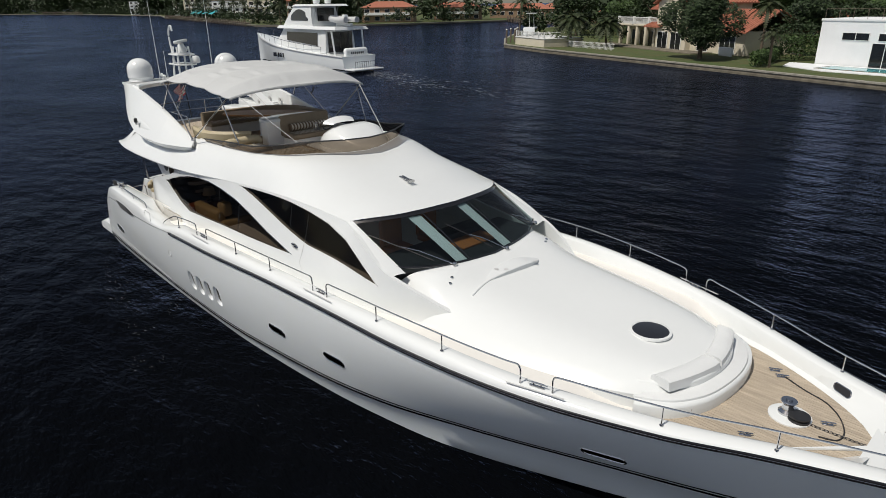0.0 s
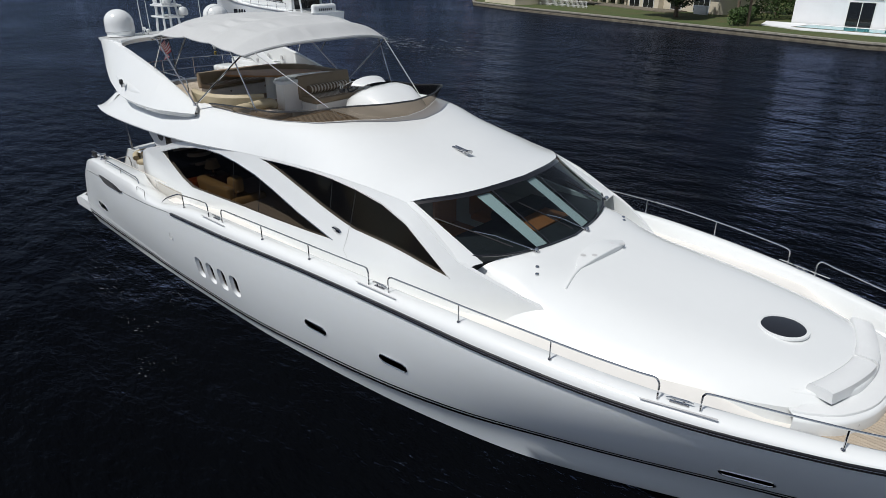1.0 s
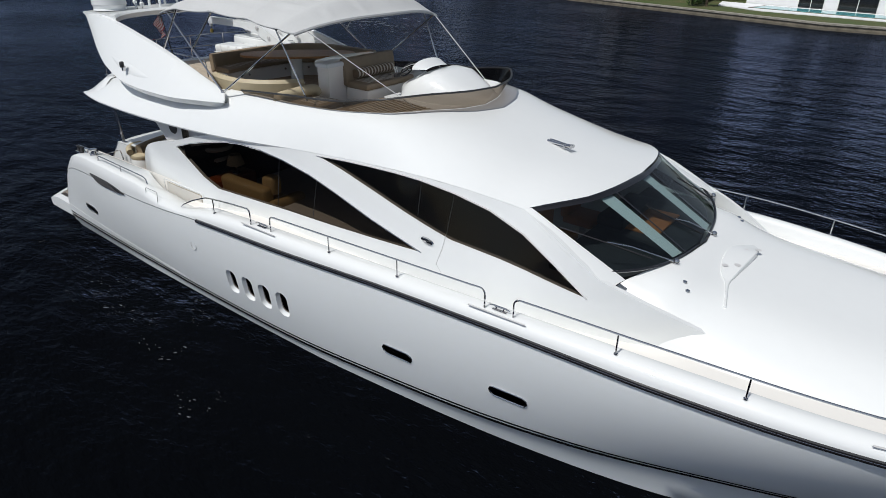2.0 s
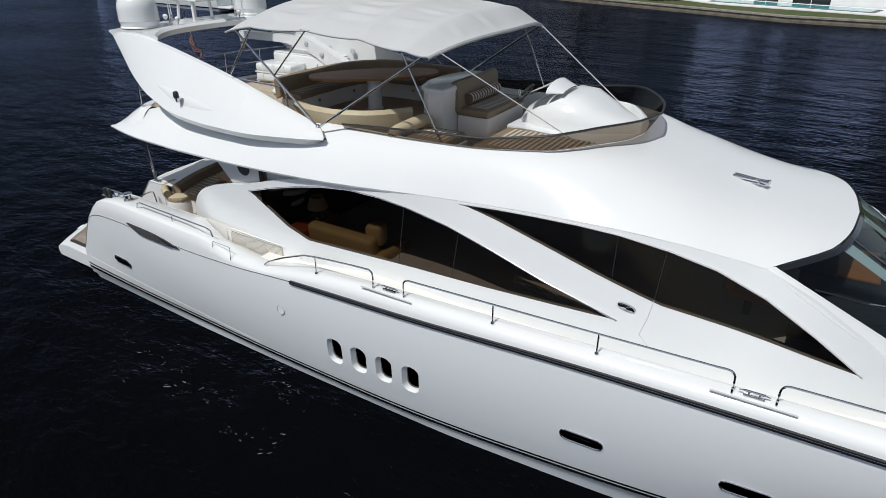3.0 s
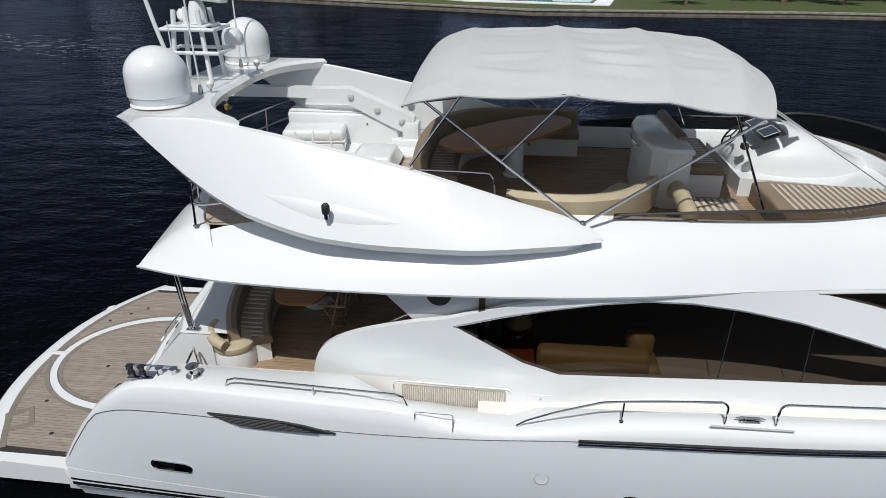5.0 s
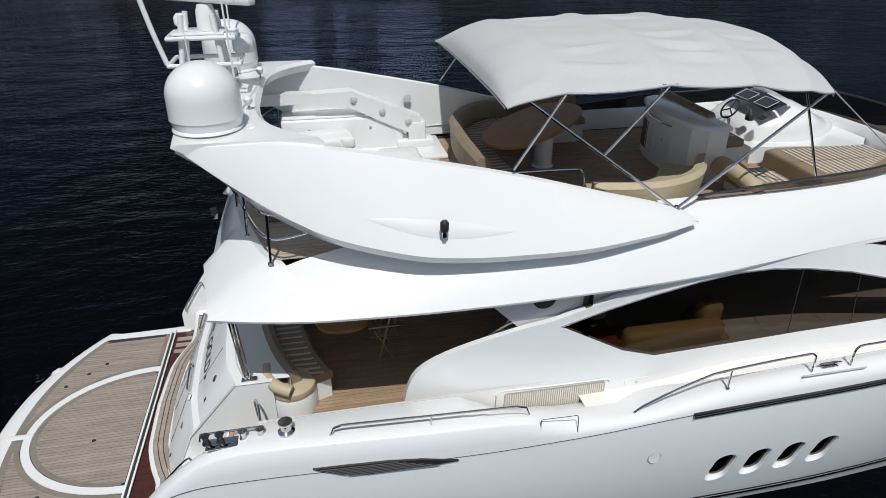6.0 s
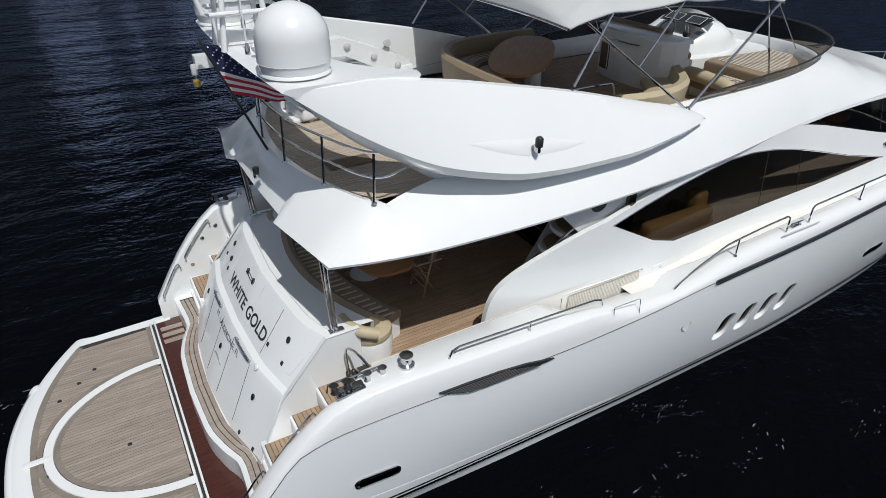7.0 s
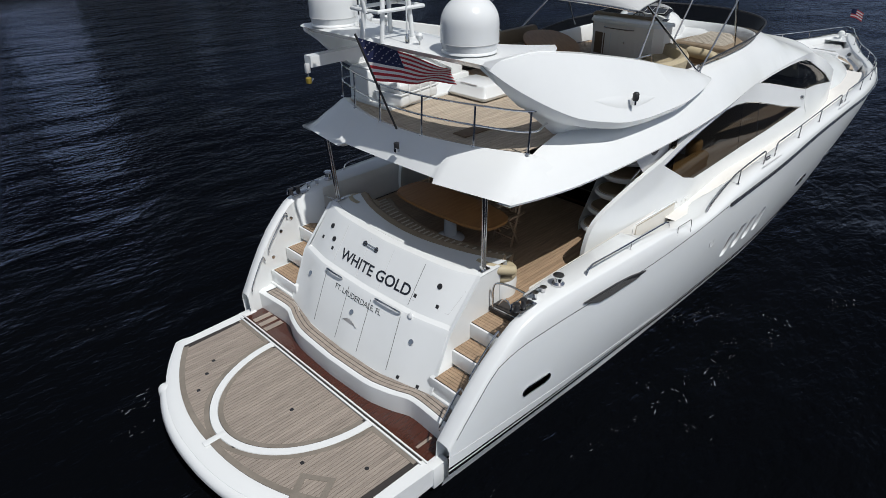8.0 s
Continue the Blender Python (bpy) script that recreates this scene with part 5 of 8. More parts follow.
for k in (0.15, 0.4, 0.65, 0.9):
    p = pl[int(k * (len(pl) - 1))]
    d = (pl[min(int(k * (len(pl) - 1)) + 1, len(pl) - 1)] - p).normalized() if k < 0.95 else Vector((1, 0, 0))
    q = p - Vector((-d.y, d.x, 0)) * 0.56
    part("base_light", spin([(0.03, 0), (0.028, 0.01), (0, 0.012)], (q.x, q.y, FZ + 0.2), 10, tilt=(0, 90, math.degrees(math.atan2(-d.x, d.y)))), STEEL, so)
# table
TABLEW = mat("honey_wood_table", (0.36, 0.17, 0.055), 0.5, vary=0.25, scale=2.0, stretch=(1, 9, 9))
tb = thing("flybridge_table", "honey brown wooden table on one white pedestal", "table", at=(10.0, 0.48, FZ), turn=46)
part("pedestal", spin([(0.17, 0), (0.17, 0.02), (0.145, 0.04), (0.145, 0.62), (0.0, 0.63)], (-0.05, -0.2, 0), 28), GEL, tb)
half = [(1.34 * math.sin(math.pi * t / 2), 0.52 * math.cos(math.pi * t / 2) ** 0.75) for t in [i / 12 for i in range(13)]]
out = [(x, y) for x, y in half] + [(x, -y) for x, y in reversed(half[:-1])] + [(-x, -y) for x, y in half[1:]] + [(-x, y) for x, y in reversed(half[1:-1])]
bm = slab(out, 0.62, 0.665)
bm.faces.new([bm.verts.new((x, y, 0.62)) for x, y in reversed(out)])
part("tabletop", bm, TABLEW, tb, angle=30)
# starboard curved bench
st = thing("curved_bench", "tan leather curved bench along the flybridge side", "bench")
bl = [(10.02, -1.74), (10.5, -1.84), (11.0, -1.82), (11.5, -1.58), (11.9, -1.05)]
part("base", sweep(bl, [(0.02, FZ), (0.02, FZ + 0.22), (0.30, FZ + 0.22), (0.30, FZ)]), CREAM, st)
part("seat", sweep(bl, [(0.0, FZ + 0.22), (0.0, FZ + 0.35), (0.40, FZ + 0.35), (0.46, FZ + 0.31), (0.46, FZ + 0.23)]), OLIVE, st)
part("backrest", sweep(bl, [(-0.12, FZ + 0.10), (-0.17, FZ + 0.50), (-0.12, FZ + 0.57), (-0.01, FZ + 0.54), (0.04, FZ + 0.2)]), OLIVE, st, "cream olive leather backrest")
part("roll_cushion", tube(flow([(12.24, -2.0, FZ + 0.28), (12.24, -1.95, FZ + 0.36), (12.26, -1.6, FZ + 0.39), (12.28, -1.15, FZ + 0.40), (12.28, -1.05, FZ + 0.30)], 4), 0.11, 12), OLIVE, st, "tan rolled headrest")
st2 = thing("companion_seat", "tan seat with striped cushion beside the bar", "seat")
part("seat", box((0.75, 0.75, 0.14), (12.70, -1.45, FZ + 0.22), 0.05), TAN, st2)
for k in range(6):
    part("seat_stripe", box((0.05, 0.5, 0.012), (12.5 + 0.09 * k, -1.42, FZ + 0.292), 0.003, 1), STRIPE, st2)
part("base", box((0.7, 0.7, 0.16), (12.75, -1.45, FZ + 0.08), 0.02), CREAM, st2)
# wet bar
wb = thing("wet_bar", "cream moulded bar unit with a rounded top", "bar", at=(0.12, 0, 0))
bar = [(11.86, -0.72), (11.78, -0.35), (11.76, 0.05), (11.80, 0.45), (11.92, 0.80), (12.1, 0.90), (12.36, 0.90), (12.36, -0.88), (12.05, -0.88)]
bm = slab(bar, FZ, FZ + 0.80)
part("body", bm, CREAM, wb, smooth=False)
top = [(12.1 + (x - 12.1) * 1.10 - 0.01, 0.02 + (y - 0.02) * 1.05) for x, y in bar]
bm = slab(top, FZ + 0.80, FZ + 0.88)
bmesh.ops.bevel(bm, geom=[e for e in bm.edges if all(v.co.z > FZ + 0.85 for v in e.verts)], offset=0.04, segments=3, affect="EDGES", profile=0.5)
part("lid", bm, GEL, wb, "white hinged lid")
part("door", box((0.012, 0.42, 0.50), (11.785, 0.05, FZ + 0.36), 0.01), GEL, wb)
# flat panel on the closed body; its brown stands in for recess shade
part("recess", box((0.014, 0.30, 0.46), (11.83, 0.55, FZ + 0.36), 0.01, turn=-12), BROWNC, wb, "flat brown panel coloured as the shade of an open recess")
part("latch", box((0.02, 0.03, 0.05), (11.776, -0.1, FZ + 0.45), 0.006), STEEL, wb)
part("grab_rail", tube(flow([(11.86, -0.4, FZ + 0.72), (11.74, -0.2, FZ + 0.72), (11.73, 0.25, FZ + 0.72), (11.8, 0.45, FZ + 0.72)]), 0.012, 6), STEEL, wb)
# helm seat
hs = thing("pilot_bench", "tan double helm bench with striped panels", "bench")
part("base", box((0.62, 1.45, 0.36), (12.80, 0.30, FZ + 0.18), 0.03), CREAM, hs)
part("cushion", box((0.62, 1.5, 0.14), (12.81, 0.30, FZ + 0.42), 0.05), TAN, hs)
part("backrest", box((0.16, 1.55, 0.56), (12.47, 0.30, FZ + 0.66), 0.06, tilt=(0, -8)), TAN, hs)
for k in range(13):
    y = 0.0 + 0.092 * k
    part("stripe", box((0.40, 0.045, 0.012), (12.82, y - 0.25, FZ + 0.49), 0.003, 1), STRIPE, hs)
part("bolster", tube([(12.61, -0.27, FZ + 0.62), (12.61, 0.87, FZ + 0.62)], 0.09, 14), BROWNC, hs, "striped bolster cushion")
for k in range(12):
    y = 0.02 + 0.095 * k
    part("bolster_stripe", tube([(12.61, y - 0.25, FZ + 0.62), (12.61, y - 0.21, FZ + 0.62)], 0.093, 14), STRIPE, hs)
# helm console
hc = thing("helm_console", "white moulded helm console with black instrument screens", "console")
rings = []
for x, w, h in ((13.44, 0.50, 0.20), (13.56, 0.62, 0.38), (13.85, 0.76, 0.53), (14.2, 0.84, 0.66), (14.5, 0.82, 0.64), (14.8, 0.72, 0.48), (15.1, 0.56, 0.34), (15.4, 0.32, 0.25), (15.52, 0.12, 0.20)):
    rings.append([(x, 0.68 + w * math.copysign(abs(math.cos(radians(a))) ** 0.55, math.cos(radians(a))), FZ + 0.16 + (h) * abs(math.sin(radians(a))) ** 0.55) for a in range(0, 181, 12)])
part("body", loft(rings, caps=True), GEL, hc, angle=50)
part("plinth", slab([(13.4, -0.25), (13.4, 1.55), (14.4, 1.75), (15.2, 1.35), (15.55, 0.7), (15.55, -0.2), (15.2, -0.55), (14.2, -0.35)], FZ, FZ + 0.27), GEL, hc, smooth=False)
part("instrument_panel", loft([[(13.78, 0.05, FZ + 0.86), (14.06, 0.02, FZ + 0.98)], [(13.75, 0.55, FZ + 0.90), (14.08, 0.55, FZ + 1.02)], [(13.78, 1.08, FZ + 0.86), (14.06, 1.10, FZ + 0.98)]]), BLACK, hc, "black glossy instrument panel")
SCREEN = mat("screen_glass", (0.03, 0.035, 0.04), 0.1, coat=0.5)
for y in (0.30, 0.80):
    bm = loft([[(13.80, y - 0.17, FZ + 0.905), (14.0, y - 0.17, FZ + 0.995)], [(13.80, y + 0.17, FZ + 0.905), (14.0, y + 0.17, FZ + 0.995)]])
    part("screen", bm, SCREEN, hc)
    part("screen_bezel", tube([(13.80, y - 0.17, FZ + 0.908), (14.0, y - 0.17, FZ + 0.998), (14.0, y + 0.17, FZ + 0.998), (13.80, y + 0.17, FZ + 0.908)], 0.008, 4, closed=True), GREYP, hc)
part("hood", loft([[(14.1 + 0.25 * k / 4, 0.55 + (0.50 - 0.04 * k) * math.cos(radians(a)), FZ + 0.93 + (0.16 - 0.03 * k) * math.sin(radians(a))) for a in range(0, 181, 15)] for k in range(5)]), GEL, hc)
wc = Vector((13.50, 0.62, FZ + 0.78))
part("steering_wheel", tube([wc + Vector((0.10 * math.cos(a), 0.17 * math.sin(a), 0.14 * math.cos(a))) for a in [k * math.pi / 10 for k in range(20)]], 0.016, 6, closed=True), DARKRUB, hc, "black steering wheel")
for a in (0, 2.1, 4.2):
    part("spoke", tube([wc, wc + Vector((0.10 * math.cos(a), 0.17 * math.sin(a), 0.14 * math.cos(a)))], 0.012, 5), DARKRUB, hc)
part("throttle", box((0.10, 0.12, 0.09), (13.58, 0.20, FZ + 0.74), 0.02), DARKRUB, hc)
for y in (0.17, 0.23):
    part("lever", tube([(13.58, y, FZ + 0.76), (13.54, y, FZ + 0.90)], 0.012, 6), STEEL, hc)
part("gauge", box((0.12, 0.14, 0.012), (13.64, -0.02, FZ + 0.80), 0.005, 1, tilt=(0, -20)), BLACK, hc)
for o in hc.children:
    if o.name.split(".")[0] not in ("body", "plinth"):
        o.matrix_basis = pose(-0.10, -0.14, -0.08)
# sun lounger pad
lp = thing("sun_pad", "tan sun pad with pale stripes beside the helm", "sun pad")
pad = [(13.50, -1.72), (13.50, -0.45), (13.75, -0.38), (15.2, -0.55), (15.35, -0.9), (15.0, -1.3), (14.6, -1.62)]
bm = slab(pad, FZ + 0.0, FZ + 0.30)
bmesh.ops.bevel(bm, geom=[e for e in bm.edges if all(v.co.z > FZ + 0.2 for v in e.verts)], offset=0.05, segments=3, affect="EDGES", profile=0.5)
part("cushion", bm, TAN, lp)
for k in range(17):
    x = 13.72 + 0.09 * k
    ylow = -1.55 if x < 14.3 else -1.55 + (x - 14.3) * 0.55
    part("stripe", box((0.042, abs(ylow + 0.55), 0.012), (x, (ylow - 0.55) / 2, FZ + 0.304), 0.003, 1), STRIPE, lp)

# ---- aft flybridge: crane, life raft, lockers ----
cr = thing("tender_crane", "white folded tender crane along the port side", "crane")
part("jib", loft([[(x, 1.62 + a, z + b) for a, b in ((-0.09, -0.09), (0.09, -0.09), (0.09, 0.09), (-0.09, 0.09))] for x, z in ((4.92, 5.39), (6.2, 5.40), (7.2, 5.38))], close=True, caps=True), GEL, cr, angle=30)
part("boom", loft([[(x, 1.60 + a, z + b * s) for a, b in ((-0.13, -1), (0.13, -1), (0.13, 1), (-0.13, 1))] for x, z, s in ((6.6, 5.39, 0.09), (7.2, 5.36, 0.14), (7.9, 5.04, 0.17), (8.35, 4.84, 0.18))], close=True, caps=True), GEL, cr, angle=30)
part("base", box((0.62, 0.42, 0.16), (8.25, 1.6, FZ + 0.10), 0.03), GEL, cr)
part("column", box((0.30, 0.30, 0.36), (8.28, 1.6, FZ + 0.30), 0.04), GEL, cr)
sb = thing("side_locker", "long white moulded locker along the port coaming", "locker")
part("body", box((2.0, 0.56, 0.60), (7.05, 1.79, FZ + 0.30), 0.05, 3), GEL, sb)
part("lid", box((1.94, 0.50, 0.03), (7.05, 1.78, FZ + 0.612), 0.012), GEL, sb)
for x in (6.5, 7.0, 7.5):
    part("stud", spin([(0.022, 0), (0.02, 0.008), (0, 0.01)], (x, 1.505, FZ + 0.42), 10, tilt=(90, 0, 0)), STEEL, sb)
part("plinth", box((2.7, 1.1, 0.06), (7.35, 1.45, FZ + 0.03), 0.02), GEL, sb, "white moulded deck plinth")
for x, z in ((7.24, 5.37), (7.70, 5.15), (8.13, 4.96)):
    part("pin", spin([(0.055, 0), (0.055, 0.03), (0.03, 0.045), (0, 0.045)], (x, 1.47, z), 12, tilt=(90, 0, 0)), GREYP, cr)
part("block", box((0.09, 0.07, 0.16), (4.9, 1.62, 5.28), 0.02), GREYP, cr)
part("hook", tube(flow([(4.9, 1.62, 5.22), (4.9, 1.62, 5.12), (4.94, 1.62, 5.06), (4.99, 1.62, 5.1)]), 0.014, 6), STEEL, cr)
part("weight", spin([(0.04, 0), (0.05, 0.03), (0.05, 0.09), (0.02, 0.11)], (4.9, 1.62, 5.03), 14), mat("yellow_paint", (0.30, 0.22, 0.03), 0.5, vary=0.3), cr, "yellow and black hook weight")
lr = thing("life_raft", "white ribbed life raft canister on a cradle", "life raft", at=(6.65, 1.15, FZ), turn=8)
part("lower_shell", box((1.05, 0.62, 0.22), (0, 0, 0.15), 0.06, 3), GEL, lr)
part("upper_shell", box((1.05, 0.62, 0.20), (0, 0, 0.36), 0.07, 3), GEL, lr)
part("band", box((1.07, 0.64, 0.03), (0, 0, 0.26), 0.01), GEL, lr)
for x in (-0.3, 0.0, 0.3):
    part("rib", box((0.05, 0.645, 0.36), (x, 0, 0.27), 0.02), GEL, lr)
for x in (-0.35, 0.35):
    part("foot", box((0.08, 0.5, 0.05), (x, 0, 0.025), 0.01), GREYP, lr)
lk = thing("deck_locker", "low white moulded locker on the flybridge deck", "locker", at=(7.85, 0.45, FZ), turn=0)
bm = box((0.8, 0.95, 0.28), (0, 0, 0.15), 0.08, 3)
for v in bm.verts:
    if v.co.z > 0.2:
        v.co.x *= 0.8
        v.co.y *= 0.85
part("body", bm, GEL, lk)
part("hinge", box((0.03, 0.4, 0.02), (-0.30, 0, 0.275), 0.005, 1), GREYP, lk)
for x in (7.5, 8.2):
    part("coaming_light", spin([(0.07, 0), (0.065, 0.02), (0, 0.022)], (x, 2.0, 5.2), 16, tilt=(90, 0, 0)), GREYP, yacht)
part("inner_handrail", tube(flow([(8.75, -1.95, 5.28), (9.6, -1.9, 5.25), (9.8, -1.9, 5.2), (9.85, -1.9, 4.9)]), 0.014, 6), STEEL, yacht)
tow = tagged(finish(box((0.6, 0.28, 0.02), (6.2, -0.9, FZ + 0.02), 0.008), "drain_grate", BROWNC), "dark brown grate set in the teak", "grate")

# ---- stern: teak, steps, transom fittings, lettering ----
def plat_in(y):
    return plat_x(y) + 0.30


ring = [(2.55 * math.sin(radians(a))) for a in range(-90, 91, 6)]
part("platform_deck", slab([(plat_in(y) - 0.03, y) for y in ring] + [(3.33, 2.55), (3.33, -2.55)], 0.44, 0.452), CAULK, plat)
RC, RW = 1.42, 0.13


def arc_x(y, r=RC):
    return 3.30 - 1.75 * math.sqrt(max(0.0, 1 - (y / r) ** 2))


mid_poly = [(arc_x(y, RC - 0.12) + 0.12, y) for y in [(RC - 0.13) * math.sin(radians(a)) for a in range(-90, 91, 6)]] + [(3.28, RC - 0.13), (3.28, -(RC - 0.13))]
planks(plat, mid_poly, 0.463, 0.06, TEAK)
for sgn in (-1, 1):
    out_y = [0.10 + (2.42 - 0.10) * i / 16 for i in range(17)]
    in_y = [y for y in [RC + 0.10 - (RC) * i / 16 for i in range(17)] if y >= 0.10]
    poly = [(plat_in(y) + 0.02, sgn * y) for y in out_y] + [(3.28, sgn * 2.46), (3.28, sgn * (RC + 0.10))] + [(arc_x(y, RC + 0.08) - 0.11, sgn * y) for y in in_y]
    planks(plat, poly, 0.463, 0.06, TEAK)
rings = []
for a in range(-90, 91, 4):
    y = RC * math.sin(radians(a))
    c = Vector((arc_x(y), y, 0))
    n = Vector((math.cos(radians(a)), -math.sin(radians(a)) * 0.9, 0)).normalized()
    rings.append([c - n * 0.07 + Vector((0, 0, 0.45)), c - n * 0.06 + Vector((0, 0, 0.474)), c + n * 0.06 + Vector((0, 0, 0.474)), c + n * 0.07 + Vector((0, 0, 0.45))])
part("platform_arc", loft(rings), GEL, plat, "white curved moulding in the platform teak")
rim_y = [2.5 * math.sin(radians(a)) for a in range(-88, 89, 4)]
part("margin_board", loft([[(plat_in(y) - 0.03, y, 0.455), (plat_in(y) - 0.03, y, 0.467), (plat_in(y) + 0.06, y * 0.985, 0.467)] for y in rim_y]), MARGIN, plat, "grey weathered margin board")
for d in (1, -1):
    rings = []
    for a in range(-88, 89, 4):
        y = RC * math.sin(radians(a))
        c = Vector((arc_x(y), y, 0))
        n = Vector((math.cos(radians(a)), -math.sin(radians(a)) * 0.9, 0)).normalized() * d
        rings.append([c + n * 0.072 + Vector((0, 0, 0.467)), c + n * 0.15 + Vector((0, 0, 0.467)), c + n * 0.152 + Vector((0, 0, 0.455))])
    part("margin_board", loft(rings), MARGIN, plat)
for sgn in (-1, 1):
    part("margin_board", box((0.07, 1.0, 0.012), (3.255, sgn * 2.02, 0.462), 0.0), MARGIN, plat, smooth=False)
    part("bumper_lobe", spin([(0.0, -0.17), (0.10, -0.13), (0.14, 0.0), (0.10, 0.13), (0.0, 0.17)], (plat_x(1.72) + 0.04, sgn * 1.76, 0.30), 16, tilt=(90, 0, 0)), GEL, plat)
part("platform_arc_tail", box((0.36, 0.11, 0.022), (1.42, 0, 0.464), 0.006), GEL, plat)
part("platform_edge", box((0.035, 5.2, 0.03), (3.312, 0, 0.462), 0.006), GEL, plat)
part("platform_edge", box((0.03, 5.3, 0.03), (3.388, 0, 0.458), 0.006), GEL, plat)
part("platform_slot", box((0.036, 5.1, 0.012), (3.351, 0, 0.460), 0.0), CAULK, plat)
# rounded bumper round the stern
part("platform_bumper", tube(flow([(plat_x(y) + 0.03, y, 0.28) for y in [-1.72 + 3.44 * i / 12 for i in range(13)]], 3), 0.13, 10), GEL, plat, "rounded white stern bumper")
part("platform_stripe", loft([[(plat_x(y) - 0.004, y * 1.001, 0.16), (plat_x(y) - 0.004, y * 1.001, 0.20)] for y in [2.78 * math.sin(radians(a)) for a in range(-88, 89, 4)]]), BLACK, plat)
for x, y in ((2.3, 1.75), (2.05, 1.5), (1.75, 1.2), (2.1, -1.35), (2.6, -0.3), (1.55, -0.35), (2.2, -1.9), (2.7, -2.1)):
    part("deck_fitting", spin([(0.035, 0), (0.03, 0.006), (0, 0.007)], (x, y, 0.463), 10), DARKRUB, plat)
hatch_out = [(1.62, -1.74), (1.98, -1.50), (2.28, -1.94), (1.90, -2.16)]
hatch_in = [(1.95 + (x - 1.95) * 0.62, -1.84 + (y + 1.84) * 0.62) for x, y in hatch_out]
part("ladder_hatch", loft([[(x, y, 0.462), (x, y, 0.470), (u, v, 0.470), (u, v, 0.462)] for (x, y), (u, v) in zip(hatch_out + hatch_out[:1], hatch_in + hatch_in[:1])]), MARGIN, plat, "square boarding ladder hatch in the teak", smooth=False)
# ledge teak and steps in the trench
lpoly = [(LEDGE(abs(y)) + 0.07, y) for y in [-2.55 + 5.1 * i / 30 for i in range(31)]] + [(max(TR_B(min(abs(y), 1.9)) - 0.03, LEDGE(abs(y)) + 0.12) if abs(y) < 1.95 else 4.2, y) for y in [2.55 - 5.1 * i / 30 for i in range(31)]]
part("ledge_deck", slab(lpoly, 0.895, 0.904), CAULK, yacht)
for k in range(3):
    p0 = [(LEDGE(abs(y)) + 0.075 + 0.075 * k, y) for y in [-2.5 + 5.0 * i / 30 for i in range(31)]]
    bm = loft([[(x, y, 0.905), (x, y, 0.915), (x + 0.062, y, 0.915), (x + 0.062, y, 0.905)] for x, y in p0])
    part("plank", bm, TEAK, yacht)
for y in (2.35, 2.15, 1.95):
    part("trench_slat", box((0.38, 0.12, 0.012), (3.70, y, 0.518), 0.003, 1, turn=0), TEAK, yacht)
part("trench_slat", box((0.3, 0.05, 0.012), (3.70, -2.3, 0.518), 0.003, 1), TEAK, yacht)
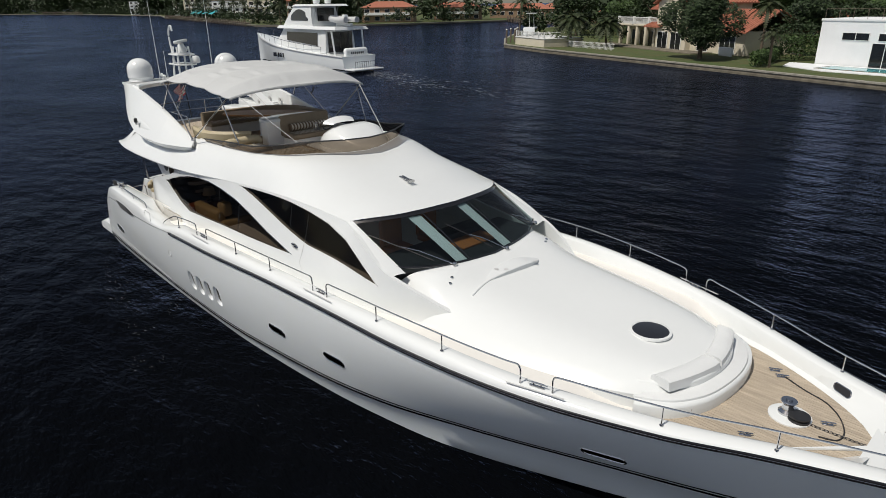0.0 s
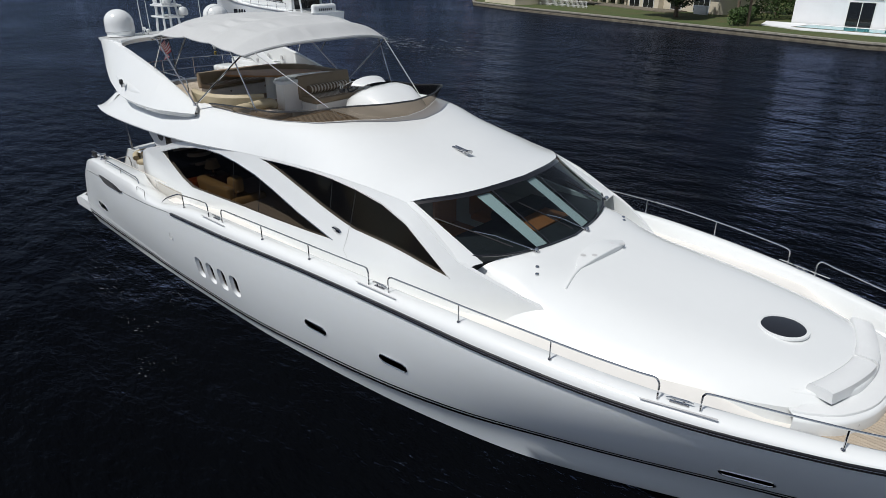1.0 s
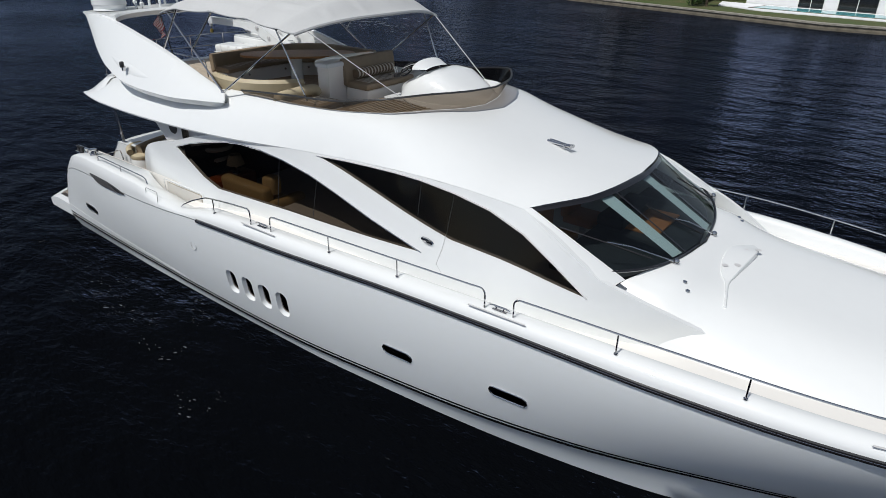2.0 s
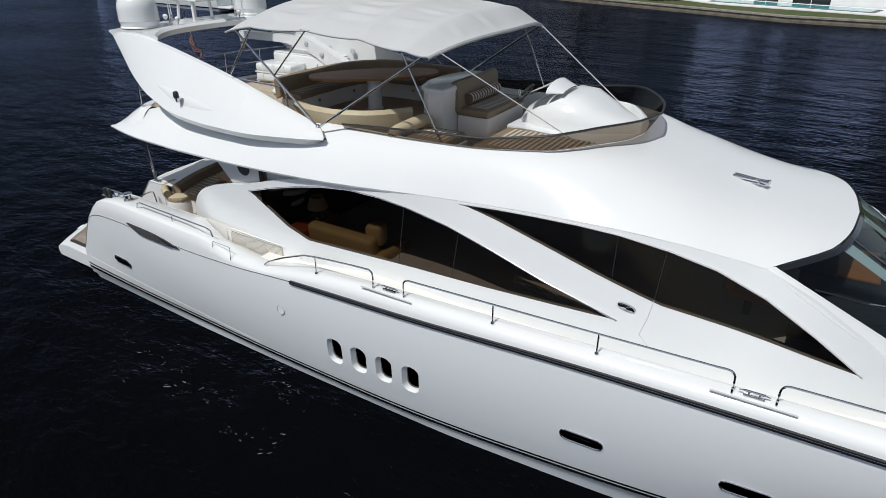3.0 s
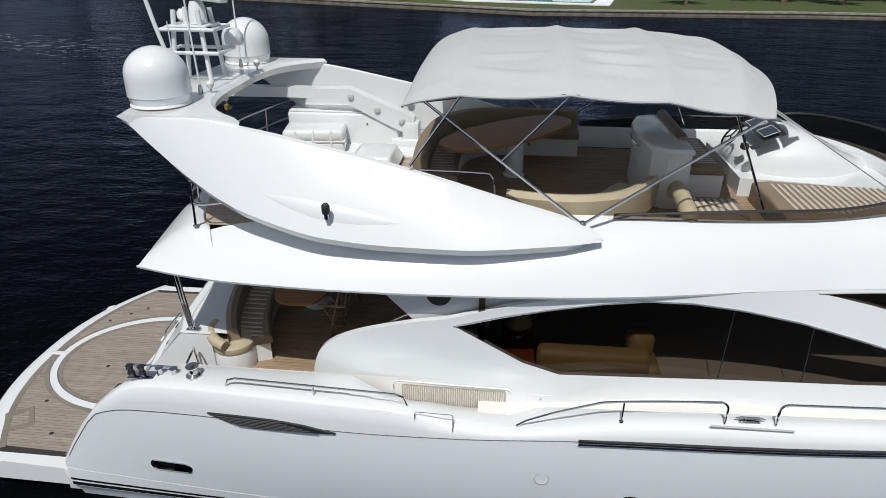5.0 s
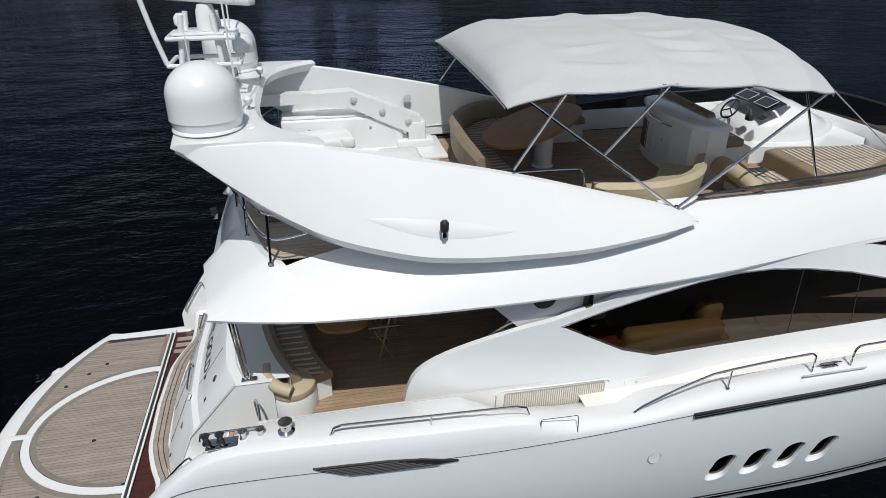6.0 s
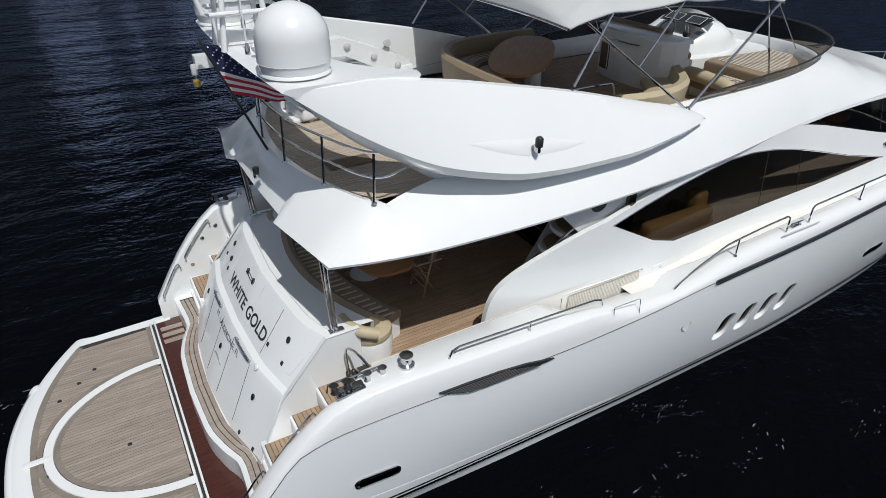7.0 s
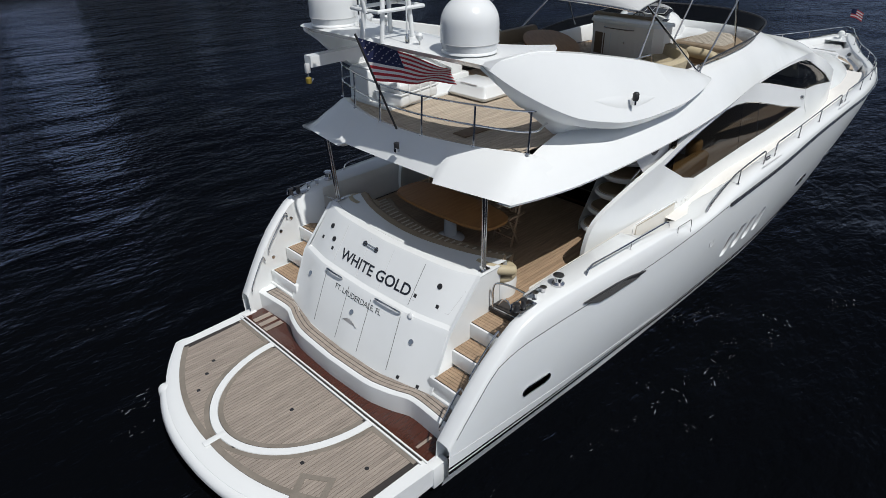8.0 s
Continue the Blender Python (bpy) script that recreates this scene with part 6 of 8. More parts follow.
for sgn in (-1, 1):
    for k, (x0, x1, z) in enumerate(((4.24, 4.68, 1.22), (4.66, 5.08, 1.55), (5.06, 5.62, 1.86))):
        yo = SHEER_B(x0) - 0.28
        s = part("stern_step", box((x1 - x0 + 0.04, yo - 1.86, 0.27), ((x0 + x1) / 2 + 0.02, sgn * (yo + 1.86) / 2, z - 0.145), 0.015), GEL, yacht, "white moulded stern step with teak tread")
        part("tread_base", slab([(x0 + 0.035, sgn * 1.95), (x1, sgn * 1.95), (x1, sgn * (yo - 0.05)), (x0 + 0.035, sgn * (yo - 0.05))][::sgn], z - 0.012, z - 0.004), CAULK, s)
        planks(s, [(x0 + 0.04, sgn * 1.96), (x1, sgn * 1.96), (x1, sgn * (yo - 0.06)), (x0 + 0.04, sgn * (yo - 0.06))][::sgn], z + 0.004, 0.062, TEAKN, axis=0, name="tread")
    part("step_base", box((0.45, 0.9, 0.5), (4.42, sgn * 2.35, 0.70), 0.02), GEL, yacht)
    part("transom_cheek", loft([[(TR_B(1.9), sgn * 1.90, 0.9), (TR_B(1.9), sgn * 1.97, 0.9)], [(TR_M(1.9) - 0.1, sgn * 1.90, 1.85), (TR_M(1.9) - 0.1, sgn * 1.97, 1.85)], [(TR_T(1.9), sgn * 1.90, 2.62), (TR_T(1.9), sgn * 1.97, 2.62)], [(5.75, sgn * 1.90, 2.62), (5.75, sgn * 1.97, 2.62)], [(5.75, sgn * 1.9, 1.9), (5.75, sgn * 1.97, 1.9)]]), GEL, yacht)
    # cheek fill down to the step
    part("cheek_panel", skin([(4.17, 0.9), (TR_M(1.9) - 0.1, 1.85), (TR_M(1.9), 1.93), (TR_T(1.9), 2.62), (5.75, 2.62), (5.75, 0.9)], lambda u, v: (u, sgn * 1.955, v), (), 0.4), GEL, yacht)
    # overhang posts
    p = thing("overhang_post", "polished steel post under the flybridge wing", "post", "overhang posts")
    for d in (0.0, 0.045):
        part("tube", tube([(5.42 + d, sgn * 1.88, 2.60), (5.33 + d, sgn * 1.95, 3.98)], 0.026, 10), STEEL, p)
    part("foot", box((0.2, 0.09, 0.02), (5.46, sgn * 1.88, 2.635), 0.006), STEEL, p)
    # gate and rails by the steps
    g = thing("stern_gate", "polished steel stern gate at the top of the steps", "gate", "stern gates")
    gp = [(5.55, sgn * 2.02, 1.75), (5.5, sgn * 2.04, 2.35), (5.55, sgn * 2.15, 2.46), (5.6, sgn * 2.45, 2.46), (5.62, sgn * 2.68, 2.40), (5.6, sgn * 2.72, 2.2), (5.56, sgn * 2.70, 1.78)]
    part("frame", tube(flow(gp, 4), 0.017, 8), STEEL, g)
    part("scroll", tube(flow([(5.55, sgn * 2.08, 2.0), (5.56, sgn * 2.25, 2.2), (5.57, sgn * 2.45, 2.05), (5.58, sgn * 2.6, 2.2)], 5), 0.012, 6), STEEL, g)
    part("crossbar", tube([(5.54, sgn * 2.04, 1.95), (5.58, sgn * 2.70, 1.95)], 0.012, 6), STEEL, g)
    for x0, z0, x1, z1 in ((4.25, 1.62, 4.75, 2.18), (3.72, 0.98, 4.08, 1.48)):
        h = [(x0, z0), (x0 + 0.03, z0 + 0.12), (x1 - 0.02, z1 + 0.08), (x1 + 0.05, z1)]
        part("step_handrail", tube(flow([(x, sgn * (SHEER_B(x) - 0.31), z) for x, z in h], 4), 0.014, 8), STEEL, yacht)
    # mooring gear on the quarter
    b = thing("mooring_winch", "polished mooring winch on the stern quarter", "winch", "mooring winches", at=(5.95, sgn * 2.93, 2.61))
    part("drum", spin([(0.10, 0), (0.10, 0.03), (0.065, 0.06), (0.06, 0.12), (0.085, 0.15), (0.085, 0.17), (0, 0.18)], sides=18), STEEL, b)
    f = thing("stern_fairlead", "polished roller fairlead on the stern quarter", "fairlead", "stern fairleads", at=(5.35, sgn * 2.90, 2.54))
    part("plate", box((0.75, 0.17, 0.025), (0.05, 0, 0.01), 0.008), STEEL, f)
    for dx in (-0.32, -0.16, 0.1, 0.3):
        part("roller", spin([(0.05, 0.02), (0.035, 0.06), (0.035, 0.10), (0.055, 0.14), (0, 0.15)], (dx, 0.02, 0), 12), STEEL if dx > 0 else DARKRUB, f)
    part("guard", tube([(-0.4, 0.06, 0.03), (-0.38, 0.06, 0.13), (0.3, 0.06, 0.13), (0.34, 0.06, 0.03)], 0.014, 6), STEEL, f)
    for x, z in ((4.62, 1.92), (4.9, 2.1), (4.35, 1.45)):
        part("quarter_fitting", spin([(0.04, 0), (0.036, 0.012), (0, 0.014)], (x, sgn * (SHEER_B(x) - 0.265), z), 12, tilt=(sgn * 90, 0, 0)), STEEL, yacht)


def transom_pt(y, z):
    """A point on the transom face at a height."""
    a = abs(y)
    prof = [(TR_B(a), 0.9), (TR_B(a) + 0.08, 1.05), (TR_M(a) - 0.12, 1.83), (TR_M(a) - 0.06, 1.90), (TR_M(a) + 0.03, 1.93), (TR_T(a) - 0.05, 2.56), (TR_T(a), 2.61)]
    for (x0, z0), (x1, z1) in zip(prof, prof[1:]):
        if z0 <= z <= z1:
            return x0 + (x1 - x0) * (z - z0) / (z1 - z0)
    return prof[-1][0]


def on_transom(y, z, d=0.006):
    return (transom_pt(y, z) - d * 0.8, y, z + d * 0.5)


NAVY = mat("dark_navy_lettering", (0.012, 0.014, 0.02), 0.3)
lettering("WHITE GOLD", 0.165, 1.84, lambda u, v: on_transom(-u - 0.02, 2.06 + v), NAVY, yacht, "name_lettering", "dark capital letters of the yacht's name", 0.018)
lettering("FT. LAUDERDALE, FL", 0.10, 1.24, lambda u, v: on_transom(-u + 0.03, 1.665 + v * 1.0), NAVY, yacht, "port_lettering", "thin dark letters of the home port")
for y in (-1.02, -0.30, 0.30, 1.0):
    part("transom_seam", tube([on_transom(y + 0.04 * (z - 1.5), z, 0.001) for z in [0.98 + 0.17 * k for k in range(6)]], 0.0045, 4), DARKRUB, yacht)
    part("transom_seam", tube([on_transom(y + 0.02, z, 0.001) for z in [1.96 + 0.12 * k for k in range(6)]], 0.0045, 4), DARKRUB if y == -1.02 else GREYP, yacht)
part("transom_seam", tube([on_transom(-1.02, 2.05, 0.002), on_transom(-1.75, 2.05, 0.002), on_transom(-1.85, 2.4, 0.002)], 0.004, 4), GREYP, yacht)
for y0, y1 in ((0.98, 0.55), (-0.42, -0.98)):
    r = part("transom_handle", tube(flow([on_transom(y0, 1.86, 0.0), on_transom(y0, 1.88, 0.06), on_transom((y0 + y1) / 2, 1.88, 0.07), on_transom(y1, 1.88, 0.06), on_transom(y1, 1.86, 0.0)], 4), 0.018, 8), STEEL, yacht, "polished steel grab handle")
for y, z in ((0.42, 2.44), (0.10, 2.44), (-1.42, 2.36), (1.45, 2.4), (1.5, 1.6), (-1.35, 1.55), (1.25, 2.25), (0.05, 1.50)):
    bm = spin([(0.05, 0), (0.046, 0.012), (0, 0.014)], (0, 0, 0), 14)
    bmesh.ops.transform(bm, matrix=look(on_transom(y, z, 0.0), Vector(on_transom(y, z, 0.0)) + Vector((0.8, 0, -0.55))), verts=bm.verts)
    part("transom_fitting", bm, DARKRUB if z > 2.0 else STEEL, yacht)
for y, z in ((-1.06, 2.12), (-1.52, 2.10), (1.20, 2.12), (1.62, 2.16), (-1.30, 0.97), (-1.68, 0.95)):
    bm = box((0.062, 0.062, 0.016), (0, 0, 0), 0.006, 1)
    bmesh.ops.transform(bm, matrix=look(on_transom(y, z, 0.0), Vector(on_transom(y, z, 0.0)) + Vector((0.8, 0, -0.55))), verts=bm.verts)
    part("transom_catch", bm, DARKRUB, yacht, "small square black catch")
for dz in (-0.018, 0.018):
    part("hinge_bar", tube([on_transom(0.47, 2.44 + dz, 0.014), on_transom(0.05, 2.44 + dz, 0.014)], 0.007, 5), STEEL, yacht)
part("transom_seam", tube([on_transom(1.12, 2.12, 0.002), on_transom(1.66, 2.17, 0.002)], 0.004, 4), GREYP, yacht)
part("garage_latch", loft([[on_transom(y, 1.32, 0.004), on_transom(y, 1.32 + 0.07 * math.sin(math.pi * k / 6), 0.03)] for k, y in enumerate([0.22 - 0.065 * j for j in range(7)])]), GREYP, yacht)
part("outlet", spin([(0.05, 0), (0.05, 0.02), (0.03, 0.03), (0.0, 0.03)], on_transom(-1.2, 1.9, 0.02), 12, tilt=(0, -60, 0)), GEL, yacht)

# ---- cockpit ----
cp = [(5.8, -2.55), (5.8, 2.55), (9.7, 2.55), (9.7, -2.55)]
planks(yacht, cp, 1.965, 0.068, TEAKN)
cs = thing("cockpit_sofa", "tan leather sofa along the inside of the transom", "sofa")
cl = [(5.95, -1.85), (5.72, -1.3), (5.55, -0.6), (5.5, 0), (5.55, 0.6), (5.72, 1.3), (5.95, 1.85)]
part("base", sweep(cl, [(-0.60, 1.96), (-0.60, 2.26), (0.0, 2.26), (0.0, 1.96)]), GEL, cs, "white moulded base")
part("seat", sweep(cl, [(-0.64, 2.27), (-0.64, 2.37), (-0.6, 2.41), (-0.05, 2.41), (-0.05, 2.27)]), TAN, cs)
part("backrest", sweep(cl, [(-0.20, 2.38), (-0.15, 2.60), (-0.08, 2.645), (0.0, 2.61), (0.0, 2.38)]), TAN, cs)
part("back_shelf", loft([[(TR_T(abs(y)) + 0.10, y, 2.615), (5.51 + 0.131 * y * y, y, 2.60), (5.51 + 0.131 * y * y, y, 1.96)] for y in [-1.9 + 3.8 * i / 20 for i in range(21)]]), GEL, yacht)
for sgn in (-1, 1):
    part("end_base", spin([(0.31, 1.96), (0.32, 2.2), (0.30, 2.27), (0.0, 2.275)], (5.98, sgn * 1.72, 0), 28), GEL, cs, "rounded white sofa end")
    part("end_cushion", spin([(0.30, 2.27), (0.32, 2.32), (0.31, 2.38), (0.25, 2.42), (0.0, 2.425)], (5.98, sgn * 1.72, 0), 28), OLIVE, cs, "cream olive end cushion")
    part("end_backrest", tube(flow([(5.66, sgn * 1.56, 2.54), (5.68, sgn * 1.78, 2.54), (5.80, sgn * 1.96, 2.52), (5.98, sgn * 2.04, 2.47)], 4), 0.085, 12), OLIVE, cs)
clp = flow([(x, y, 0) for x, y in cl], 5)
for i in range(2, len(clp) - 2):
    p = clp[i]
    part("seat_stripe", box((0.36, 0.035, 0.012), (p.x + 0.38, p.y, 2.413), 0.003, 1), STRIPE, cs)
ct = thing("cockpit_table", "brown wooden cockpit dining table on a white pedestal", "table", at=(6.75, 0.15, 1.965), turn=0)
part("pedestal", spin([(0.28, 0), (0.26, 0.03), (0.13, 0.08), (0.11, 0.60), (0.22, 0.66), (0, 0.67)], sides=24), GEL, ct)
o2 = [(0.48 * math.copysign(abs(math.cos(a)) ** 0.6, math.cos(a)), 1.25 * math.copysign(abs(math.sin(a)) ** 0.6, math.sin(a))) for a in [k * math.pi / 20 for k in range(40)]]
bm = slab(o2, 0.67, 0.72)
bm.faces.new([bm.verts.new((x, y, 0.67)) for x, y in reversed(o2)])
part("tabletop", bm, TABLEW, ct, angle=30)


def deck_chair(x, y, turn):
    c = thing("deck_chair", "slatted teak folding chair beside the cockpit table", "chair", "cockpit chairs", at=(x, y, 1.965), turn=turn)
    for sx in (-0.22, 0.22):
        part("leg", box((0.035, 0.03, 0.95), (sx, 0.0, 0.46), 0.006, 1, tilt=(14, 0)), TEAKN, c)
        part("leg", box((0.035, 0.03, 0.62), (sx * 0.9, 0.02, 0.28), 0.006, 1, tilt=(-26, 0)), TEAKN, c)
        part("arm", box((0.05, 0.46, 0.025), (sx * 1.1, 0.02, 0.64), 0.006, 1), TEAKN, c)
    for k in range(6):
        part("seat_slat", box((0.42, 0.055, 0.018), (0, 0.20 - 0.075 * k, 0.44), 0.004, 1), TEAKN, c)
    for k in range(5):
        part("back_slat", box((0.045, 0.016, 0.30), (-0.14 + 0.07 * k, -0.19, 0.74), 0.004, 1, tilt=(14, 0)), TEAKN, c)
    part("top_rail", box((0.46, 0.03, 0.07), (0, -0.235, 0.91), 0.008, 1, tilt=(14, 0)), TEAKN, c)
    part("stretcher", box((0.42, 0.025, 0.03), (0, 0.1, 0.2), 0.005, 1), TEAKN, c)


deck_chair(7.35, -0.75, 90)
deck_chair(7.4, 0.35, 95)
deck_chair(7.35, 1.2, 85)
# curved stair to the flybridge inside the starboard coaming
sc = thing("cockpit_stair", "white curved stair with tan treads up to the flybridge", "stair")
for k in range(5):
    part("step", spin([(0.0, -0.10), (0.36, -0.10), (0.40, -0.05), (0.38, 0.0), (0.0, 0.0)], (8.85 + 0.20 * k, -1.85, 2.22 + 0.29 * k), 18), GEL, sc)
    part("tread", spin([(0.0, 0.0), (0.33, 0.0), (0.31, 0.025), (0.0, 0.03)], (8.85 + 0.20 * k, -1.85, 2.22 + 0.29 * k), 18), TAN, sc)
part("stringer", loft([[(8.7 + 0.20 * k, -1.45, 1.97), (8.7 + 0.20 * k, -1.45, 2.2 + 0.29 * k)] for k in range(6)]), GEL, sc)
part("stair_handrail", tube(flow([(7.75, -2.35, 2.75), (8.2, -2.45, 3.1), (8.7, -2.5, 3.45), (9.1, -2.5, 3.62)]), 0.016, 8), STEEL, sc)
part("cockpit_side", loft([[(x, s * 2.62, 1.95), (x, s * 2.66, 2.60)] for s in (-1,) for x in (5.6, 7.6, 9.6)]), CREAM, yacht)
part("cockpit_side", loft([[(x, s * 2.62, 1.95), (x, s * 2.66, 2.60)] for s in (1,) for x in (5.6, 7.6, 9.6)]), CREAM, yacht)

# ---- saloon and wheelhouse interior seen through the glass ----
SOFAI = mat("cream_saloon_leather", (0.55, 0.40, 0.19), 0.5, vary=0.1, scale=6)
REDWOOD = mat("red_cherry_wood", (0.34, 0.09, 0.03), 0.3, vary=0.3, scale=3, stretch=(1, 8, 8), coat=0.4)
part("saloon_sole", box((9.5, 4.8, 0.03), (14.5, 0, 2.0), 0.0), REDWOOD, yacht, "red brown wooden saloon floor")
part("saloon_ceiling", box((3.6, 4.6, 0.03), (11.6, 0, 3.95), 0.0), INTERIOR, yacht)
ss = thing("saloon_sofa", "cream leather saloon sofa by the side window", "sofa", at=(11.25, -2.1, 2.015))
part("seat", box((1.5, 0.7, 0.45), (0, 0.35, 0.23), 0.08, 3), SOFAI, ss)
part("backrest", box((1.5, 0.26, 0.96), (0, -0.15, 0.50), 0.09, 3, tilt=(6, 0)), SOFAI, ss)
part("armrest", box((0.26, 0.9, 0.70), (0.80, 0.2, 0.36), 0.10, 3), SOFAI, ss)
part("pillow", box((0.34, 0.30, 0.40), (0.62, 0.0, 0.98), 0.09, 3, turn=12), SOFAI, ss)
ss2 = thing("saloon_cabinet", "red brown wooden saloon sideboard", "cabinet", at=(10.25, -1.95, 2.015))
part("body", box((0.45, 1.0, 0.80), (0, 0, 0.40), 0.02), REDWOOD, ss2)
la = thing("table_lamp", "table lamp with a cream shade on the sideboard", "lamp", at=(10.25, -1.8, 2.815))
part("base", spin([(0.09, 0), (0.08, 0.02), (0.03, 0.05), (0.03, 0.22), (0, 0.23)], sides=16), STEEL, la)
part("shade", spin([(0.20, 0.20), (0.13, 0.42), (0.12, 0.42), (0.19, 0.20)], sides=20), mat("cream_shade", (0.62, 0.55, 0.40), 0.8, vary=0.05), la)
dash = thing("wheelhouse_dashboard", "dark padded dashboard under the windscreen", "dashboard")
DASH = mat("dark_grey_dash", (0.03, 0.03, 0.032), 0.6, vary=0.2, scale=6)
part("top", skin([(WS_BOT(abs(y)) - 0.12, y) for y in [-2.0 + 4.0 * i / 16 for i in range(17)]] + [(18.3, 2.0), (18.3, -2.0)], lambda u, v: (u, v, 3.28), (), 0.4, 0.15, along=(0, 0, -1)), DASH, dash)
part("binnacle", box((0.5, 1.4, 0.2), (18.5, 0.4, 3.36), 0.06), DASH, dash)
wh = thing("helm_chair", "orange brown leather helm chair in the wheelhouse", "chair", "wheelhouse chairs", at=(17.75, 0.35, 2.015))
ORANGE = mat("orange_leather", (0.40, 0.14, 0.045), 0.45, vary=0.15, scale=6)
part("pedestal", spin([(0.2, 0), (0.06, 0.05), (0.06, 0.95), (0, 0.96)], sides=16), STEEL, wh)
part("seat", box((0.6, 0.62, 0.16), (0, 0, 1.02), 0.06, 3), ORANGE, wh)
part("backrest", box((0.16, 0.60, 0.66), (-0.28, 0, 1.36), 0.06, 3), ORANGE, wh)
copy_thing(wh, pose(17.75, -0.75, 2.015))
part("chart_table", box((0.8, 1.1, 0.05), (18.9, 0.35, 3.30), 0.02), ORANGE, dash, "orange brown wooden chart shelf")
part("wheelhouse_floor", box((2.6, 4.0, 0.03), (18.3, 0, 2.02), 0.0), REDWOOD, yacht)

# ---- water surface, foam ----
def water_material():
    m = bpy.data.materials.new("dark_canal_water")
    m.use_nodes = True
    nt = m.node_tree
    nt.nodes.remove(nt.nodes["Principled BSDF"])
    out = nt.nodes["Material Output"]
    body = nt.nodes.new("ShaderNodeBsdfDiffuse")
    body.inputs[0].default_value = (0.0019, 0.0023, 0.0031, 1)
    gloss = nt.nodes.new("ShaderNodeBsdfGlossy")
    gloss.inputs["Color"].default_value = (0.30, 0.37, 0.58, 1)
    gloss.inputs["Roughness"].default_value = 0.10
    fres = nt.nodes.new("ShaderNodeFresnel")
    fres.inputs["IOR"].default_value = 1.33
    mx = nt.nodes.new("ShaderNodeMixShader")
    steep = nt.nodes.new("ShaderNodeMath")
    steep.operation = "POWER"
    steep.inputs[1].default_value = 2.05
    nt.links.new(fres.outputs[0], steep.inputs[0])
    gain = nt.nodes.new("ShaderNodeMath")
    gain.operation = "MULTIPLY"
    gain.use_clamp = True
    gain.inputs[1].default_value = 2.25
    nt.links.new(steep.outputs[0], gain.inputs[0])
    nt.links.new(gain.outputs[0], mx.inputs[0])
    nt.links.new(body.outputs[0], mx.inputs[1])
    nt.links.new(gloss.outputs[0], mx.inputs[2])
    nt.links.new(mx.outputs[0], out.inputs["Surface"])
    co = nt.nodes.new("ShaderNodeTexCoord")
    mp = nt.nodes.new("ShaderNodeMapping")
    mp.inputs["Scale"].default_value = (1.0, 1.9, 1.0)
    mp.inputs["Rotation"].default_value = (0, 0, radians(22))
    nt.links.new(co.outputs["Object"], mp.inputs[0])
    # broad calmer and rougher patches
    patch = nt.nodes.new("ShaderNodeTexNoise")
    patch.inputs["Scale"].default_value = 0.07
    patch.inputs["Detail"].default_value = 4
    nt.links.new(co.outputs["Object"], patch.inputs[0])
    pr = nt.nodes.new("ShaderNodeMapRange")
    pr.inputs[1].default_value, pr.inputs[2].default_value, pr.inputs[3].default_value, pr.inputs[4].default_value = 0.35, 0.65, 0.42, 1.0
    nt.links.new(patch.outputs[0], pr.inputs[0])
    last = None
    for sc, st, dist, det in ((0.22, 0.6, 0.8, 2), (0.9, 0.8, 0.22, 3), (3.4, 0.85, 0.09, 4), (9.0, 0.6, 0.02, 3)):
        n = nt.nodes.new("ShaderNodeTexNoise")
        n.inputs["Scale"].default_value = sc
        n.inputs["Detail"].default_value = det
        nt.links.new(mp.outputs[0], n.inputs[0])
        bp = nt.nodes.new("ShaderNodeBump")
        bp.inputs["Distance"].default_value = dist
        mul = nt.nodes.new("ShaderNodeMath")
        mul.operation = "MULTIPLY"
        mul.inputs[1].default_value = st
        nt.links.new(pr.outputs[0], mul.inputs[0])
        nt.links.new(mul.outputs[0], bp.inputs["Strength"])
        nt.links.new(n.outputs[0], bp.inputs["Height"])
        if last:
            nt.links.new(last.outputs[0], bp.inputs["Normal"])
        last = bp
    for n in (body, gloss, fres):
        nt.links.new(last.outputs[0], n.inputs["Normal"])
    return m


WATER = water_material()
bm = bmesh.new()
bmesh.ops.create_grid(bm, x_segments=60, y_segments=60, size=3000)
tagged(finish(bm, "water", WATER), "dark blue-black rippled canal water", "water", kind="structure")

FOAM = mat("water_foam", (0.24, 0.26, 0.29), 0.9, vary=0.5, scale=8)
rng = random.Random(11)


def foam_patch(bm, x, y, size, z=0.012):
    """An uneven rag of foam: a chain of small ragged flakes."""
    ang = rng.gauss(0.25, 0.5)
    for k in range(rng.randint(2, 5)):
        px, py = x + rng.gauss(0, size * 1.1), y + rng.gauss(0, size * 0.6)
        r = size * rng.uniform(0.03, 0.13)
        n = rng.randint(7, 11)
        st = rng.uniform(1.5, 4.5)
        pts = []
        for i in range(n):
            a = i * 2 * math.pi / n
            rr = r * rng.uniform(0.35, 1.2)
            dx, dy = rr * math.cos(a) * st, rr * math.sin(a) * 0.6
            pts.append((px + dx * math.cos(ang) - dy * math.sin(ang), py + dx * math.sin(ang) + dy * math.cos(ang), z))
        bm.faces.new([bm.verts.new(p) for p in pts])


bm = bmesh.new()
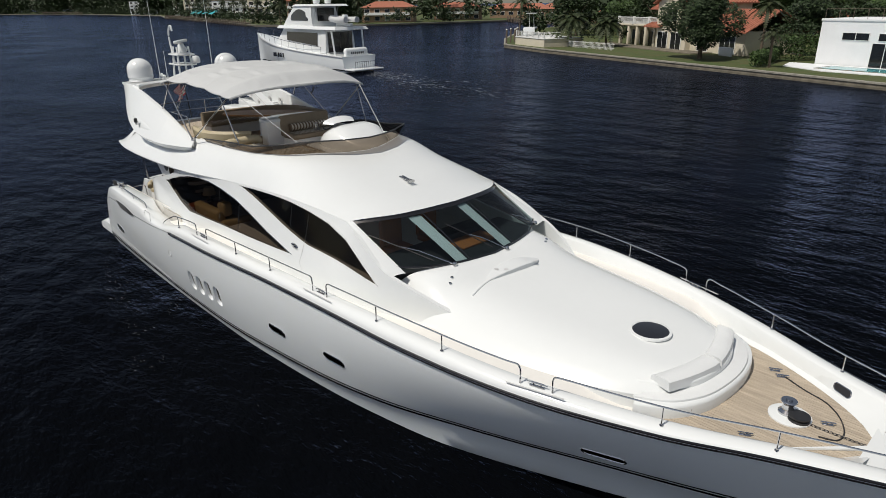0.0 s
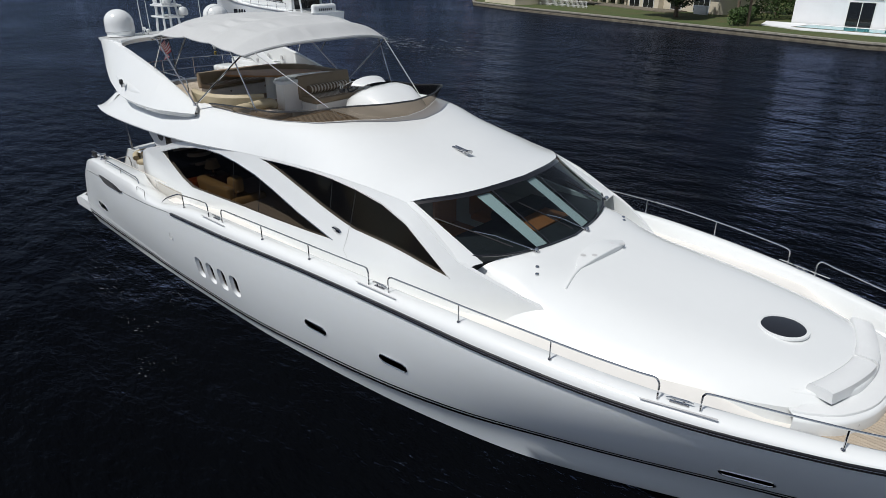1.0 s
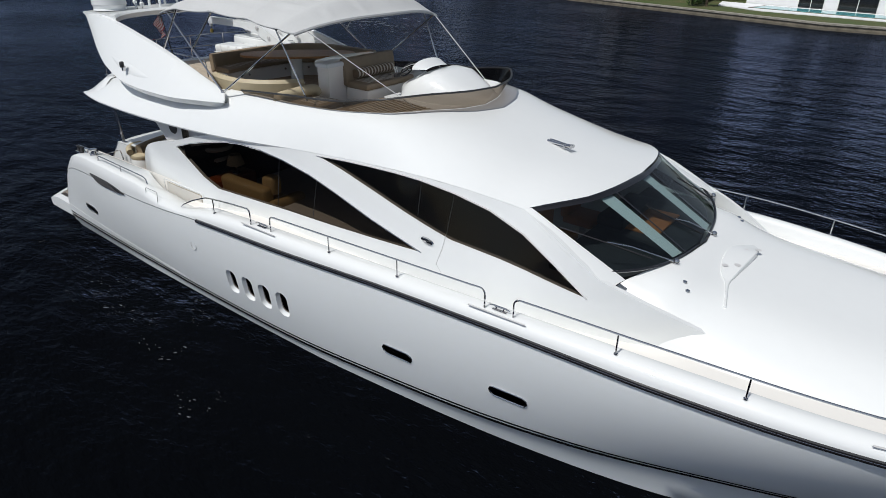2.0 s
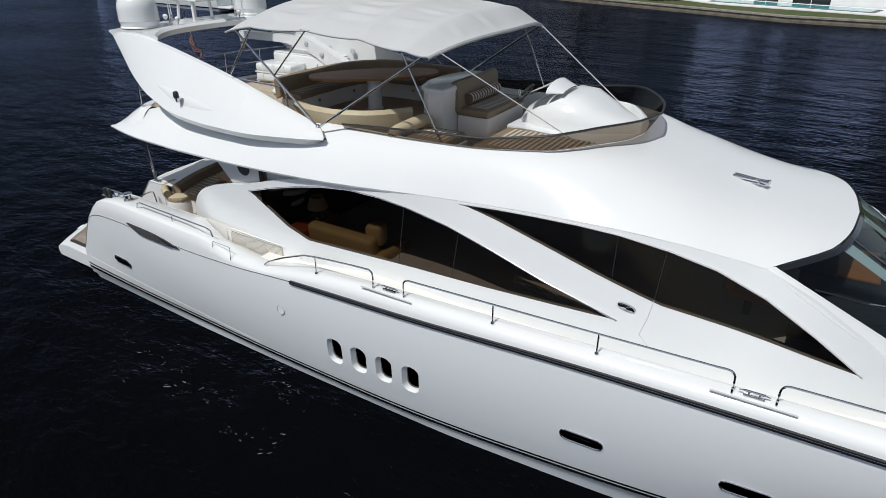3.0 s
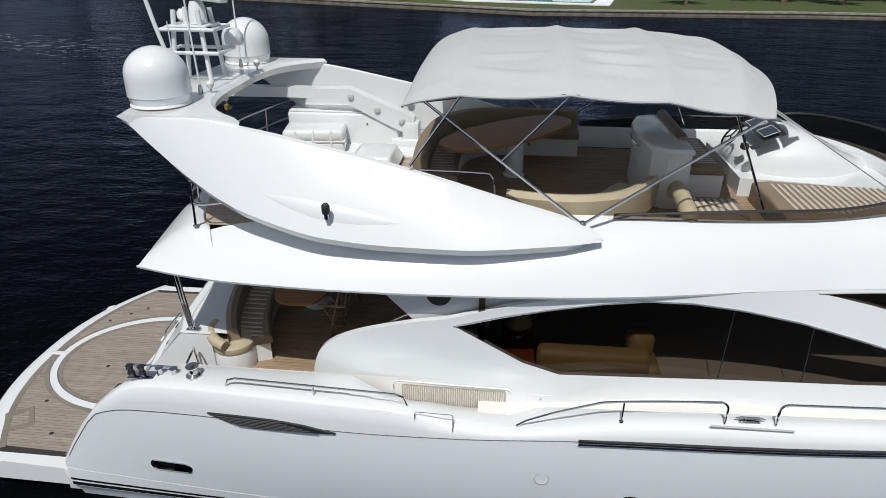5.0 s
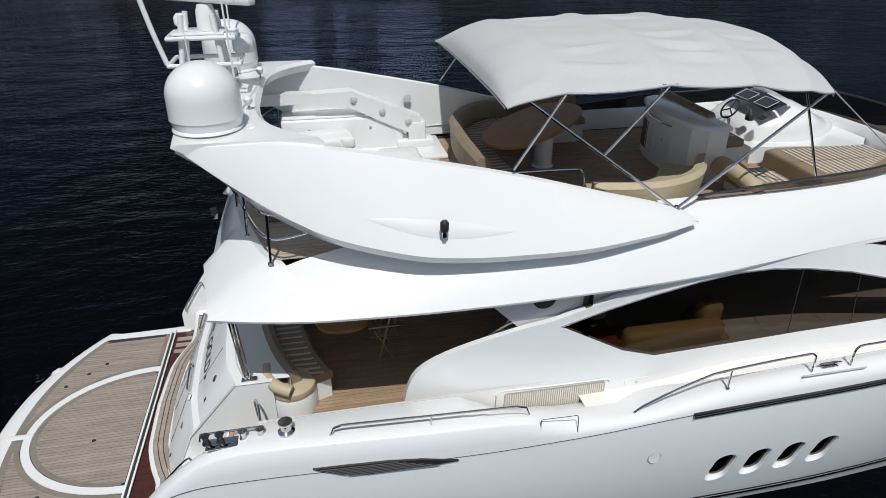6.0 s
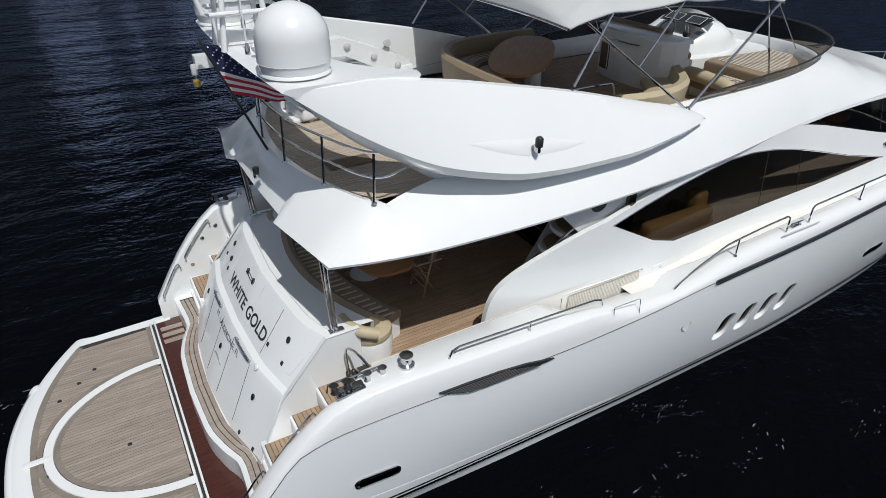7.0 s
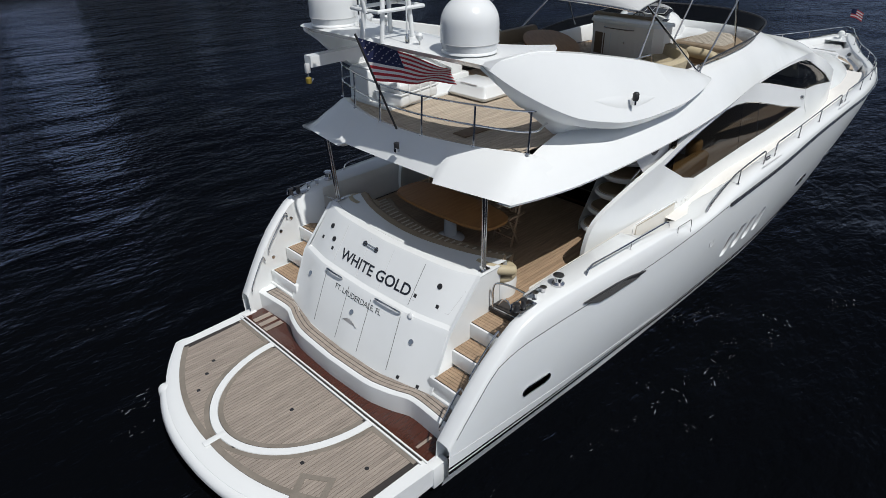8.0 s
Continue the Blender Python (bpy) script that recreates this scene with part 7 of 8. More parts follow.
for wx, wy, spread, n, size in ((6.1, -3.95, 0.20, 6, 0.10), (7.2, -3.98, 0.28, 10, 0.14), (8.0, -4.28, 0.22, 9, 0.13), (8.9, -4.54, 0.22, 8, 0.13), (9.7, -4.4, 0.25, 10, 0.13), (10.6, -4.78, 0.2, 7, 0.12), (10.08, -3.15, 0.10, 10, 0.10), (10.5, -3.45, 0.16, 10, 0.10), (11.0, -3.65, 0.2, 8, 0.09),
                                (11.3, -4.8, 0.3, 10, 0.11), (13.0, -5.35, 0.35, 10, 0.12), (13.2, -4.65, 0.4, 8, 0.07), (15.5, -4.2, 0.9, 8, 0.04), (12.0, -4.2, 0.7, 10, 0.05), (8.0, -5.0, 0.9, 10, 0.05), (5.0, -3.6, 0.6, 8, 0.06), (1.12, 2.25, 0.14, 10, 0.16), (0.9, 1.6, 0.2, 6, 0.12), (1.1, 5.3, 0.2, 5, 0.10)):
    for _ in range(max(3, n // 2)):
        px, py = rng.gauss(wx, spread), rng.gauss(wy, spread * 0.6)
        foam_patch(bm, px, min(py, -3.05) if wy < 0 else py, size * rng.uniform(0.5, 1.4))
tagged(finish(bm, "foam", FOAM, smooth=False), "ragged white foam flecks along the hull", "foam", kind="stuff")
bm = bmesh.new()
for _ in range(160):
    t = rng.random() ** 1.4
    foam_patch(bm, -38 + 26 * t, 42 - 7 * t + rng.gauss(0, 0.8 + 2.6 * t), 1.1 * rng.uniform(0.4, 1.4) * (1.2 - 0.6 * t))
tagged(finish(bm, "wake", FOAM, smooth=False), "white broken wake behind the far yacht", "wake", kind="stuff")

# ---- materials of the shore ----
GRASS = mat("lawn_grass", (0.040, 0.080, 0.014), 0.95, vary=0.45, scale=0.4, bump=0.6, bump_scale=30, colour2=(0.085, 0.08, 0.028))
CAPC = mat("worn_cap_concrete", (0.33, 0.31, 0.26), 0.9, vary=0.5, scale=1.6, bump=0.5, bump_scale=14)
WALLC = mat("weathered_concrete", (0.20, 0.175, 0.13), 0.9, vary=0.55, scale=1.2, bump=0.5, bump_scale=14)
STUCCO = mat("cream_stucco", (0.62, 0.56, 0.44), 0.9, vary=0.10, scale=0.8, bump=0.2, bump_scale=40)
WHITEST = mat("white_stucco", (0.76, 0.77, 0.78), 0.85, vary=0.06, scale=0.8, bump=0.15, bump_scale=40)
TILE = mat("red_clay_tile", (0.40, 0.145, 0.09), 0.85, vary=0.35, scale=1.6, bump=0.4, bump_scale=12)
DKGLASS = mat("dark_house_glass", (0.012, 0.014, 0.016), 0.08, coat=0.3)
FRAMEW = mat("white_frame_paint", (0.7, 0.7, 0.68), 0.5, vary=0.05)
BARK = mat("grey_brown_bark", (0.16, 0.12, 0.085), 0.95, vary=0.4, scale=3, bump=0.6, bump_scale=20)
WOODOLD = mat("old_dock_timber", (0.17, 0.13, 0.10), 0.9, vary=0.4, scale=3, bump=0.3, bump_scale=20)
TANBLD = mat("brown_stucco", (0.30, 0.20, 0.13), 0.9, vary=0.2, scale=0.5)
POOL = mat("pool_water", (0.10, 0.42, 0.45), 0.08)
AQUA = mat("turquoise_awning", (0.02, 0.33, 0.36), 0.7, vary=0.1)


def leaf_material(name, colour, colour2):
    m = mat(name, colour, 0.6, vary=0.5, scale=0.8, colour2=colour2, spec=0.3)
    nt = m.node_tree
    b = nt.nodes["Principled BSDF"]
    geo = nt.nodes.new("ShaderNodeNewGeometry")
    mr = nt.nodes.new("ShaderNodeMapRange")
    mr.inputs[3].default_value, mr.inputs[4].default_value = 0.55, 1.45
    nt.links.new(geo.outputs["Random Per Island"], mr.inputs[0])
    hs = nt.nodes.new("ShaderNodeHueSaturation")
    nt.links.new(mr.outputs[0], hs.inputs["Value"])
    nt.links.new(b.inputs["Base Color"].links[0].from_socket, hs.inputs["Color"])
    nt.links.new(hs.outputs[0], b.inputs["Base Color"])
    return m


LEAF = leaf_material("dark_green_leaves", (0.024, 0.044, 0.013), (0.016, 0.030, 0.010))
LEAF2 = leaf_material("mid_green_leaves", (0.045, 0.080, 0.018), (0.026, 0.05, 0.014))
PALMG = leaf_material("palm_fronds", (0.022, 0.040, 0.014), (0.034, 0.038, 0.015))

# ---- land ----
SHORE = [(-1400, 40), (-1000, 176), (-900, 212), (-720, 222), (-560, 216), (-457, 180), (-312, 147), (-221, 124), (-195, 133), (-182, 150), (-176, 184), (-168, 222), (-140, 214), (-104, 168), (-88, 130), (-70, 104), (-55.9, 87.7), (-42.2, 81.8), (-20.3, 74.6), (-3.0, 68.9), (12.5, 63.6), (40, 64.5), (90, 62), (180, 66), (600, 90), (1500, 140)]
LZ = 0.62
back = [(x * 1.02, y + 900) for x, y in reversed(SHORE)]
bm = slab(SHORE + back, -1.0, LZ)
tagged(finish(bm, "ground", GRASS, smooth=False), "green lawn shore behind the sea wall", "ground", kind="structure")
rings = []
caps = []
sp = []
for a, b in zip(SHORE, SHORE[1:]):
    n = max(1, int(math.dist(a, b) / 12))
    sp += [(a[0] + (b[0] - a[0]) * i / n, a[1] + (b[1] - a[1]) * i / n) for i in range(n)]
sp.append(SHORE[-1])
for i, p in enumerate(sp):
    a, b = sp[max(i - 1, 0)], sp[min(i + 1, len(sp) - 1)]
    d = Vector((b[0] - a[0], b[1] - a[1], 0)).normalized()
    n = Vector((d.y, -d.x, 0))
    q = Vector((p[0], p[1], 0)) + n * 0.35
    rings.append([q + Vector((0, 0, -1)), q + n * 0.05 + Vector((0, 0, 0.2)), q + Vector((0, 0, LZ - 0.1)), q - n * 0.3 + Vector((0, 0, LZ - 0.1))])
    caps.append([q + n * 0.12 + Vector((0, 0, LZ - 0.12)), q + n * 0.12 + Vector((0, 0, LZ + 0.04)), q - n * 0.5 + Vector((0, 0, LZ + 0.06)), q - n * 0.55 + Vector((0, 0, LZ - 0.1))])
sw = tagged(finish(loft(rings), "sea_wall", WALLC, smooth=False), "weathered concrete sea wall with a pale cap", "sea wall", kind="structure")
part("cap", loft(caps), CAPC, sw, "pale worn concrete cap", smooth=False)


def shore_y(x):
    for a, b in zip(SHORE, SHORE[1:]):
        if a[0] <= x <= b[0]:
            return a[1] + (b[1] - a[1]) * (x - a[0]) / (b[0] - a[0])
    return 100.0


# ---- plants ----
def leaf_cloud(centre, radii, count, size, rg, bm=None, flat=0.0):
    """Many small leaf blades spread unevenly through a crown."""
    vs, fs = [], []
    lobes = [(Vector((rg.gauss(0, 0.45) * radii[0], rg.gauss(0, 0.45) * radii[1], rg.gauss(0, 0.35) * radii[2])), rg.uniform(0.35, 0.6)) for _ in range(9)]
    for _ in range(count):
        lo, lr = rg.choice(lobes)
        d = Vector((rg.gauss(0, 1), rg.gauss(0, 1), rg.gauss(0, 1))).normalized()
        p = Vector(centre) + lo + Vector((d.x * radii[0], d.y * radii[1], d.z * radii[2])) * lr * rg.uniform(0.6, 1.05)
        a = Vector((rg.gauss(0, 1), rg.gauss(0, 1), rg.gauss(0, 0.6))).normalized()
        b = a.orthogonal().normalized()
        s = size * rg.uniform(0.6, 1.4)
        k = len(vs)
        vs += [p - a * s, p + b * s * 0.45, p + a * s, p - b * s * 0.45]
        fs.append((k, k + 1, k + 2, k + 3))
    return vs, fs


def mesh_from(name, vs, fs, material, parent=None, label=""):
    me = bpy.data.meshes.new(name)
    me.from_pydata([tuple(v) for v in vs], [], fs)
    me.materials.append(material)
    o = new(name, me)
    if parent is not None:
        o.parent = parent
    if label:
        tagged(o, label)
    return o


def broad_tree(x, y, h, r, seed, leaf, count=1500, size=0.28, low=0.68, label="leafy green broad tree on the shore"):
    rg = random.Random(seed)
    t = thing("tree", label, "tree", "shore trees", at=(x, y, LZ), turn=rg.uniform(0, 360))
    top = h * 0.55
    bm = tube([(0, 0, -0.1), (0.1, 0.05, top * 0.5), (0.0, 0.1, top)], [0.28 * h / 8, 0.2 * h / 8, 0.12 * h / 8], 8)
    for k in range(6):
        a = k * 1.05 + rg.uniform(-0.3, 0.3)
        e = (math.cos(a) * r * 0.7, math.sin(a) * r * 0.7, h * rg.uniform(0.55, 0.85))
        tube([(0, 0.05, top * 0.6), (e[0] * 0.45, e[1] * 0.45, top * 0.95), e], [0.09 * h / 8, 0.06 * h / 8, 0.02], 6, bm)
    part("trunk", bm, BARK, t)
    vs, fs = leaf_cloud((0, 0, h * low), (r, r, h * (1.04 - low)), count, size, rg)
    mesh_from("crown", vs, fs, leaf, t)
    return t


def palm(x, y, h, seed, lush=1.0, reach=2.0, label="slender palm with drooping green fronds"):
    rg = random.Random(seed)
    t = thing("palm", label, "palm", "shore palms", at=(x, y, LZ), turn=rg.uniform(0, 360))
    lx, ly = rg.uniform(-0.5, 0.5), rg.uniform(-0.5, 0.5)
    part("trunk", tube(flow([(0, 0, -0.1), (lx * 0.3, ly * 0.3, h * 0.4), (lx, ly, h)], 4), 0.10 + 0.035 * reach, 8), BARK, t)
    n = int(26 * lush)
    for k in range(n):
        a = k * 2.4 + rg.uniform(-0.2, 0.2)
        el = radians(75 - 100 * (k / n) + rg.uniform(-8, 8))
        L = reach * rg.uniform(0.85, 1.15)
        d = Vector((math.cos(a) * math.cos(el), math.sin(a) * math.cos(el), math.sin(el)))
        side = Vector((-math.sin(a), math.cos(a), 0))
        base = Vector((lx, ly, h))
        rib = [base + d * L * j / 15 + Vector((0, 0, -0.7 * L * (j / 15) ** 2)) for j in range(16)]
        vs, fs = list(rib), []
        for j in range(15):
            w = 0.26 * L * math.sin(math.pi * (0.12 + 0.82 * j / 15))
            for sg in (-1, 1):
                fs.append((j, j + 1, len(vs)))
                vs.append(rib[j] + side * sg * w + d * 0.12 * L - Vector((0, 0, 0.45 * w)))
        mesh_from("frond", vs, fs, PALMG, t)
    return t


def hedge(x0, y0, x1, y1, h, w, seed, leaf, label="clipped green hedge between the gardens"):
    rg = random.Random(seed)
    L = math.dist((x0, y0), (x1, y1))
    vs, fs = [], []
    d = Vector((x1 - x0, y1 - y0, 0)) / L
    nrm = Vector((-d.y, d.x, 0))
    for _ in range(int(L * 170)):
        p = Vector((x0, y0, LZ)) + d * rg.uniform(0, L) + nrm * rg.uniform(-w / 2, w / 2) + Vector((0, 0, h * math.sqrt(rg.random())))
        a = Vector((rg.gauss(0, 1), rg.gauss(0, 1), rg.gauss(0, 1))).normalized()
        b = a.orthogonal().normalized()
        s = rg.uniform(0.1, 0.24)
        k = len(vs)
        vs += [p - a * s, p + b * s * 0.5, p + a * s, p - b * s * 0.5]
        fs.append((k, k + 1, k + 2, k + 3))
    tagged(mesh_from("hedge", vs, fs, leaf), label, "hedge")


# ---- red-roofed villa ----
def villa():
    v = thing("villa", "cream stucco villa with red clay tile roofs", "house", at=(-39.8, 101.2, LZ), turn=-27)

    def wall(name, x0, x1, y0, y1, z0, z1, m=STUCCO):
        return part(name, box((x1 - x0, y1 - y0, z1 - z0), ((x0 + x1) / 2, (y0 + y1) / 2, (z0 + z1) / 2), 0.0), m, v, smooth=False)

    def gable(name, x0, x1, y0, y1, ze, zr, along_x, over=0.5):
        x0, x1, y0, y1 = x0 - over, x1 + over, y0 - over, y1 + over
        bm = bmesh.new()
        if along_x:
            ym = (y0 + y1) / 2
            pts = [(x0, y0, ze), (x1, y0, ze), (x1, ym, zr), (x0, ym, zr), (x0, y1, ze), (x1, y1, ze)]
        else:
            xm = (x0 + x1) / 2
            pts = [(x0, y1, ze), (x0, y0, ze), (xm, y0, zr), (xm, y1, zr), (x1, y1, ze), (x1, y0, ze)]
        up = [bm.verts.new(p) for p in pts]
        lo = [bm.verts.new((p[0], p[1], p[2] - 0.18)) for p in pts]
        for q in ((0, 1, 2, 3), (3, 2, 5, 4)):
            bm.faces.new([up[i] for i in q])
            bm.faces.new([lo[i] for i in reversed(q)])
        for i, j in ((0, 1), (1, 2), (2, 5), (5, 4), (4, 3), (3, 0)):
            bm.faces.new((up[j], up[i], lo[i], lo[j]))
        rf = part(name, bm, TILE, v, "red clay tile roof", smooth=False)
        # tile rolls down the slope
        n = int(((x1 - x0) if along_x else (y1 - y0)) / 0.55)
        for s in (0, 1):
            bm = bmesh.new()
            for k in range(n):
                f = (k + 0.5) / n
                if along_x:
                    x = x0 + (x1 - x0) * f
                    a, b = (x, y0 if s == 0 else y1, ze + 0.03), (x, (y0 + y1) / 2, zr + 0.03)
                else:
                    y = y0 + (y1 - y0) * f
                    a, b = (x0 if s == 0 else x1, y, ze + 0.03), ((x0 + x1) / 2, y, zr + 0.03)
                tube([a, b], 0.09, 5, bm)
            tagged(part("tile_roll", bm, TILE, rf), kind="stuff")
        return rf

    def window(x, y, z, w, h, mull=1, label=""):
        f = part("window", box((w + 0.16, 0.10, h + 0.16), (x, y - 0.02, z), 0.01), FRAMEW, v, label or "dark window with a white frame", smooth=False)
        n = mull + 1
        for k in range(n):
            part("pane", box((w / n - 0.08, 0.03, h - 0.04), (x - w / 2 + w * (k + 0.5) / n, y - 0.065, z), 0.0), DKGLASS, f, smooth=False)
        return f
    # left wing: arcade below, balcony above
    wall("wall", 0, 14, 2.5, 11, 0, 3.4)
    wall("wall", 4.5, 14, 5.0, 11, 3.4, 6.3)
    part("balcony_floor", box((15, 4.0, 0.3), (6.8, 1.9, 3.5), 0.02), STUCCO, v)
    for k in range(6):
        part("arcade_pillar", box((0.55, 0.55, 3.4), (0.4 + 2.7 * k, 0.25, 1.7), 0.03), STUCCO, v)
    for k in range(5):
        x = 1.75 + 2.7 * k
        part("arcade_opening", box((2.0, 0.1, 2.5), (x, 2.45, 1.3), 0.0), DKGLASS, v, "dark glazed arcade opening")
    bal = part("balustrade", box((14.6, 0.25, 0.16), (6.9, 0.1, 4.75), 0.03), FRAMEW, v, "cream stone balustrade")
    for k in range(44):
        part("baluster", spin([(0.06, 3.65), (0.10, 3.9), (0.06, 4.3), (0.09, 4.7)], (0.0 + 0.325 * k, 0.1, 0), 6), FRAMEW, bal)
    for x in (-0.3, 4.6, 9.4, 14.0):
        part("balcony_post", box((0.4, 0.4, 1.5), (x, 0.1, 4.2), 0.03), FRAMEW, bal)
    gable("roof", 4.2, 14, 4.4, 11, 6.2, 8.0, True)
    part("chimney", box((1.4, 1.2, 3.0), (3.2, 7.0, 6.6), 0.03), STUCCO, v)
    # centre gable
    wall("wall", 13, 21, -0.8, 11, 0, 7.2)
    bm = bmesh.new()
    a = [bm.verts.new(p) for p in ((13, -0.8, 7.2), (21, -0.8, 7.2), (17, -0.8, 9.4))]
    b = [bm.verts.new(p) for p in ((13, -0.55, 7.2), (21, -0.55, 7.2), (17, -0.55, 9.4))]
    bm.faces.new(a)
    bm.faces.new(b[::-1])
    part("gable_wall", bm, STUCCO, v, smooth=False)
    gable("roof", 13, 21, -0.8, 11, 7.15, 9.5, False, 0.7)
    window(17, -0.85, 5.4, 2.6, 1.7, 1)
    window(15, -0.85, 1.4, 2.6, 2.5, 1, "dark sliding glass door with a white frame")
    window(18.6, -0.85, 1.4, 2.6, 2.5, 1, "dark sliding glass door with a white frame")
    gable("roof", 10.5, 14.5, -1.4, 2.0, 3.5, 4.2, True, 0.2)
    # right wing
    wall("wall", 20.5, 33, 0.2, 10, 0, 3.3)
    gable("roof", 20.5, 33, 0.2, 10, 3.25, 6.2, True, 0.8)
    window(24, 0.15, 1.35, 2.4, 2.3, 1, "dark sliding glass door with a white frame")
    window(29.5, 0.15, 1.35, 3.2, 2.3, 2, "dark sliding glass door with a white frame")
    part("terrace", box((30, 4.0, 0.2), (12, -2.2, 0.05), 0.02), WALLC, v)
    part("garden_wall", box((2.6, 0.3, 1.2), (31.5, -1.6, 0.6), 0.03), WHITEST, v)


villa()
# ---- white modern house with pool ----
wh2 = thing("white_house", "plain white modern house with dark windows", "house", at=(1.2, 79.6, LZ), turn=-12)
part("wall", box((22, 10, 5.2), (11, 5, 2.6), 0.0), WHITEST, wh2, smooth=False)
part("parapet", box((22.2, 10.2, 0.25), (11, 5, 5.2), 0.02), WHITEST, wh2)
for x, z, w, h in ((4.2, 3.4, 3.0, 0.75), (8.2, 3.4, 3.0, 0.75), (7.6, 1.4, 2.8, 2.6), (12.5, 1.4, 4.0, 2.6), (15, 3.4, 3.0, 0.75)):
    f = part("window", box((w + 0.1, 0.10, h + 0.1), (x, -0.03, z), 0.0), FRAMEW, wh2, "dark window with a thin frame", smooth=False)
    for k in (0, 1):
        part("pane", box((w / 2 - 0.08, 0.03, h), (x - w / 4 + k * w / 2, -0.075, z), 0.0), DKGLASS, f, smooth=False)
rl = thing("roof_railing", "thin dark metal railing on the flat roof", "railing", at=(1.2, 79.6, LZ + 5.3), turn=-12)
for k in range(14):
    part("post", tube([(0.8 * k * 2, 0.5, 0), (0.8 * k * 2, 0.5, 1.1)], 0.03, 5), WOODOLD, rl)
part("rail", tube([(0, 0.5, 1.1), (21, 0.5, 1.1)], 0.03, 5), WOODOLD, rl)
pt = thing("pool_terrace", "white paved pool terrace with turquoise pool", "pool", at=(1.2, 79.6, LZ), turn=-12)
part("paving", slab([(-3, -0.2), (22, -0.2), (22, -7.0), (5, -7.5), (-1, -5.0)], 0.0, 0.10), WHITEST, pt, smooth=False)
part("pool_edge", slab([(3, -1.6), (20, -1.6), (20, -5.6), (3, -5.6)], 0.10, 0.14), WALLC, pt, smooth=False)
part("pool_water", slab([(3.4, -2.0), (19.6, -2.0), (19.6, -5.2), (3.4, -5.2)], 0.11, 0.16), POOL, pt, "pale turquoise pool water", smooth=False)

# ---- waterside terrace with railing, boat lift ----
te = thing("waterside_terrace", "white walled waterside terrace with railings", "terrace", at=(-54.6, 88.6, -0.1), turn=-22)
part("wall", box((10.8, 8, 2.4), (5.4, 4.2, 0.9), 0.02), STUCCO, te, smooth=False)
part("coping", box((11.0, 8.2, 0.14), (5.4, 4.2, 2.12), 0.03), FRAMEW, te)
ra = part("railing", tube([(0.1, 0.3, 3.15), (10.7, 0.3, 3.15), (10.7, 8, 3.15)], 0.05, 6), FRAMEW, te, "white terrace railing")
for k in range(36):
    part("baluster", tube([(0.1 + 0.303 * k, 0.3, 2.15), (0.1 + 0.303 * k, 0.3, 3.15)], 0.03, 5), FRAMEW, ra)
for k in range(6):
    part("railing_post", box((0.16, 0.16, 1.15), (0.2 + 2.1 * k, 0.3, 2.7), 0.02), FRAMEW, ra)
fe = thing("garden_fence", "white picket garden fence on the lawn", "fence", at=(-43, 86.5, LZ), turn=-16)
for k in range(40):
    part("picket", box((0.07, 0.04, 1.1), (0.3 * k, 2.5, 0.55), 0.0), FRAMEW, fe, smooth=False)
for z in (0.3, 0.95):
    part("rail", box((12, 0.05, 0.06), (6, 2.5, z), 0.0), FRAMEW, fe, smooth=False)
for k, (x, y) in enumerate(((-52, 90), (-49.5, 91), (-47, 90.5))):
    lo = thing("sun_lounger", "white sun lounger on the waterside terrace", "lounger", "terrace loungers", at=(x, y, 2.2), turn=20 + 30 * k)
    part("seat", box((1.3, 0.6, 0.08), (0, 0, 0.35), 0.03), FRAMEW, lo)
    part("backrest", box((0.7, 0.6, 0.08), (-0.85, 0, 0.58), 0.03, tilt=(0, 40)), FRAMEW, lo)
    for sx in (-0.5, 0.5):
        for sy in (-0.25, 0.25):
            part("leg", box((0.05, 0.05, 0.33), (sx, sy, 0.165), 0.0), FRAMEW, lo, smooth=False)


def piling(x, y, h):
    p = thing("dock_piling", "dark weathered dock piling standing in the water", "piling", "dock pilings", at=(x, y, -1))
    part("pole", tube([(0, 0, 0), (0.03, 0, h + 1)], 0.17, 8), WOODOLD, p)
    part("cap", spin([(0.18, h + 1.0), (0.1, h + 1.12), (0, h + 1.15)], (0.03, 0, 0), 8), FRAMEW, p)


for x, y, h in ((-57, 89, 3.2), (-58.5, 92, 3.2), (-60, 95, 3.0), (-63, 99, 3.0), (-66, 103, 3.0)):
    piling(x, y, h)


def dock(x0, y0, x1, y1, z=1.3):
    d = thing("dock", "weathered timber dock on piles along the shore", "dock", "timber docks")
    L = math.dist((x0, y0), (x1, y1))
    a = math.degrees(math.atan2(y1 - y0, x1 - x0))
    d.matrix_basis = pose(x0, y0, 0, 0, 0, a)
    part("deck", box((L, 2.0, 0.2), (L / 2, 0, z), 0.0), WOODOLD, d, smooth=False)
    n = int(L / 3.5)
    for k in range(n + 1):
        part("post", tube([(L * k / n, -1.1, -1), (L * k / n, -1.1, z + 1.0)], 0.2, 7), WOODOLD, d)
        part("brace", box((0.15, 2.1, 0.25), (L * k / n, 0, z - 0.25), 0.0), WOODOLD, d, smooth=False)


dock(-440, 174, -318, 146, 1.6)
dock(-312, 145, -226, 123, 1.4)
dock(-900, 206, -780, 216, 2.4)
dock(-168, 219, -112, 174, 1.3)


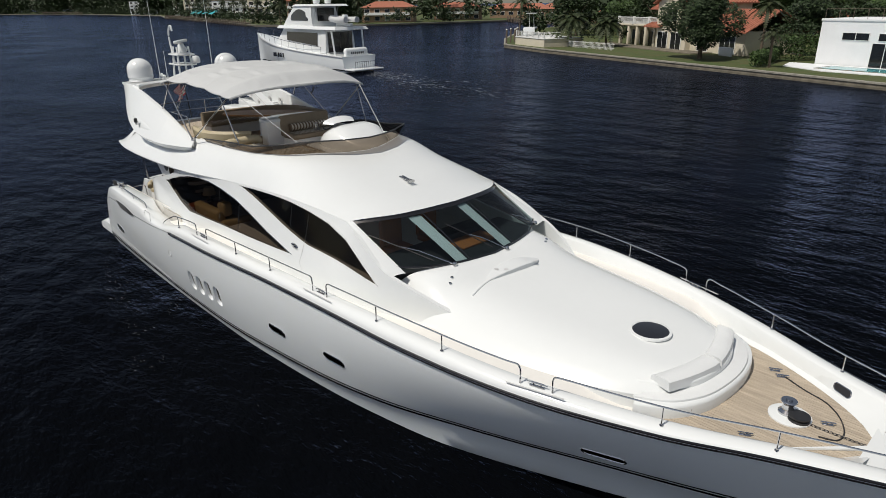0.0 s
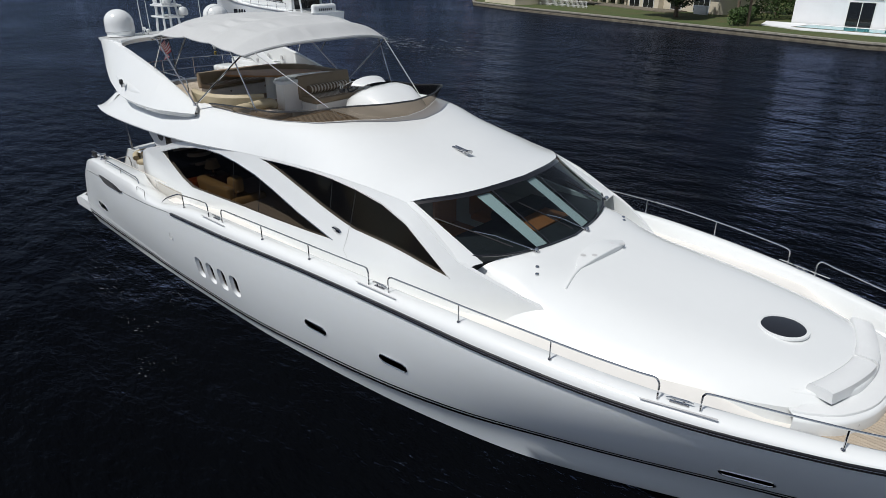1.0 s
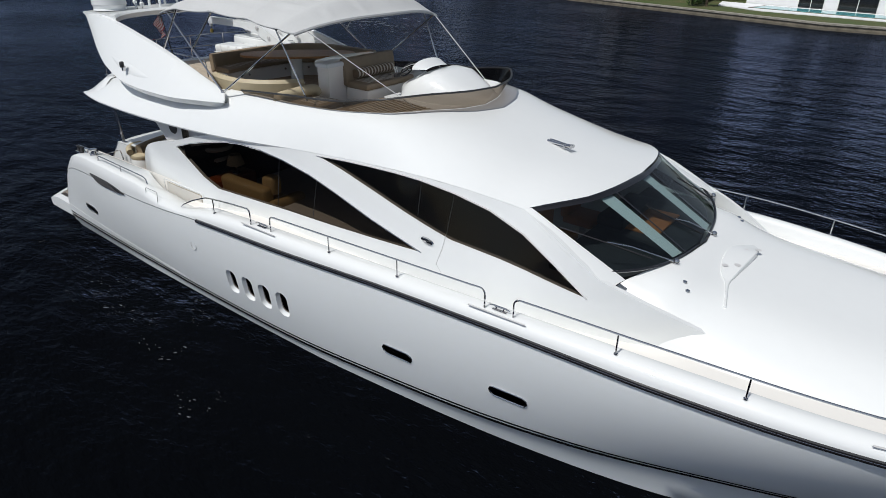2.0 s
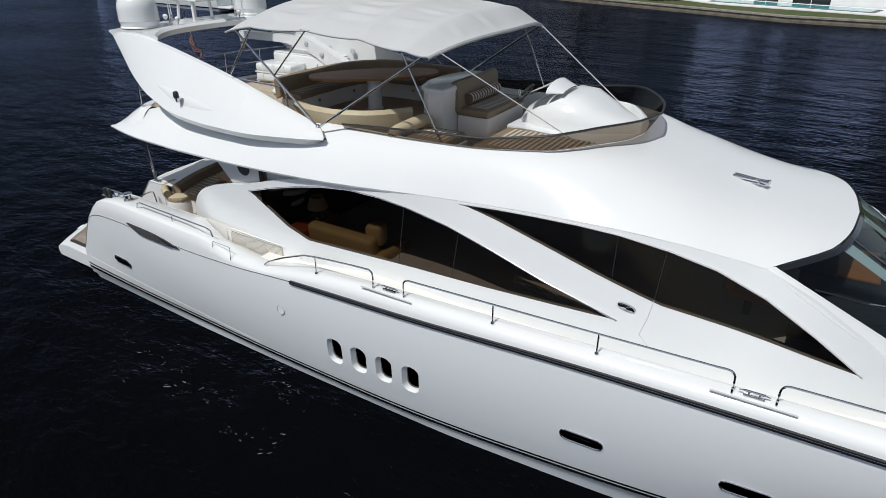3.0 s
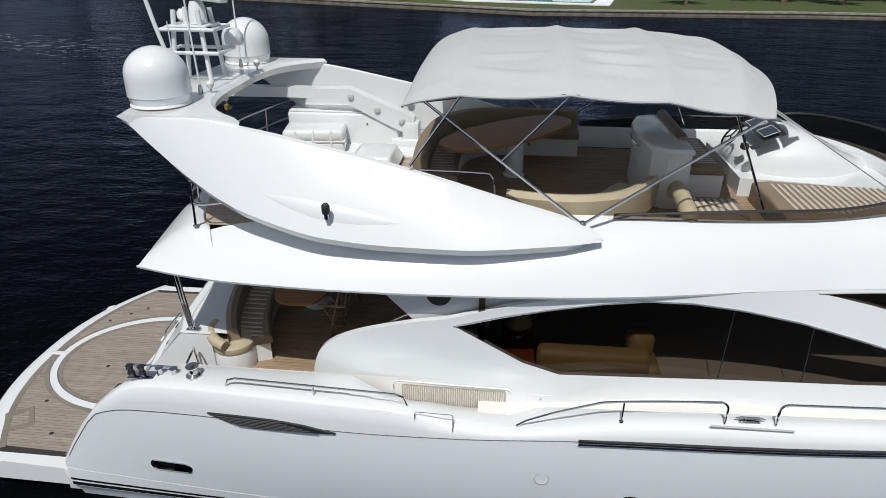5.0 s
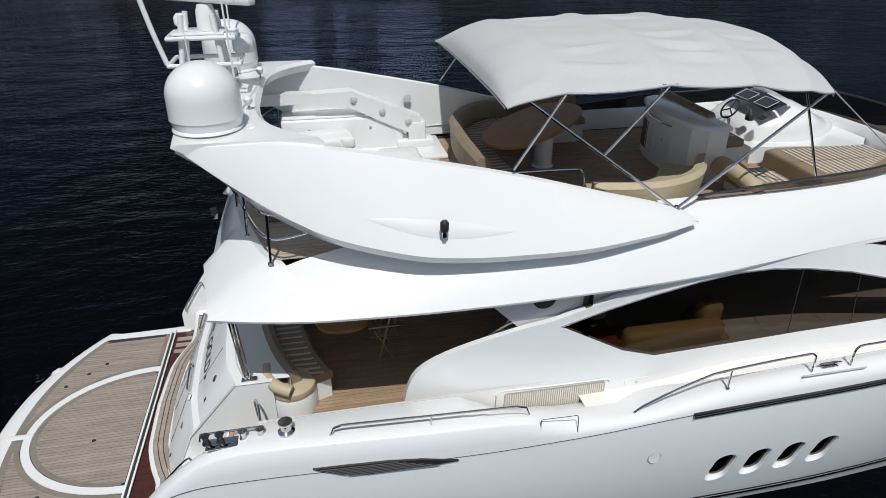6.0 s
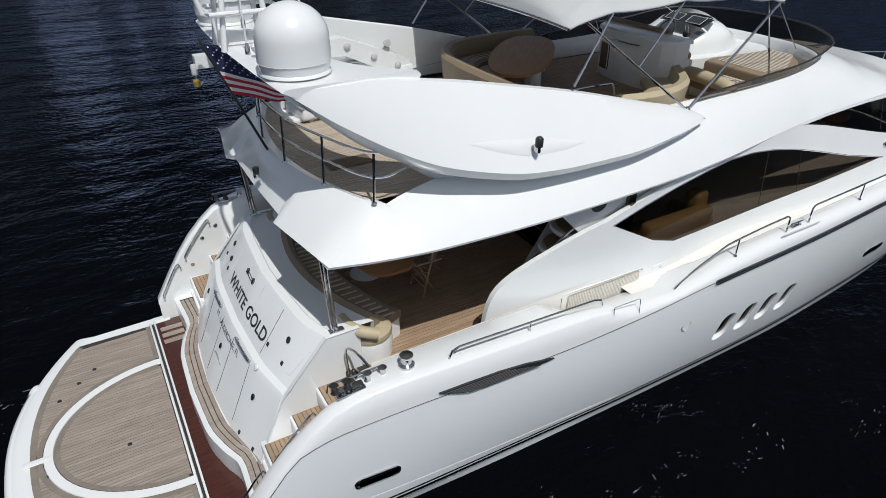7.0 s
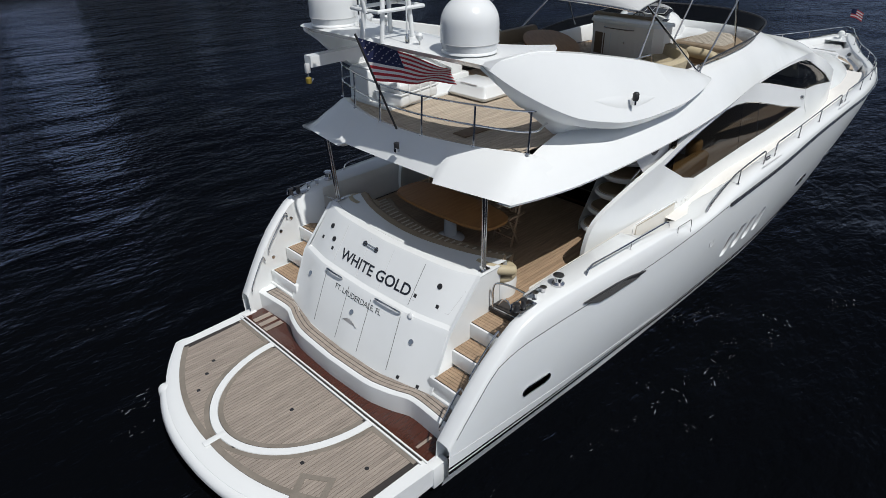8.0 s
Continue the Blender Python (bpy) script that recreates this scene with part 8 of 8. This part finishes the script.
def shore_block(x, y, turn, w, h, floors, m, roofed, label):
    b = thing("shore_building", label, "building", "shore buildings", at=(x, y, LZ), turn=turn)
    part("wall", box((w, 12, h), (0, 6, h / 2), 0.0), m, b, smooth=False)
    if roofed:
        bm = bmesh.new()
        lo = [bm.verts.new(p) for p in ((-w / 2 - 0.6, -0.6, h), (w / 2 + 0.6, -0.6, h), (w / 2 + 0.6, 12.6, h), (-w / 2 - 0.6, 12.6, h))]
        hi = [bm.verts.new(p) for p in ((-w / 2 + 5, 6, h + 2.4), (w / 2 - 5, 6, h + 2.4))]
        for q in ((lo[0], lo[1], hi[1], hi[0]), (lo[1], lo[2], hi[1]), (lo[2], lo[3], hi[0], hi[1]), (lo[3], lo[0], hi[0])):
            bm.faces.new(q)
        part("roof", bm, TILE, b, smooth=False)
    else:
        part("roof", box((w + 0.4, 12.4, 0.4), (0, 6, h + 0.2), 0.0), WALLC, b, smooth=False)
    n = int(w / 4)
    for fl_ in range(floors):
        z = h * (fl_ + 0.5) / floors
        for k in range(n):
            x0 = -w / 2 + w * (k + 0.5) / n
            f = part("window", box((2.2, 0.1, 1.7), (x0, -0.03, z), 0.0), FRAMEW, b, smooth=False)
            part("pane", box((2.0, 0.03, 1.5), (x0, -0.075, z), 0.0), DKGLASS, f, smooth=False)
        if fl_:
            part("balcony", box((w * 0.9, 1.3, 0.2), (0, -0.7, h * fl_ / floors), 0.0), WHITEST, b, smooth=False)
            part("balcony_rail", box((w * 0.9, 0.06, 0.9), (0, -1.3, h * fl_ / floors + 0.5), 0.0), FRAMEW, b, smooth=False)


shore_block(-640, 244, 55, 50, 12, 4, WHITEST, False, "pale waterfront apartment block with balconies")
shore_block(-505, 226, 50, 40, 13, 4, WHITEST, False, "pale waterfront apartment block with balconies")
shore_block(-425, 198, 48, 34, 12, 4, STUCCO, False, "cream waterfront apartment block with balconies")
shore_block(-352, 180, 44, 26, 10, 3, WHITEST, False, "pale waterfront apartment block with balconies")
shore_block(-268, 158, 40, 24, 10, 3, STUCCO, False, "cream waterfront apartment block with balconies")
shore_block(-226, 150, 36, 16, 9, 3, TANBLD, True, "tan waterfront house with tile roof")
shore_block(-196, 172, 42, 22, 6, 2, TANBLD, True, "tan waterfront house with tile roof")
shore_block(-196, 214, 40, 22, 5.5, 2, TANBLD, True, "brown waterfront house with tile roof")
shore_block(-190, 252, 36, 30, 4.5, 1, TANBLD, True, "low brown waterfront house with tile roof")
shore_block(-150, 236, 30, 26, 4.5, 1, TANBLD, True, "low brown waterfront house with tile roof")
shore_block(-100, 186, 20, 22, 4.0, 1, TANBLD, True, "low brown waterfront house with tile roof")
shore_block(22, 118, -10, 20, 4.0, 1, TANBLD, True, "low house with tile roof behind the gardens")
shore_block(-8, 124, -10, 18, 4.0, 1, TANBLD, True, "low house with tile roof behind the gardens")
for k in range(4):
    aw = thing("awning", "turquoise shade awning by the water", "awning", "shore awnings", at=(-372 + 16 * k, 162.5 - 3.5 * k, LZ), turn=-12)
    part("canopy", loft([[(-5, 0, 3.2), (-5, 4, 5.0)], [(5, 0, 3.2), (5, 4, 5.0)]]), AQUA, aw)
    for sx in (-3.9, 3.9):
        part("post", tube([(sx, 0, 0), (sx, 0, 3.3)], 0.06, 5), FRAMEW, aw)

# trees near the houses
palm(-42.8, 90.0, 4.8, 1, 2.6, 3.6, "squat date palm with a dense dark crown")
palm(-37.2, 93.0, 4.2, 2, 2.6, 3.2, "squat date palm with a dense dark crown")
palm(-5.0, 78.5, 7.0, 3, 1.0, 2.2)
palm(-1.5, 72.5, 4.0, 5, 0.8, 1.6)
broad_tree(-13.2, 79.0, 9.0, 4.6, 4, LEAF, 20000, 0.20, 0.56, "broad garden tree with dense drooping leaves")
hedge(-2.6, 71.0, -4.6, 83, 1.7, 1.6, 7, LEAF2)
hedge(-6.0, 85, 2.0, 90, 4.5, 3.5, 8, LEAF, "tall dark shrubs beside the white house")
hedge(-3.5, 82.0, 0.4, 86, 3.2, 2.6, 9, LEAF2, "loose green shrubs beside the white house")
broad_tree(-4.5, 92.0, 7.5, 4.0, 14, LEAF, 6000, 0.22)
broad_tree(1.5, 93.0, 6.5, 3.8, 15, LEAF, 6000, 0.22)
rg = random.Random(21)
protos = [broad_tree(-64, 122, 11, 5.2, 31, LEAF, 4200, 0.30), broad_tree(-26, 118, 12, 5.4, 32, LEAF, 4200, 0.30), broad_tree(6, 110, 10, 5.0, 33, LEAF2, 4200, 0.28)]
spots = []
for k in range(70):
    x = -80 + 340 * (k + rg.uniform(-0.4, 0.4)) / 70
    d = rg.uniform(36, 60) if x < 26 else rg.uniform(6, 30)
    spots.append((x, shore_y(x) + d))
for x, y in spots:
    copy_thing(rg.choice(protos), pose(x, y, LZ, 0, 0, rg.uniform(0, 360)))
for x, y, h in ((-78, 118, 8), (-96, 158, 9), (-120, 196, 9), (-128, 204, 8), (-190, 152, 9), (-205, 136, 9), (-216, 132, 8), (-238, 134, 9), (-262, 140, 9), (-281, 145, 9), (-303, 150, 10), (-345, 159, 10), (-366, 164, 9), (-400, 174, 10), (-440, 182, 10), (30, 70, 6), (48, 72, 7), (75, 70, 6), (110, 72, 7)):
    palm(x, y, h, int(abs(x)), 1.2, 2.8)
# woods far along the shores
vs, fs = [], []


def wood(x, y, h, r, count, size):
    v2, f2 = leaf_cloud((x, y, LZ + h * 0.48), (r, r, h * 0.5), count, size, rg)
    o = len(vs)
    vs.extend(v2)
    fs.extend(tuple(i + o for i in f) for f in f2)


for (ax, ay), (bx, by) in zip(SHORE[:15], SHORE[1:16]):
    L = math.dist((ax, ay), (bx, by))
    for k in range(int(L / (4.0 if ax > -470 else 3.0))):
        f = rg.random()
        d = rg.uniform(14, 60)
        nx, ny = -(by - ay) / L, (bx - ax) / L
        h = rg.uniform(11, 18) + (10 if ax < -450 else 0)
        wood(ax + (bx - ax) * f + nx * d, ay + (by - ay) * f + ny * d, h, 6.0 if ax > -470 else 9.0, 260, 0.9 if ax > -470 else 1.6)
    for k in range(int(L / 7)):
        f = rg.random()
        nx, ny = -(by - ay) / L, (bx - ax) / L
        wood(ax + (bx - ax) * f + nx * 5, ay + (by - ay) * f + ny * 5, rg.uniform(4, 9), 3.0, 160, 0.5)
for k in range(150):
    x = rg.uniform(-110, 420)
    wood(x, shore_y(x) + rg.uniform(64, 110), rg.uniform(11, 17), 6.0, 260, 0.9)
tagged(mesh_from("woods", vs, fs, LEAF), "dark green woods along the far shore", "woods", kind="stuff")

# ---- the other yacht, under way ----
def far_yacht():
    y2 = thing("far_yacht", "white enclosed-bridge motor yacht with its tender aboard", "yacht", at=(-40.7, 41.5, 0), turn=180)
    hb = curve((0, 2.6), (8, 2.8), (16, 2.6), (21, 1.8), (24.5, 0.6), (26, 0.04))
    hz = curve((0, 2.0), (6, 2.2), (14, 2.6), (20, 3.2), (26, 3.9))
    rings = []
    for i in range(27):
        x = i
        b, z = hb(x), hz(x)
        lo = b * (0.9 if x < 14 else 0.9 - 0.06 * (x - 14))
        rings.append([(x, -b * 0.85, z + 0.02), (x, -b, z), (x, -(lo + b) / 2, z * 0.5), (x, -max(lo, 0.0), 0.25), (x, -max(lo - 0.2, 0), -0.2), (x, max(lo - 0.2, 0), -0.2), (x, max(lo, 0), 0.25), (x, (lo + b) / 2, z * 0.5), (x, b, z), (x, b * 0.85, z + 0.02)])
    part("hull", loft(rings, close=True, caps=True), HULLW, y2, angle=50)
    for s in (-1, 1):
        part("boot_stripe", loft([[(x, s * (hb(x) * (0.9 if x < 14 else 0.9 - 0.06 * (x - 14)) + 0.03), 0.25), (x, s * (hb(x) * (0.9 if x < 14 else 0.9 - 0.06 * (x - 14)) + 0.05), 0.38)] for x in range(0, 26)]), BLACK, y2)
        part("strake", tube([(x, s * (hb(x) + 0.03), hz(x) - 0.1) for x in range(0, 27)], 0.05, 5), GREYP, y2)

    def house(name, x0, x1, w0, w1, z0, z1, rake0, rake1, m=GEL, n=6):
        rings = []
        for i in range(n + 1):
            f = i / n
            x = x0 + (x1 - x0) * f
            w = w0 + (w1 - w0) * f
            rings.append([(x, -w, z0), (x + rake0 * (1 - f) * 0.5 - rake1 * f * 0.5, -w * 0.97, (z0 + z1) / 2), (x + rake0 * (1 - f) - rake1 * f, -w * 0.90, z1), (x + rake0 * (1 - f) - rake1 * f, w * 0.90, z1), (x + rake0 * (1 - f) - rake1 * f * 0.5, w * 0.97, (z0 + z1) / 2), (x, w, z0)])
        return part(name, loft(rings, close=True, caps=True), m, y2, angle=30)
    house("deckhouse", 4.0, 18.5, 2.35, 1.7, 2.2, 4.7, 0.0, 3.2)
    house("bridge_deck", 1.2, 16.2, 2.6, 2.2, 4.65, 4.95, 0.2, 0.4)
    house("bridge_house", 7.0, 15.2, 2.1, 1.7, 4.9, 7.0, 0.3, 3.0)
    house("hard_top", 4.8, 12.6, 2.2, 1.7, 6.95, 7.15, 0.3, 0.8)
    for s in (-1, 1):
        part("side_window", loft([[(x, s * (2.35 - 0.045 * (x - 4) + 0.015), 3.0 + 0.05 * (x - 6)), (x, s * ((2.35 - 0.045 * (x - 4)) * 0.94 + 0.03), 4.3)] for x in (6.0, 8, 10, 12, 14.2)]), BLACK, y2, "long dark saloon window")
        part("side_window", loft([[(x, s * (2.08 - 0.045 * (x - 7) + 0.02), 5.5), (x, s * ((2.08 - 0.045 * (x - 7)) * 0.93 + 0.03), 6.05 + 0.6 * math.sin(math.pi * (x - 8.2) / 4.6))] for x in [8.2 + 0.46 * k for k in range(11)]]), BLACK, y2, "arched dark bridge window")
        for k, (x, w, h) in enumerate(((17.0, 0.9, 0.55), (15.9, 0.35, 0.6), (15.2, 0.35, 0.6), (14.5, 0.35, 0.6))):
            part("porthole", box((w, 0.06, h), (x, s * (hb(x) * 0.965), 1.55), 0.02, 1), BLACK, y2)
        r = part("deck_rail", tube([(x, s * (hb(x) * 0.9), hz(x) + 0.75) for x in range(5, 26)], 0.03, 5), STEEL, y2)
        for x in range(5, 26, 2):
            part("stanchion", tube([(x, s * hb(x) * 0.9, hz(x)), (x, s * hb(x) * 0.9, hz(x) + 0.75)], 0.025, 5), STEEL, r)
        part("wing_stair", loft([[(1.6, s * 2.4, 0.8), (1.6, s * 2.0, 0.8)], [(3.8, s * 2.4, 2.3), (3.8, s * 2.0, 2.3)]]), GEL, y2)
        part("wing_strut", tube([(2.0, s * 2.3, 2.0), (2.4, s * 2.4, 4.7)], 0.12, 8), GEL, y2)
    for yy in (-0.97, 0.97):
        part("aft_door", box((0.1, 1.86, 2.1), (3.95, yy, 3.35), 0.0), BLACK, y2, "dark glass aft door", smooth=False)
    part("swim_platform", box((2.2, 4.8, 0.22), (-0.9, 0, 0.42), 0.08), GEL, y2)
    part("platform_shadow_line", box((2.0, 4.7, 0.10), (-0.8, 0, 0.28), 0.02), BLACK, y2)
    part("transom", box((0.7, 3.6, 1.3), (0.7, 0, 2.25), 0.3, 3), GEL, y2)
    for k in range(7):
        part("name_bar", box((0.02, 0.18, 0.26), (0.335, -0.9 + 0.3 * k, 2.35), 0.0), NAVY, y2, smooth=False)
    g = part("platform_rail", tube([(-1.7, -1.9, 1.4), (-1.7, 1.9, 1.4)], 0.03, 5), STEEL, y2)
    for k in range(12):
        part("stanchion", tube([(-1.7, -1.9 + 0.345 * k, 0.5), (-1.7, -1.9 + 0.345 * k, 1.4)], 0.022, 5), STEEL, g)
    part("bridge_screen", loft([[(13.3, yy, 5.55), (11.6, yy * 0.92, 6.75)] for yy in (-1.75, -0.8, 0, 0.8, 1.75)]), BLACK, y2)
    for yy in (-0.9, 0.9):
        part("satellite_dome", spin([(0.42, 0), (0.45, 0.4), (0.32, 0.75), (0, 0.88)], (7.6, yy, 7.2), 18), GEL, y2)
    part("mast", tube([(8.6, 0, 7.1), (7.9, 0, 8.4)], 0.16, 8), GEL, y2)
    part("radar_bar", box((0.16, 1.6, 0.12), (8.1, 0, 8.45), 0.04), GEL, y2)
    part("bridge_ladder", tube([(6.6, -1.5, 4.9), (6.2, -1.5, 7.0)], 0.04, 5), STEEL, y2)
    part("aft_bridge_glass", box((0.08, 2.6, 1.3), (6.9, 0, 6.1), 0.0), BLACK, y2, smooth=False)
    for o in y2.children_recursive:
        for v in o.data.vertices:
            if v.co.z > 2.6:
                v.co.z = 2.6 + (v.co.z - 2.6) * 1.24
    tn = thing("tender", "grey-white inflatable tender on the boat deck", "dinghy", at=(-40.7, 41.5, 5.6), turn=180)
    rings = []
    tube_pts = flow([(1.2, -1.2, 0.75), (3.0, -1.25, 0.72), (4.6, -1.0, 0.8), (5.4, 0, 0.95), (4.6, 1.0, 0.8), (3.0, 1.25, 0.72), (1.2, 1.2, 0.75)], 4)
    part("inflatable_tube", tube([(x, y * 0.75, z) for x, y, z in tube_pts], 0.36, 10), CLOTH, tn)
    part("hull", loft([[(1.3, y, 0.5), (4.9, y * 0.4, 0.6)] for y in (-0.8, 0.8)] + [[(1.3, 0, 0.1), (4.9, 0, 0.4)]]), GEL, tn)
    part("console", box((0.6, 0.6, 0.7), (2.6, 0, 1.0), 0.1), GEL, tn)
    part("chock", box((3.0, 0.5, 0.35), (2.8, 0, 0.17), 0.04), GEL, tn)


far_yacht()


def moored_boat(x, y, turn, L, label, top=True):
    b = thing("moored_boat", label, "boat", "moored boats", at=(x, y, 0), turn=turn)
    hb = curve((0, 0.16), (0.5, 0.17), (0.8, 0.11), (1, 0.01))
    rings = [[(s * L, -hb(s) * L, 0.13 * L + 0.05 * L * s), (s * L, -hb(s) * L * 0.8, -0.1), (s * L, hb(s) * L * 0.8, -0.1), (s * L, hb(s) * L, 0.13 * L + 0.05 * L * s)] for s in [i / 10 for i in range(11)]]
    part("hull", loft(rings, close=True, caps=True), HULLW, b)
    part("cabin", box((L * 0.35, L * 0.2, L * 0.12), (L * 0.5, 0, L * 0.22), 0.15), GEL, b)
    part("cabin_window", box((L * 0.3, L * 0.205, L * 0.05), (L * 0.51, 0, L * 0.23), 0.05), BLACK, b)
    if top:
        part("tower", tube([(L * 0.4, -0.5, L * 0.25), (L * 0.42, -0.4, L * 0.5)], 0.06, 5), FRAMEW, b)
        part("tower", tube([(L * 0.4, 0.5, L * 0.25), (L * 0.42, 0.4, L * 0.5)], 0.06, 5), FRAMEW, b)
        part("hard_top", box((L * 0.22, L * 0.17, 0.1), (L * 0.42, 0, L * 0.5), 0.04), GEL, b)


moored_boat(-62, 104, -60, 12, "white sport fishing boat on a lift behind the terrace")
moored_boat(-236, 176, 15, 12, "white motor cruiser moored at the timber dock", False)
moored_boat(-400, 184, 12, 10, "white motor boat moored at the timber dock", False)
